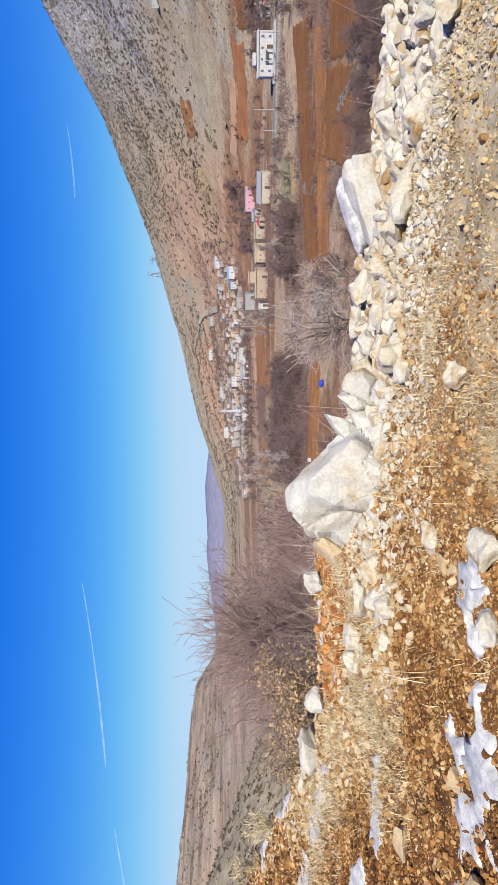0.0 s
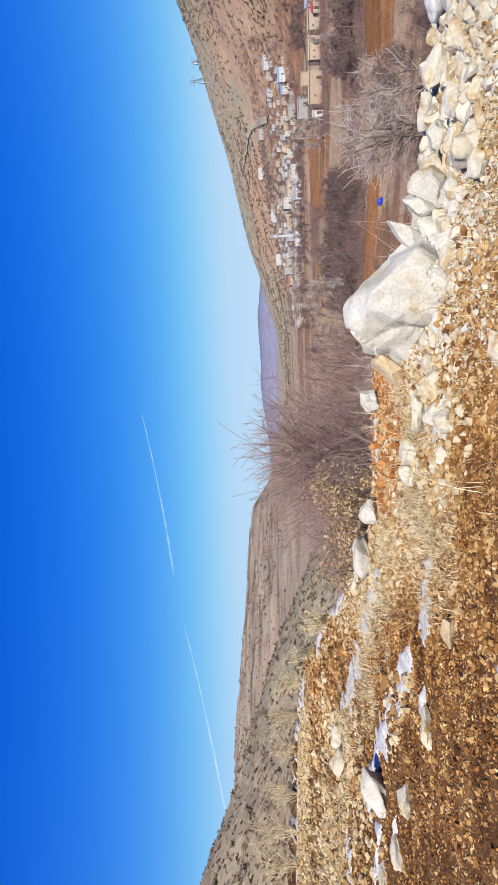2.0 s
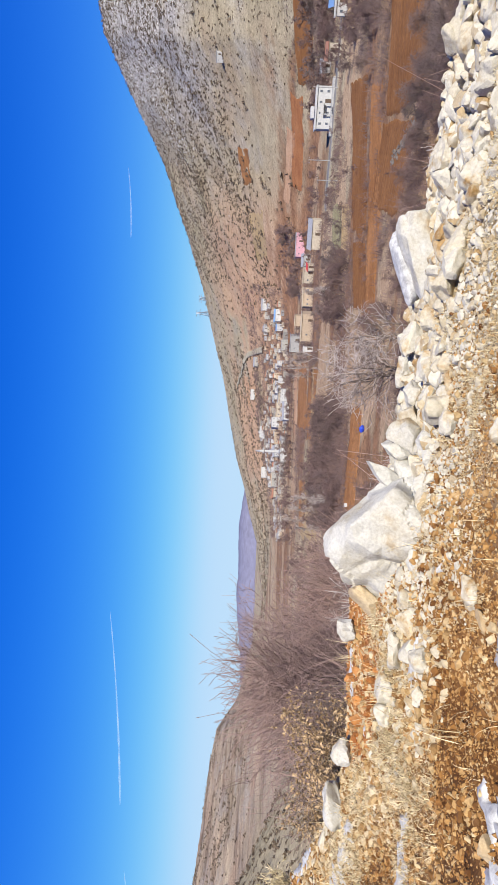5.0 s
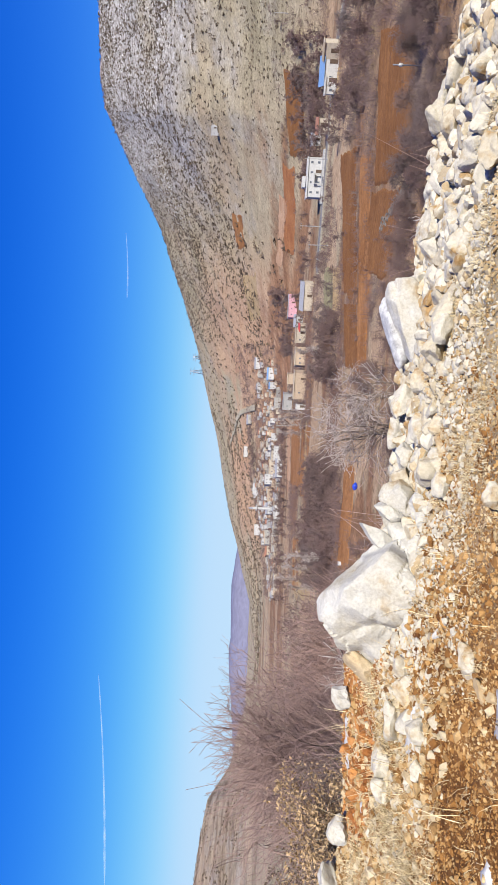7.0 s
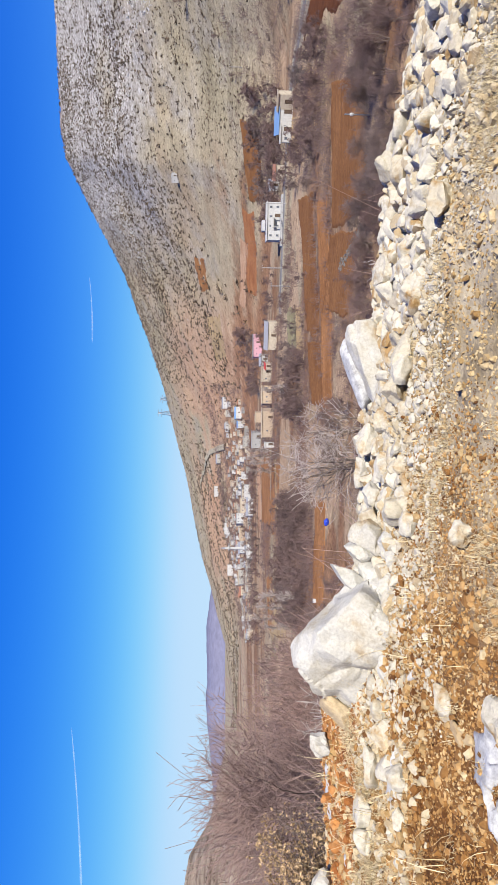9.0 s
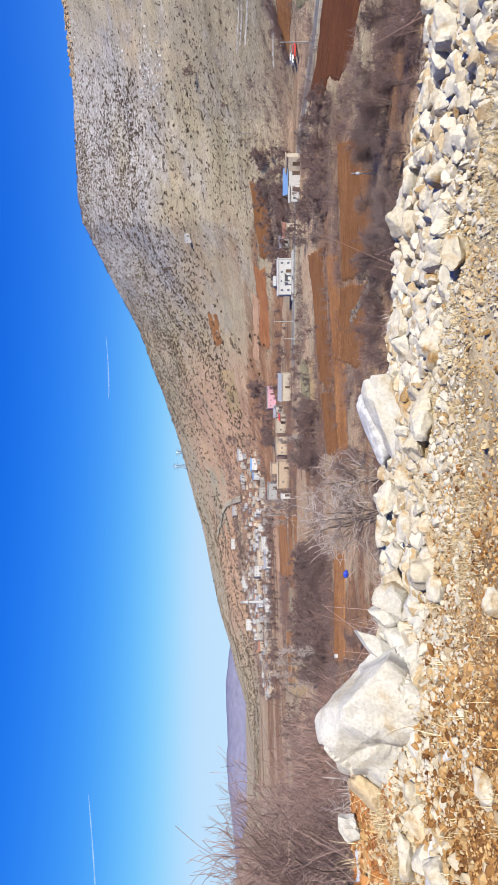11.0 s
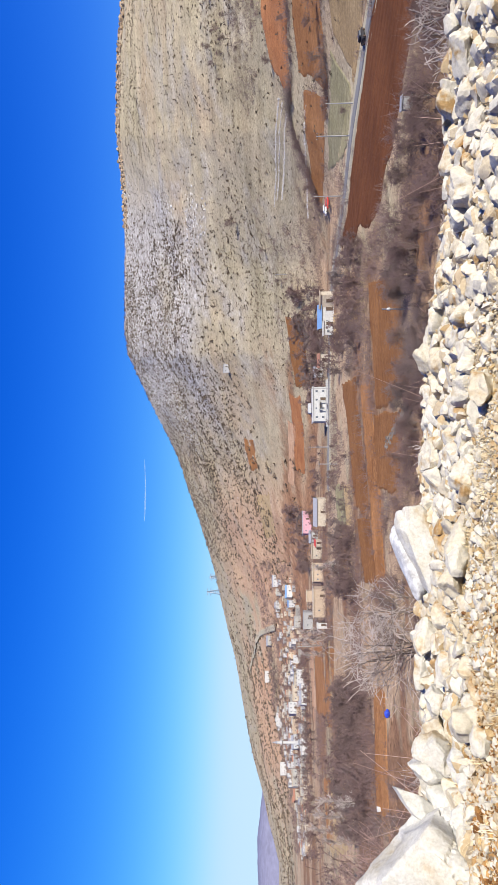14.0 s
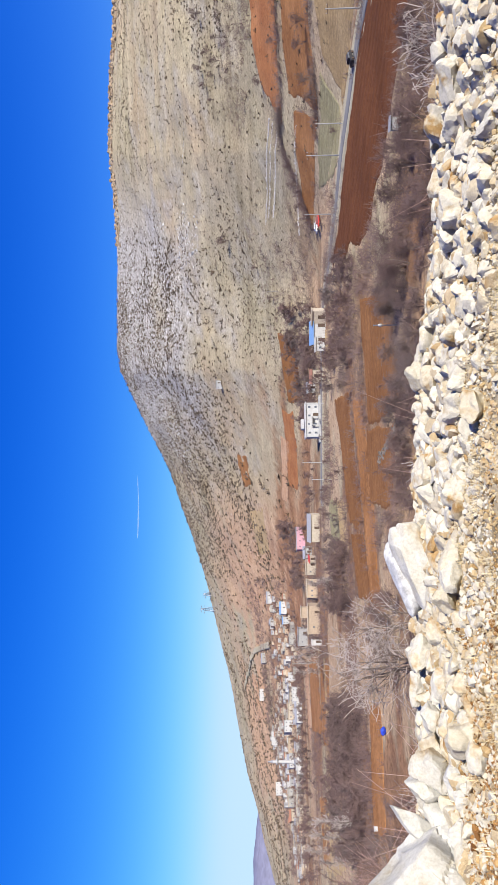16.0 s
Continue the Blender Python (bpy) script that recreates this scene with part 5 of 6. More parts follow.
def grown(seed, height, stems=1, limbs=14, branches=60, twigs=400, spread=0.6, lift=0.25, thick=0.02, least=0.012, narrow=False):
    """A bare tree in two meshes: trunk with limbs, and the crown of branches and twigs."""
    rng = np.random.RandomState(seed)
    k = 7
    a = rng.uniform(0, 6.28, stems)
    lean = rng.uniform(0.05, 0.3, stems) * (0.0 if stems == 1 else 1.0) + rng.uniform(0, 0.06, stems)
    t = np.linspace(0, 1, k)
    reach = height * (0.92 if narrow else 0.62) * rng.uniform(0.85, 1.05, stems)
    stem = np.stack([np.cos(a)[:, None] * lean[:, None] * t * reach[:, None], np.sin(a)[:, None] * lean[:, None] * t * reach[:, None], t * reach[:, None] - 0.25], -1)
    stem[:, 1:] += rng.normal(size=(stems, k - 1, 3)) * height * 0.012
    rad = height * thick * (1 - 0.75 * t)[None] * rng.uniform(0.8, 1.1, (stems, 1))
    l1, r1 = sprout(rng, stem, rad, limbs, 0.15 if narrow else 0.3, 1.0, height * (0.2 if narrow else 0.42), spread, lift, 6)
    l2, r2 = sprout(rng, np.concatenate([l1, stem[:, :6]]), np.concatenate([r1, rad[:, :6]]), branches, 0.25, 1.0, height * (0.12 if narrow else 0.24), spread, lift * 0.7, 5)
    l3, r3 = sprout(rng, np.concatenate([l2, l1[:, :5]]), np.concatenate([r2, r1[:, :5]]), twigs, 0.15, 1.0, height * (0.08 if narrow else 0.14), spread + 0.05, lift * 0.6, 4, bend=0.3)
    r2, r3 = np.maximum(r2, least * 1.4), np.maximum(r3, least)
    parts = [tubes(stem, rad, 7), tubes(l1, r1, 5)], [tubes(l2, r2, 3), tubes(l3, r3, 3)]
    done = []
    for group in parts:
        vs, fs, at = [], [], 0
        for v, f in group:
            vs.append(v), fs.append(f + at)
            at += len(v)
        done.append((np.concatenate(vs), np.concatenate(fs)))
    return done, (l2, l3)


def tree(name, seed, label, group, wood, bark=BARK, at=None, category="tree", split=False, **shape):
    (trunk, crown), _ = grown(seed, **shape)
    ob = new(name)
    ob.empty_display_size = 0.1
    pieces = [("trunk", trunk, bark), ("crown", crown, wood)]
    if split:  # each stem and limb apart
        pieces.pop(0)
        v, f = trunk
        stems, limbs = shape["stems"], shape["limbs"]
        for first, count, ring, k, part_name in ((0, stems, 7, 7, "stem"), (stems * 49, limbs, 5, 6, "limb")):
            for n in range(count):
                a = first + n * ring * k
                mine = f[(f.min(1) >= a) & (f.max(1) < a + ring * k)]
                pieces.append((part_name, (v[a:a + ring * k], mine - a), bark))
    for part_name, (v, f), m in pieces:
        p = new(part_name, mesh_of(part_name, v, f, m))
        p.parent = ob
    if at is not None:
        ob.matrix_world = at
    return tagged(ob, label, category, group)


def standing(az, d, turn=0.0, size=1.0):
    p = spot(az, d)
    return Matrix.Translation(p) @ Matrix.Rotation(turn, 4, "Z") @ Matrix.Scale(size, 4)


# large bare trees below the brink
tree("bare_willow", 301, "large pale leafless willow with spreading crown", "", PALE_TWIGS, split=True, at=standing(-2.4, 78), height=17.0, stems=6, limbs=34, branches=110, twigs=250, spread=0.62, lift=0.14, thick=0.010, least=0.026)
tree("bare_willow", 306, "pale leafless willow with long arching branches", "", PALE_TWIGS, split=True, at=standing(-5.4, 82), height=15.0, stems=4, limbs=26, branches=80, twigs=200, spread=0.6, lift=0.14, thick=0.010, least=0.025)
tree("bare_willow", 302, "smaller pale leafless willow with crooked branches", "", PALE_TWIGS, split=True, at=standing(5.6, 62), height=11.5, stems=4, limbs=28, branches=130, twigs=480, spread=0.6, lift=0.16, thick=0.010, least=0.016)
tree("bare_poplar", 303, "tall bare tree rising above the skyline beyond the brink", "", TWIGS, at=standing(24.6, 24), height=14.4, stems=3, limbs=30, branches=420, twigs=8000, spread=0.5, lift=0.34, thick=0.010, least=0.0075)
tree("bare_poplar", 304, "slender bare tree with fine upright twigs", "", TWIGS, at=standing(21.2, 27), height=15.2, stems=3, limbs=26, branches=380, twigs=7000, spread=0.5, lift=0.34, thick=0.009, least=0.0075)
tree("bare_poplar", 305, "dark branched bare tree close below the bank", "", TWIGS, at=standing(26.5, 18), height=8.6, stems=3, limbs=24, branches=120, twigs=800, spread=0.55, lift=0.3, thick=0.012, least=0.006)
for k, (a, d, h) in enumerate([(17.0, 30, 11.5), (19.0, 22, 7.6), (22.5, 19, 7.2), (29.5, 21, 9.5), (15.2, 40, 13.2), (23.0, 36, 14.5), (27.5, 33, 13.5), (31.5, 26, 10.5), (18.2, 48, 15.0), (13.6, 52, 13.5), (33.5, 30, 10.5), (21.0, 44, 15.0)]):
    tree("bare_thicket_tree", 320 + k, "thin leafless tree in the thicket below the track", "thicket below the track", TWIGS, at=standing(a, d), height=h, stems=3, limbs=18, branches=90, twigs=620, spread=0.52, lift=0.35, thick=0.009, least=0.007)

# orchard trees, bare and rounded, in the valley
ORCHARD = [tree("bare_orchard_tree", 350 + k, "leafless rounded orchard tree, purplish brown", "valley orchard trees", FAR_TWIGS, height=6.0, stems=2 + k % 3, limbs=16, branches=80, twigs=560, spread=0.62, lift=0.2, thick=0.012, least=0.012, at=standing(*p))
           for k, p in enumerate([(-29.0, 92), (-34.0, 88), (-38.0, 96), (-26.0, 150), (-44.0, 90), (-12.0, 170)])]


def orchard_copy(rng, a, d, size, flat=1.0):
    m = standing(a, d, rng.uniform(0, 6.28)) @ Matrix.Diagonal((size, size, size * flat, 1))
    copy_thing(ORCHARD[rng.randint(0, 6)], m)


rng = np.random.RandomState(33)
BELTS = [  # bearing from, to, distance from, to, how many, size
    (-44, -31, 72, 100, 34, 0.95), (-33, -24, 66, 92, 26, 0.85), (-56, -44, 76, 100, 26, 0.8), (-37, -27.5, 146, 192, 76, 0.85), (-33, -22, 245, 300, 110, 1.45), (-30, -25, 186, 236, 20, 0.9), (-24, -9, 78, 96, 26, 0.8),
    (-19, -7, 158, 182, 12, 0.7), (-12.5, -6.5, 158, 192, 34, 1.25), (-14, -8, 352, 400, 46, 1.4), (-22, -12, 255, 300, 24, 0.9), (-13.5, -3.5, 262, 345, 44, 0.85), (1, 12, 150, 225, 150, 1.0), (-4, 12, 345, 425, 90, 1.05),
    (4, 14, 300, 420, 34, 1.0), (13, 24, 90, 300, 62, 1.15), (-6, 9, 415, 560, 60, 0.9), (-8, 0, 92, 125, 14, 0.7), (8, 14, 90, 120, 12, 0.75), (-23.5, -14, 196, 226, 16, 0.75),
]
far_trees = []
for a0, a1, d0, d1, n, size in BELTS:
    for _ in range(n):
        a, d, sz, flat = rng.uniform(a0, a1), rng.uniform(d0, d1), size * rng.uniform(0.6, 1.2), rng.uniform(0.75, 1.1)
        if d < 136:
            orchard_copy(rng, a, d, sz, flat)
        else:
            far_trees.append((a, d, sz, flat, rng.uniform(0, 6.28), rng.randint(0, 4)))


def far_orchard(name, rows, label):
    """The orchard trees farther off, each with trunk, limbs and twigs, in one mesh."""
    kinds = []
    for k in range(4):
        (trunk, crown), _ = grown(390 + k, 6.0, 2, 9, 30, 115, 0.62, 0.22, 0.016, 0.042)
        kinds.append((np.concatenate([trunk[0], crown[0]]), np.concatenate([trunk[1], crown[1] + len(trunk[0])])))
    vs, fs, at = [], [], 0
    for a, d, sz, flat, turn, k in rows:
        v, f = kinds[k]
        p = spot(a, d)
        c, s_ = math.cos(turn), math.sin(turn)
        vs.append(np.stack([(v[:, 0] * c - v[:, 1] * s_) * sz + p.x, (v[:, 0] * s_ + v[:, 1] * c) * sz + p.y, v[:, 2] * sz * flat + p.z], -1))
        fs.append(f + at)
        at += len(v)
    v, f = np.concatenate(vs), np.concatenate(fs)
    me = bpy.data.meshes.new(name)
    me.vertices.add(len(v))
    me.vertices.foreach_set("co", v.astype(np.float32).ravel())
    me.loops.add(f.size)
    me.loops.foreach_set("vertex_index", f.astype(np.int32).ravel())
    me.polygons.add(len(f))
    me.polygons.foreach_set("loop_start", np.arange(0, f.size, 4, dtype=np.int32))
    me.update(calc_edges=True)
    me.materials.append(FAR_TWIGS)
    return tagged(new(name, me), label, "trees", kind="stuff")


far_orchard("far_orchard", far_trees, "leafless mauve brown orchard trees and hedges across the valley")
for a, d, s in ((-51.5, 330, 1.2), (-52.2, 345, 1.0), (-50.6, 340, 0.8), (-53.0, 330, 0.9), (-49.9, 355, 0.9), (-51.0, 360, 1.1), (-54.6, 360, 1.3), (-48.9, 345, 0.7), (-38.2, 372, 1.7), (-54.0, 205, 1.0), (-52.6, 207, 1.0), (-50.2, 209, 0.9),
                (-50.0, 262, 0.9), (-48.9, 208, 0.8), (-46.5, 186, 0.6), (-52.8, 240, 0.7), (-47.2, 245, 0.5), (-44.0, 248, 0.7), (-42.5, 246, 0.8), (-41.0, 244, 0.9), (-40.0, 242, 0.8), (-39.3, 238, 0.8), (-36.0, 330, 0.8), (-33.5, 315, 0.8)):
    orchard_copy(rng, a, d, s)
POPLAR = tree("pale_poplar", 380, "tall slim pale leafless poplar", "poplars by the fields", PALE_TWIGS, at=standing(9.6, 160), height=11.0, stems=1, limbs=44, branches=120, twigs=420, spread=0.22, lift=0.5, thick=0.012, least=0.03, narrow=True)
for a, d, s in ((10.6, 190, 0.9), (12.2, 176, 0.8), (-8.6, 176, 0.9), (-3.2, 238, 1.0), (-2.6, 242, 1.0), (-2.0, 240, 0.9), (-1.3, 238, 0.95), (11.5, 230, 0.9), (-8.9, 181, 0.6)):
    copy_thing(POPLAR, standing(a, d, a * 7, s))


# undergrowth between the orchards, along field edges and banks
def brushwood(name, spots, sizes, label, seed, stems=16, material=FAR_TWIGS, wide=0.02):
    """Knee to head high brush: bundles of thin crooked stems in one mesh."""
    rng = np.random.RandomState(seed)
    n = len(spots)
    base = np.repeat(np.stack([spots[:, 0], spots[:, 1], land(spots[:, 0], spots[:, 1]) - 0.1], -1), stems, 0)
    size = np.repeat(sizes, stems)
    way = rng.normal(size=(n * stems, 3)) * 0.55 + np.array([0, 0, 0.9])
    way /= np.linalg.norm(way, axis=1)[:, None]
    p0 = base + rng.normal(size=(n * stems, 3)) * (size * 0.4)[:, None] * np.array([1, 1, 0])
    p1 = p0 + way * (size * 0.55)[:, None]
    way2 = way + rng.normal(size=way.shape) * 0.5
    p2 = p1 + way2 * (size * rng.uniform(0.3, 0.7, len(size)))[:, None]
    v, f = tubes(np.stack([p0, p1, p2], 1), np.stack([size * wide, size * wide * 0.8, size * wide * 0.3], 1), 3)
    me = mesh_of(name, v, f, material)
    return tagged(new(name, me), label, "undergrowth", kind="stuff")


def in_field(x, y):
    """Whether places lie in one of the tilled fields."""
    inside = np.zeros(len(x), bool)
    for _, *corners in FIELDS_RIGHT + FIELDS_MIDDLE:
        q = [bearing_xy(*c) for c in corners]
        turns = np.array([(b[0] - a[0]) * (y - a[1]) - (b[1] - a[1]) * (x - a[0]) for a, b in zip(q, q[1:] + q[:1])])
        inside |= (turns > 0).all(0) | (turns < 0).all(0)
    return inside


def floor_spots(rng, count, az0, az1, d0, d1, keep):
    out = []
    while len(out) < count:
        a, d = rng.uniform(az0, az1, count * 3), np.sqrt(rng.uniform(d0**2, d1**2, count * 3))
        x, y = -np.sin(np.radians(a)) * d, np.cos(np.radians(a)) * d
        ok = rng.uniform(0, 1, len(a)) < keep(a, d, x, y)
        out += list(zip(x[ok], y[ok]))
    return np.array(out[:count])


rng = np.random.RandomState(51)
r = floor_spots(rng, 4600, -58, 24, 45, 330, lambda a, d, x, y: ~in_field(x, y) * smooth(0.02, 0.25, fbm(x * 0.025, y * 0.025, 4, 131)) * np.clip(130 / d, 0.2, 1))
brushwood("valley_brush", r, rng.uniform(0.6, 2.2, len(r)), "mauve grey leafless brush over the valley floor", 52, 13)
edges, tall_hedge = [], []
for kind, *corners in FIELDS_RIGHT + FIELDS_MIDDLE:
    q = [bearing_xy(*c) for c in corners]
    for a, b in ((q[0], q[3]), (q[1], q[2])):
        n = int(np.linalg.norm(a - b) / 2.2)
        u = rng.uniform(0, 1, n)
        gap = fbm(u * 9, u * 0 + len(edges), 3, 133) > -0.12
        edges.append((a + (b - a) * u[:, None] + rng.normal(0, 0.9, (n, 2)))[gap])
for line, n in (([(-57, 233), (-49, 243), (-46.5, 252), (-43, 247), (-39, 243)], 260), ([(-56.5, 199), (-50, 205), (-46, 214)], 60)):
    p = np.array([bearing_xy(*q) for q in line])
    u = rng.uniform(0, len(p) - 1.001, n)
    k = u.astype(int)
    edges.append(p[k] + (p[k + 1] - p[k]) * (u - k)[:, None] + rng.normal(0, 0.8, (n, 2)))
    tall_hedge.append(edges[-1][::3])
r = np.concatenate(edges)
brushwood("hedge_brush", r, rng.uniform(0.5, 1.5, len(r)), "dark leafless brush along the field edges", 53, 14, FAR_TWIGS)
r = np.concatenate(tall_hedge)
brushwood("tall_hedge", r, rng.uniform(1.6, 3.2, len(r)), "head high dark leafless hedge between the red terraces", 58, 26, FAR_TWIGS, 0.014)
r = floor_spots(rng, 700, 10, 36, 11, 60, lambda a, d, x, y: np.clip(26 / d, 0.1, 1) * smooth(9, 13, d))
brushwood("bank_brush", r, rng.uniform(0.8, 2.4, len(r)), "grey leafless brush on the bank below the track", 54, 30, TWIGS, 0.006)
r = floor_spots(rng, 1100, -58, 12, 8, 60, lambda a, d, x, y: np.clip(14 / d, 0.1, 1))
brushwood("slope_brush", r, rng.uniform(0.4, 1.3, len(r)), "thin brush on the slope below the brink", 55, 20, TWIGS, 0.006)
r = floor_spots(rng, 3000, -58, 2, 18, 108, lambda a, d, x, y: ~in_field(x, y) * (0.15 + smooth(-0.12, 0.15, fbm(x * 0.05, y * 0.05, 3, 139))))
brushwood("ditch_brush", r, rng.uniform(0.5, 1.9, len(r)), "dark reddish brush over the slope foot and the ditch", 59, 18, FAR_TWIGS, 0.010)
r = floor_spots(rng, 650, 0.5, 12, 140, 230, lambda a, d, x, y: ~in_field(x, y) * smooth(-0.25, 0.1, fbm(x * 0.03, y * 0.03, 3, 135)))
brushwood("orchard_brush", r, rng.uniform(1.0, 2.6, len(r)), "dense mauve brown brush between the orchard trees", 57, 14)
r = floor_spots(rng, 2600, -9, 13, 425, 700, lambda a, d, x, y: 0.25 + 0.6 * smooth(-0.1, 0.2, fbm(x * 0.02, y * 0.02, 3, 137)))
brushwood("village_brush", r, rng.uniform(1.0, 3.4, len(r)), "bare garden trees and hedges between the village houses", 56, 18)


WALL_STONE = surface("dark_wall_stone", [(0.3, (0.10, 0.085, 0.075)), (0.7, (0.22, 0.195, 0.17))], 0.4, 3.0, 0.95, 0, 0, ("island", [(0.0, (0.6, 0.58, 0.55)), (1.0, (1.3, 1.3, 1.3))]))
# a tumbled dry-stone wall along the ditch
u = rng.uniform(0, 1, 420)
a, b = bearing_xy(-23.0, 96), bearing_xy(-19.0, 116)
s = a + (b - a) * u[:, None] + rng.normal(0, 0.5, (420, 2))
spread("tumbled_wall", s, chips(rng, 420, 0.10, 0.32), WALL_STONE, "tumbled dark grey dry-stone wall beside the ditch", 2, 75, sink=0.5)


# the bush that keeps its dead leaves, on the bank
def leafy_bush(name, seed, az, d, height, leaves, label, size=0.027):
    (trunk, crown), (l2, l3) = grown(seed, height, 7, 30, 150, 700, 0.6, 0.25, 0.007, 0.003)
    ob = new(name)
    for part_name, (v, f), m in (("stem", trunk, BARK), ("crown", crown, BARK)):
        new(part_name, mesh_of(part_name, v, f, m)).parent = ob
    rng = np.random.RandomState(seed)
    pts = np.concatenate([l3.reshape(-1, 3), l2[:, 2:].reshape(-1, 3)])
    c = pts[rng.randint(0, len(pts), leaves)] + rng.normal(size=(leaves, 3)) * 0.03
    u, w = rng.normal(size=(leaves, 3)), rng.normal(size=(leaves, 3))
    u /= np.linalg.norm(u, axis=1)[:, None]
    w -= (w * u).sum(1)[:, None] * u
    w /= np.linalg.norm(w, axis=1)[:, None]
    fold = np.cross(u, w)
    s = (size * rng.uniform(0.6, 1.4, leaves))[:, None]
    v = np.stack([c, c + u * s * 0.9 + w * s * 0.55 + fold * s * 0.25, c + u * s * 1.9, c + u * s * 0.9 - w * s * 0.55 + fold * s * 0.25], 1).reshape(-1, 3)
    q = np.arange(leaves)[:, None] * 4
    f = np.concatenate([q + [0, 1, 2], q + [0, 2, 3]])
    part = new("leaves", mesh_of("leaves", v, f, DRY_LEAF, False))
    part.parent = ob
    tagged(part, "curled pale brown dead leaves")
    ob.matrix_world = standing(az, d)
    return tagged(ob, label, "bush")


leafy_bush("dry_leaf_bush", 401, 31.0, 10.6, 3.0, 9500, "dense bush holding dead brown leaves below the bank")
leafy_bush("dry_leaf_bush", 402, 34.6, 12.0, 2.8, 5600, "low bush with sparse dead leaves at the bank edge")
leafy_bush("dry_leaf_bush", 403, 28.0, 12.0, 3.4, 1600, "thin bush with few dead leaves and dark stems")
for k, (a, d, h) in enumerate([(46.5, 19.6, 1.5), (49.0, 21.0, 1.3), (52.0, 21.6, 1.5), (54.5, 22.6, 2.0), (56.5, 23.4, 1.6), (44.0, 17.6, 1.1), (41.8, 13.6, 0.9), (39.6, 11.8, 0.9)]):
    tree("dry_shrub", 420 + k, "bleached leafless shrub on the far edge of the track", "shrubs on the track edge", STRAW, bark=STRAW, category="shrub", at=standing(a, d), height=h, stems=9, limbs=26, branches=70, twigs=160, spread=0.4, lift=0.4, thick=0.006, least=0.005)
for k, (a, d, h) in enumerate([(-52, 7.6, 1.2), (-49.5, 7.4, 0.9), (-54.5, 7.8, 1.4), (-39.5, 8.2, 1.2), (-37, 8.6, 1.2), (16.8, 7.6, 1.0), (19.2, 7.8, 1.1), (-19.5, 7.0, 0.6), (-6.5, 7.0, 0.5), (5.0, 7.6, 0.9)]):
    tree("dry_shrub", 440 + k, "pale leafless shrub growing just below the brink", "shrubs below the brink", PALE_TWIGS, bark=PALE_TWIGS, category="shrub", at=standing(a, d), height=h, stems=6, limbs=14, branches=40, twigs=80, spread=0.5, lift=0.35, thick=0.007, least=0.0035)


# ---- houses ----
WALL_PAINT = {
    "white": plain("white_render", (0.43, 0.42, 0.40), 0.85), "cream": plain("cream_render", (0.437, 0.374, 0.289), 0.85), "grey": plain("grey_render", (0.312, 0.304, 0.289), 0.9),
    "tan": plain("mud_plaster", (0.39, 0.30, 0.215), 0.95), "pink": plain("pink_render", (0.468, 0.257, 0.296), 0.85), "stone": plain("grey_stone_wall", (0.312, 0.296, 0.265), 0.95),
}
ROOFING = {
    "white": plain("pale_roof", (0.406, 0.398, 0.39), 0.6), "grey": plain("grey_roof", (0.265, 0.265, 0.281), 0.6), "blue": plain("blue_sheet_roof", (0.172, 0.296, 0.484), 0.45), "red": plain("red_roof", (0.484, 0.0624, 0.0546), 0.6),
    "mud": plain("mud_roof", (0.39, 0.325, 0.25), 0.95), "rust": plain("rusty_sheet_roof", (0.328, 0.156, 0.0936), 0.7),
}
GLASS = plain("window_glass", (0.11, 0.12, 0.14), 0.15, 0.5)
TIMBER = plain("dark_timber", (0.0936, 0.0624, 0.0429), 0.8)
CONCRETE = surface("concrete", [(0.3, (0.312, 0.304, 0.289)), (0.7, (0.437, 0.429, 0.406))], 0.7, 9, 0.9, 0.3, 0.01)


def part(name, bm, material, parent, label=""):
    me = bpy.data.meshes.new(name)
    bm.to_mesh(me)
    bm.free()
    me.materials.append(material)
    ob = new(name, me)
    ob.parent = parent
    if label:
        tagged(ob, label)
    return ob


def box(bm, x0, x1, y0, y1, z0, z1, bevel=0.0):
    made = bmesh.ops.create_cube(bm, size=1.0, matrix=Matrix.Translation(((x0 + x1) / 2, (y0 + y1) / 2, (z0 + z1) / 2)) @ Matrix.Diagonal((x1 - x0, y1 - y0, z1 - z0, 1)))
    if bevel:
        edges = list({e for v in made["verts"] for e in v.link_edges})
        bmesh.ops.bevel(bm, geom=edges, offset=bevel, segments=2, affect="EDGES")
    return bm


def boxed(*dims, bevel=0.0):
    return box(bmesh.new(), *dims, bevel=bevel)


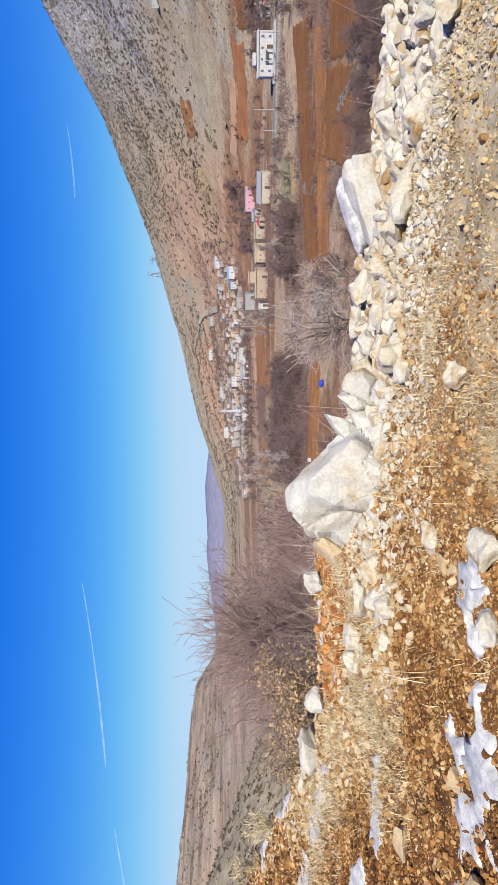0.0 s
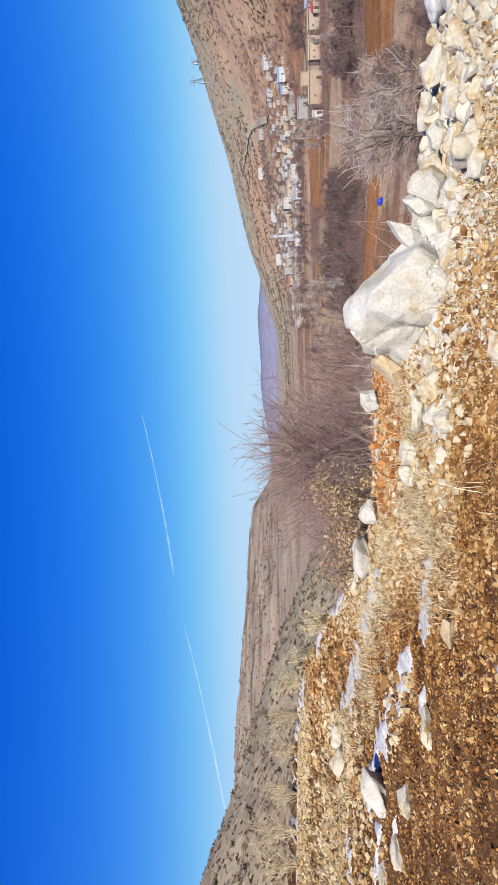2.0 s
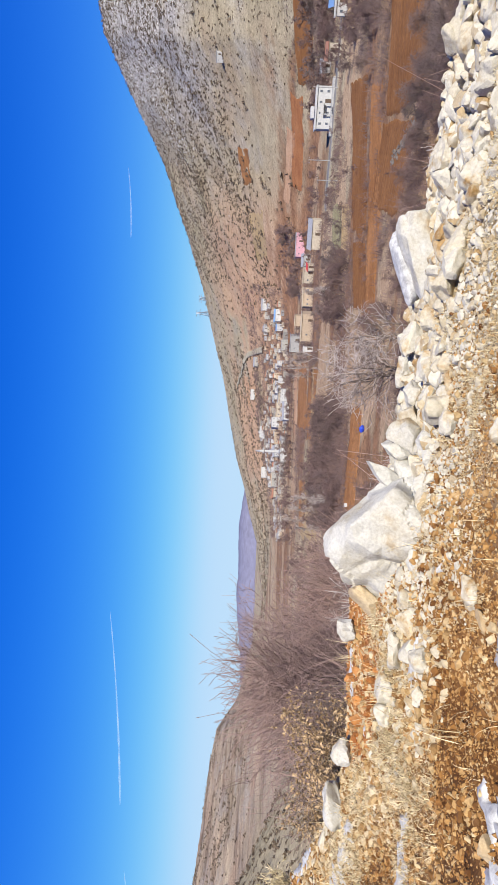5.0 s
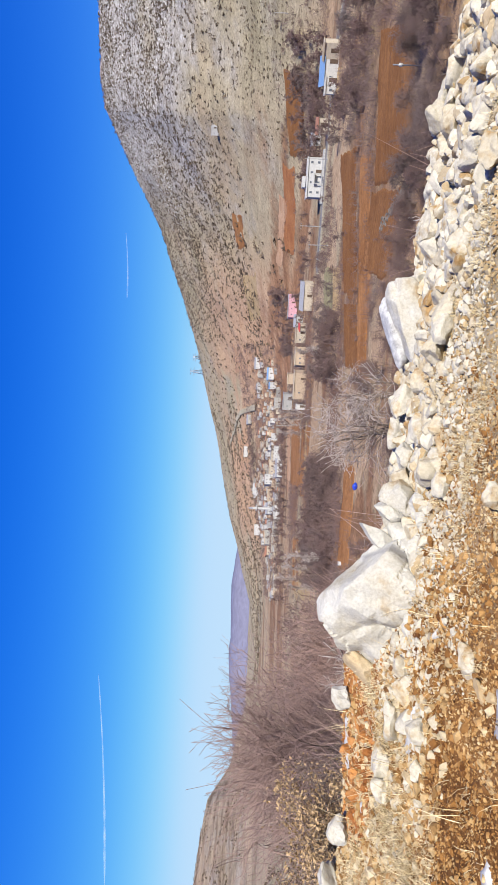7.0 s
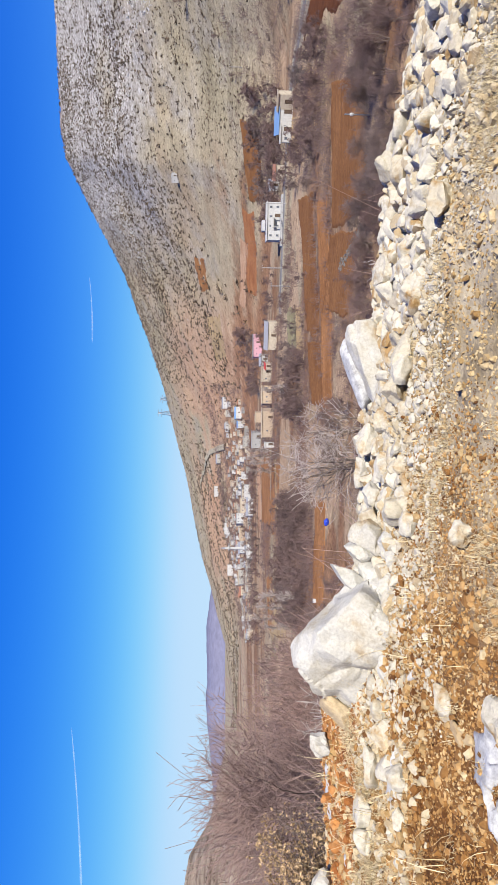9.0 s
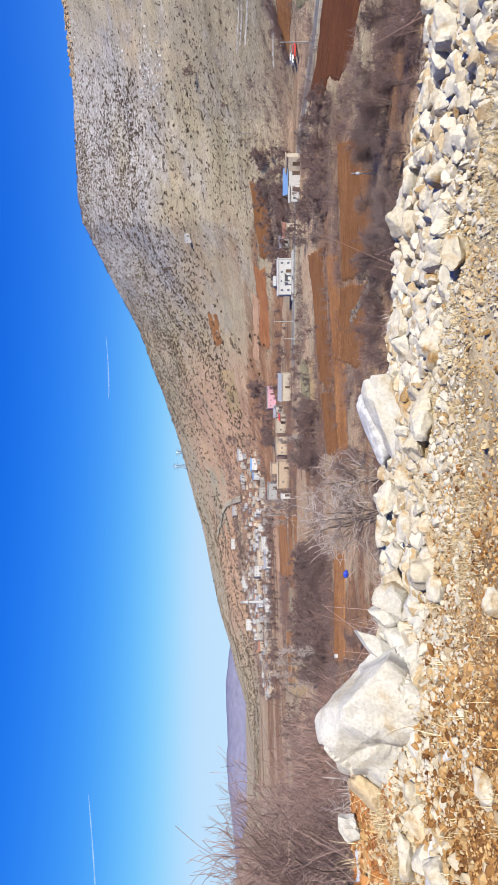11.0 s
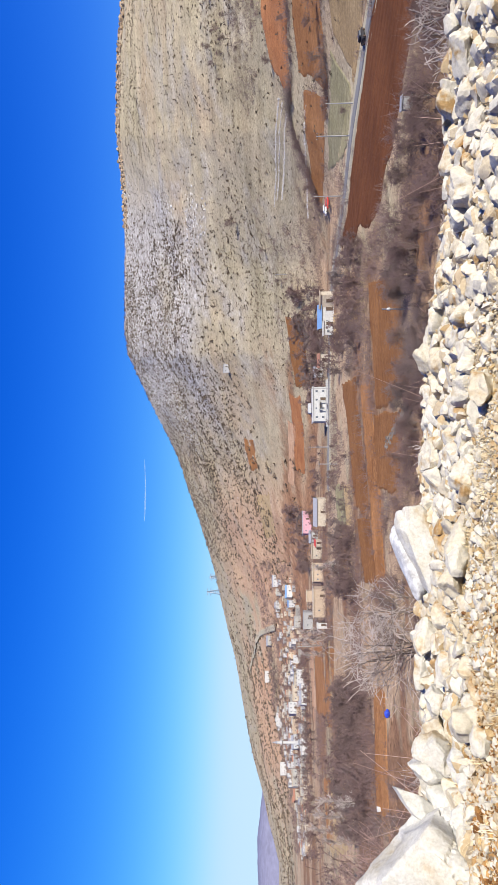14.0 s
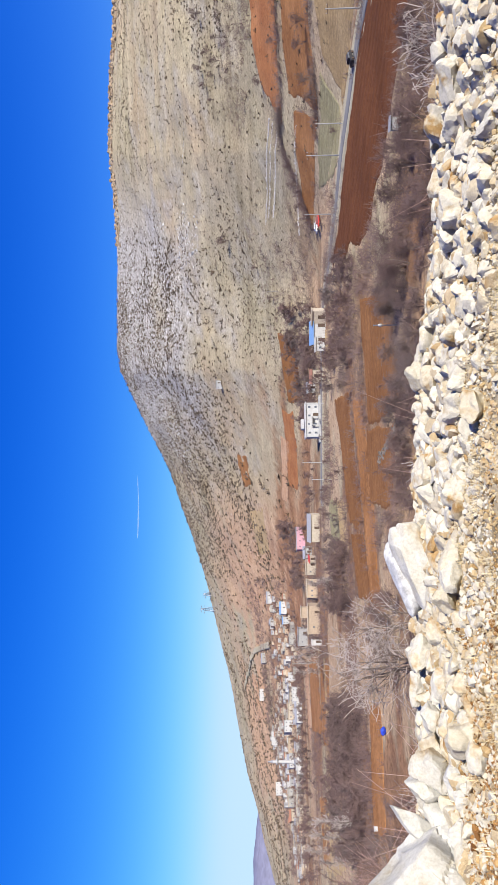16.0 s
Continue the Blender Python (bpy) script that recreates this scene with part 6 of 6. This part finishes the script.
def house(name, w, deep, h, wall, roof, roof_kind, label, group="", windows=3, storeys=1, door=True, category="house"):
    """A rendered house that fronts along -y: walls down into the slope, roof, door, windows with sills."""
    ob = new(name)
    part("wall", boxed(-w / 2, w / 2, -deep / 2, deep / 2, -2.5, h, bevel=0.04), WALL_PAINT[wall], ob)
    bm = bmesh.new()
    e = 0.35
    if roof_kind == "flat":
        box(bm, -w / 2 - e, w / 2 + e, -deep / 2 - e, deep / 2 + e, h + 0.003, h + 0.24, 0.03)
        box(bm, -w / 2 - 0.05, w / 2 + 0.05, -deep / 2 - 0.05, -deep / 2 + 0.18, h + 0.243, h + 0.55)
    else:
        rise = deep * (0.24 if roof_kind == "gable" else 0.16)
        ys = [(-deep / 2 - e, 0.0), (0.0, rise), (deep / 2 + e, 0.0)] if roof_kind == "gable" else [(-deep / 2 - e, 0.0), (deep / 2 + e, rise)]
        lower = [[bm.verts.new((x, y, h + 0.01 + z)) for y, z in ys] for x in (-w / 2 - e, w / 2 + e)]
        upper = [[bm.verts.new((x, y, h + 0.17 + z)) for y, z in ys] for x in (-w / 2 - e, w / 2 + e)]
        for k in range(len(ys) - 1):
            bm.faces.new((upper[0][k], upper[1][k], upper[1][k + 1], upper[0][k + 1]))
            bm.faces.new((lower[0][k + 1], lower[1][k + 1], lower[1][k], lower[0][k]))
            for s in (0, 1):
                bm.faces.new((lower[s][k], lower[s][k + 1], upper[s][k + 1], upper[s][k]))
        for k in (0, -1):
            bm.faces.new((lower[0][k], lower[1][k], upper[1][k], upper[0][k]))
        if roof_kind == "gable":
            for x in (-w / 2 + 0.02, w / 2 - 0.02):
                bm.faces.new([bm.verts.new(p) for p in ((x, -deep / 2, h), (x, deep / 2, h), (x, 0, h + rise))])
    part("roof", bm, ROOFING[roof], ob)
    for row in range(storeys):
        z = h / storeys * (row + 0.5)
        for k in range(windows):
            x = (k + 0.5 - windows / 2) * w / windows + (0.35 if door and row == 0 and k == windows // 2 else 0)
            if door and row == 0 and k == windows // 2:
                part("door", boxed(x - 0.55, x + 0.55, -deep / 2 - 0.06, -deep / 2 + 0.02, -0.3, 2.05), TIMBER, ob)
                continue
            win = part("window", boxed(x - 0.34, x + 0.34, -deep / 2 - 0.04, -deep / 2 + 0.03, z - 0.4, z + 0.4), GLASS, ob)
            part("sill", boxed(x - 0.42, x + 0.42, -deep / 2 - 0.14, -deep / 2 + 0.01, z - 0.5, z - 0.41), WALL_PAINT["grey"], win)
    return tagged(ob, label, category, group)


def seat(ob, az, d, turn=0.0, lift=0.0, size=1.0):
    ob.matrix_world = Matrix.Translation(spot(az, d, lift)) @ Matrix.Rotation(radians(az + turn), 4, "Z") @ Matrix.Scale(size, 4)
    return ob


# the houses that can be told apart
villa = house("white_house", 12.6, 8.0, 4.6, "white", "white", "flat", "two storey white rendered house with a flat roof", windows=4, storeys=2)
part("stair_tower", boxed(-3.0, 0.6, -1.0, 3.5, 5.16, 6.3, bevel=0.05), WALL_PAINT["white"], villa)
part("balcony", boxed(-2.2, 1.2, -5.4, -4.02, 2.4, 2.6, bevel=0.02), CONCRETE, villa)
part("balcony_rail", boxed(-2.2, 1.2, -5.4, -5.28, 2.603, 3.4), WALL_PAINT["white"], villa)
for x in (-2.0, 1.0):
    part("column", boxed(x - 0.15, x + 0.15, -5.3, -5.0, -1.5, 2.397), CONCRETE, villa)
part("terrace", boxed(-8.5, 8.5, -7.5, -4.03, -2.2, 0.15), CONCRETE, villa)
seat(villa, -22.7, 241, 6, 0.6)
NAMED = [
    ("cream_house", 4.6, 4.5, 3.9, "cream", "mud", "flat", "small cream block house beside the road", -31.8, 218, 1), ("blue_roofed_house", 7.4, 6, 3.4, "white", "blue", "shed", "white house with a blue sheet roof by the road", -30.4, 219, 2),
    ("white_outbuilding", 4.4, 4, 2.8, "white", "white", "flat", "low white outbuilding by the road", -29.4, 217, 2), ("hillside_hut", 8.5, 6, 4.0, "white", "white", "flat", "lone white hut on the mountain slope", -26.0, 449, 2),
    ("pink_house", 14.8, 7, 4.0, "pink", "grey", "flat", "long pink rendered house at the village edge", -12.3, 345, 4), ("long_barn", 13.0, 7, 3.6, "cream", "grey", "gable", "long cream barn with a grey sheet roof", -13.3, 250, 1),
    ("grey_shed", 6.5, 5, 3.2, "grey", "grey", "gable", "grey shed with a sheet roof", -11.1, 296, 1), ("tan_house", 6.7, 6, 4.3, "cream", "mud", "flat", "tan plastered house with a small red roof beside it", -9.9, 273, 2),
    ("lean_to", 3.2, 3.5, 2.6, "cream", "red", "shed", "small lean-to with a bright red roof", -10.6, 270, 1), ("row_house", 9.3, 6, 4.4, "tan", "mud", "flat", "mud plastered house with dark openings", -8.0, 267, 4),
    ("tan_barn", 13.3, 8, 5.0, "tan", "mud", "flat", "large tan barn with a pale flat roof", -5.6, 259, 2), ("tall_barn", 6.0, 6, 5.2, "tan", "mud", "flat", "tall mud barn behind the yard", -6.1, 310, 1),
    ("blue_sheds", 13, 7, 4.2, "white", "blue", "gable", "white building under a blue sheet roof", -6.4, 466, 3), ("blue_shed", 7, 6, 5.4, "white", "blue", "shed", "tall white shed with a blue roof", -5.4, 462, 2),
    ("grey_store", 10.7, 7, 5.2, "grey", "grey", "flat", "plain grey concrete store", -4.1, 352, 2), ("hill_house", 17.5, 8, 5.6, "white", "white", "flat", "white house alone on the clay slope", 0.53, 722, 2),
    ("dark_roofed_house", 14, 8, 4.0, "stone", "grey", "gable", "stone house with a dark roof on the slope", -2.3, 648, 3), ("white_block", 7.4, 6, 6.0, "white", "white", "flat", "tall white block house", -0.9, 466, 2),
    ("white_school", 15, 8, 5.6, "white", "white", "flat", "two part white village school", 0.55, 453, 4), ("long_white_hall", 18.5, 7, 4.4, "white", "grey", "gable", "long white hall with a low roof", 1.9, 430, 5),
    ("prayer_house", 14, 9, 4.6, "white", "grey", "flat", "white prayer house at the foot of the minaret", 5.8, 434, 3), ("terrace_house", 17, 9, 8.0, "white", "white", "flat", "large white terraced house high in the village", 7.4, 690, 4),
    ("upper_house", 17, 8, 6.0, "white", "white", "flat", "white house at the top of the village", 3.8, 650, 4), ("roadside_house", 2.6, 4, 3.6, "white", "white", "flat", "narrow white house end by the fields", -3.6, 254, 1),
    ("white_row", 13, 6, 3.0, "white", "white", "flat", "low white row house", -5.2, 545, 4), ("white_row", 14, 6, 3.4, "white", "grey", "gable", "low white row house with a grey roof", -7.3, 530, 4), ("stone_house", 11, 7, 5.6, "stone", "grey", "flat", "grey stone house among trees", -3.9, 445, 3),
    ("field_store", 5, 4, 3.0, "white", "grey", "gable", "small pale store beyond the orchard", -25.6, 262, 1), ("roadside_shed", 4.5, 4, 2.6, "cream", "rust", "shed", "small rusty roofed shed by the road", -26.6, 236, 1),
]
for name, w, deep, h, wall, roof, kind, label, az, d, n in NAMED:
    seat(house(name, w, deep, h, wall, roof, kind, label, windows=n, storeys=2 if h > 5.3 else 1), az, d, (len(name) * 13 + int(d)) % 30 - 15, 0.5, 0.66 if d > 400 else 0.8 if d > 240 else 1.0)

# the rest of the village, in repeated kinds
KINDS = [house("village_house", w, dp, h, wall, roof, kind, label, "houses of the village", n, st) for w, dp, h, wall, roof, kind, label, n, st in (
    (9, 7, 3.2, "cream", "grey", "flat", "small pale flat roofed village house", 3, 1), (11, 7, 3.4, "cream", "mud", "flat", "cream flat roofed village house", 3, 1), (8, 7, 5.6, "white", "grey", "flat", "two storey white village house", 3, 2),
    (10, 7, 3.2, "tan", "mud", "flat", "mud plastered village house with a flat roof", 2, 1), (9, 6.5, 3.2, "white", "grey", "gable", "white village house under a grey gable", 3, 1), (7, 6, 3.0, "grey", "white", "flat", "grey block village house", 2, 1),
    (12, 8, 4.6, "stone", "mud", "flat", "large grey stone village house", 3, 1), (8, 6, 3.0, "cream", "rust", "gable", "cream village house with a rusty roof", 2, 1))]
for k, ob in enumerate(KINDS):
    seat(ob, 0.5 + k * 1.25, 480 + k * 13, k * 17 % 40 - 20, 0.4)
rng = np.random.RandomState(44)
count = 0
taken = [(a, d) for *_, a, d, _ in NAMED] + [(0.5 + k * 1.25, 480 + k * 13) for k in range(8)]
while count < 290:
    az = rng.uniform(-7.5, 13) if rng.uniform() < 0.35 else rng.normal(4.5, 3.6)
    d = rng.uniform(440, np.interp(az, [-7, 0, 4, 9, 13], [540, 600, 690, 640, 560]))
    if not -8 < az < 13.5 or any(abs(a - az) * 0.0175 * d < 7 and abs(e - d) < 7 for a, e in taken):
        continue
    taken.append((az, d))
    ob = copy_thing(KINDS[rng.randint(0, 8)], Matrix())
    seat(ob, az, d, rng.uniform(-35, 35), 0.4, rng.uniform(0.28, 0.52))
    count += 1


# ---- masts, poles and other single things ----
def lathe(profile, sides=10):
    bm = bmesh.new()
    rings = [[bm.verts.new((math.cos(2 * math.pi * k / sides) * r, math.sin(2 * math.pi * k / sides) * r, z)) for k in range(sides)] for r, z in profile]
    for a, b in zip(rings, rings[1:]):
        for k in range(sides):
            bm.faces.new((a[k], a[(k + 1) % sides], b[(k + 1) % sides], b[k]))
    bm.faces.new(rings[-1])
    return bm


minaret = new("minaret")
part("shaft", lathe([(1.5, -2), (1.5, 3), (1.15, 3.6), (1.05, 14.0)], 12), WALL_PAINT["white"], minaret)
part("gallery", lathe([(1.06, 13.2), (1.9, 14.0), (1.9, 15.0), (1.0, 15.05)], 12), WALL_PAINT["white"], minaret)
part("lantern", lathe([(0.95, 14.9), (0.95, 17.2)], 12), WALL_PAINT["white"], minaret)
part("spire", lathe([(1.15, 17.2), (0.5, 19.4), (0.03, 21.2)], 12), ROOFING["grey"], minaret)
seat(tagged(minaret, "slim white minaret with a gallery and pointed cap", "minaret"), 5.5, 505)


def beam(bm, a, b, r):
    a, b = Vector(a), Vector(b)
    m = Matrix.Translation((a + b) / 2) @ (b - a).to_track_quat("Z", "Y").to_matrix().to_4x4()
    bmesh.ops.create_cone(bm, cap_ends=True, segments=5, radius1=r, radius2=r, depth=(b - a).length, matrix=m)


STEEL = plain("galvanised_steel", (0.281, 0.312, 0.359), 0.5, 0.5, 0.6)


def pylon(az, d, height, label):
    ob = new("power_pylon")
    legs, braces, arms = bmesh.new(), bmesh.new(), bmesh.new()
    half = lambda z: 3.2 * (1 - z / height) + 0.7
    levels = np.linspace(0, height, 8)
    for sx in (-1, 1):
        for sy in (-1, 1):
            beam(legs, (sx * half(0), sy * half(0), -2), (sx * half(height), sy * half(height), height), 0.28)
    for z0, z1 in zip(levels, levels[1:]):
        a, b = half(z0), half(z1)
        for s in (-1, 1):
            for p, q in (((-a, s * a, z0), (b, s * b, z1)), ((a, s * a, z0), (-b, s * b, z1)), ((s * a, -a, z0), (s * b, b, z1)), ((s * a, a, z0), (s * b, -b, z1))):
                beam(braces, p, q, 0.16)
    for z, reach in ((height * 0.72, 7.5), (height * 0.97, 6.0)):
        for s in (-1, 1):
            beam(arms, (0, 0, z + 1.2), (s * reach, 0, z), 0.22)
            beam(arms, (0, 0, z - 0.6), (s * reach, 0, z), 0.22)
    for name, bm in (("legs", legs), ("bracing", braces), ("crossarms", arms)):
        part(name, bm, STEEL, ob)
    return seat(tagged(ob, label, "pylon"), az, d, 15)


pylon(-6.35, 1150, 23, "steel lattice power pylon on the ridge")
pylon(-7.6, 1120, 12, "smaller steel lattice pylon beyond the ridge")


def pole(az, d, h, label, arm=True):
    ob = new("utility_pole")
    part("shaft", lathe([(0.17, -1), (0.15, h * 0.5), (0.11, h)], 8), WALL_PAINT["grey"], ob)
    if arm:
        part("crossarm", boxed(-0.9, 0.9, -0.06, 0.06, h - 0.5, h - 0.35), TIMBER, ob)
        for x in (-0.8, 0.0, 0.8):
            part("insulator", lathe([(0.05, h - 0.35), (0.08, h - 0.2), (0.03, h - 0.1)], 6), WALL_PAINT["white"], ob).location.x = x
    return seat(tagged(ob, label, "utility pole", "poles along the valley road"), az, d, 20)


for az, d, h in ((-47.0, 178, 6.8), (-44.7, 182, 8.6), (-54.6, 157, 7.0), (-34.0, 307, 5.4), (-40.2, 200, 8.0), (-24.2, 226, 7.5), (-19.0, 226, 7.5), (-17.5, 205, 6.0), (-1.9, 350, 8.0)):
    pole(az, d, h, "grey utility pole beside the road")
well = new("standpipe")
part("pipe", lathe([(0.09, -1.0), (0.09, 3.6)], 8), STEEL, well)
part("cap", lathe([(0.09, 2.2), (0.24, 2.4), (0.24, 2.7), (0.08, 2.9)], 8), WALL_PAINT["white"], well)
seat(tagged(well, "thin metal standpipe with a pale cap in the ploughed field", "standpipe"), -31.0, 100)
booth = new("transformer_booth")
for x in (-0.9, 0.9):
    part("post", boxed(x - 0.12, x + 0.12, -0.12, 0.12, -1, 2.2), CONCRETE, booth)
part("platform", boxed(-1.2, 1.2, -0.6, 0.6, 2.2, 2.35), CONCRETE, booth)
part("cabinet", boxed(-0.8, 0.8, -0.45, 0.45, 2.353, 3.5, bevel=0.04), WALL_PAINT["grey"], booth)
part("lid", boxed(-0.95, 0.95, -0.6, 0.6, 3.503, 3.62), ROOFING["grey"], booth)
seat(tagged(booth, "grey transformer cabinet on concrete posts above the shrubs", "transformer"), -46.9, 93, 10)
tarp = new("blue_tarpaulin", mesh_of("blue_tarpaulin", *(lambda v, f: (v * np.array([0.75, 0.5, 0.5]), f))(*broken_stone(77, 3, 8, (), 0.08)), plain("blue_plastic", (0.0234, 0.0546, 0.429), 0.4, 0.5)))
tagged(tarp, "crumpled bright blue tarpaulin heap in the field", "tarpaulin")
tarp.matrix_world = Matrix.Translation(spot(3.2, 122, 0.45))
box_ob = new("white_box")
part("body", boxed(-0.4, 0.4, -0.4, 0.4, -0.3, 0.7, bevel=0.04), WALL_PAINT["white"], box_ob)
part("lid", boxed(-0.45, 0.45, -0.45, 0.45, 0.703, 0.8), ROOFING["white"], box_ob)
seat(tagged(box_ob, "small white field box", "box"), 10.0, 139)


def vehicle(name, az, d, turn, colour, label):
    ob = new(name)
    paint = plain(name + "_paint", colour, 0.35, 0.5)
    part("body", boxed(-2.1, 2.1, -0.85, 0.85, 0.35, 0.95, bevel=0.12), paint, ob)
    part("cabin", boxed(-1.2, 1.3, -0.75, 0.75, 0.953, 1.5, bevel=0.18), paint, ob)
    for s in (-1, 1):
        part("side_window", boxed(-1.0, 1.1, s * 0.76 - 0.01, s * 0.76 + 0.01, 1.02, 1.38), GLASS, ob)
        for x in (-1.3, 1.3):
            bm = bmesh.new()
            bmesh.ops.create_cone(bm, cap_ends=True, segments=14, radius1=0.33, radius2=0.33, depth=0.22, matrix=Matrix.Translation((x, s * 0.8, 0.33)) @ Matrix.Rotation(radians(90), 4, "X"))
            part("wheel", bm, TIMBER, ob)
    return seat(tagged(ob, label, "car"), az, d, turn, 0.2)


vehicle("dark_car", -51.4, 162, 62, (0.03, 0.03, 0.035), "dark car standing on the valley road")
vehicle("red_car", -39.7, 232, 20, (0.5, 0.05, 0.04), "red car parked beside the field track")
vehicle("white_car", -39.2, 236, 30, (0.75, 0.75, 0.75), "white car parked beside the field track")


# condensation trails, very high and far
def contrail(az0, el0, az1, el1, wide, label):
    n, far = 40, 4700
    u = np.linspace(0, 1, n)
    a, e = np.radians(az0 + (az1 - az0) * u), np.radians(el0 + (el1 - el0) * u - 0.35 * u * (1 - u))
    p = np.stack([-np.sin(a) * np.cos(e) * far, np.cos(a) * np.cos(e) * far, np.sin(e) * far], -1)[None]
    r = wide * (0.45 + 0.55 * u) * np.minimum(1, np.minimum(u, 1 - u) * 14 + 0.05) * (1 + 0.5 * fbm(u * 30, u * 0, 3, 121))
    v, f = tubes(p, r[None], 8)
    m, nt, links, bsdf = nodes_of("ice_trail")
    bsdf.inputs["Base Color"].default_value, bsdf.inputs["Roughness"].default_value = (0.9, 0.92, 0.95, 1), 1.0
    at = nt.new("ShaderNodeNewGeometry").outputs["Position"]
    clear = ramp_node(nt, links, noise_node(nt, links, at, 0.012, 4), [(0.3, (0.02, 0.02, 0.02)), (0.75, (0.15, 0.15, 0.15))])
    links.new(clear, bsdf.inputs["Alpha"])
    ob = new("contrail", mesh_of("contrail", v, f, m))
    return tagged(ob, label, "contrail", "condensation trails")


contrail(19.9, 11.9, 34.6, 9.35, 7.5, "thin straight white condensation trail in the blue sky")
contrail(38.6, 8.5, 53.4, 4.85, 8.0, "lower white condensation trail fading toward the hill")
contrail(-18.0, 11.4, -12.4, 11.35, 6.0, "short faint condensation trail above the mountain")
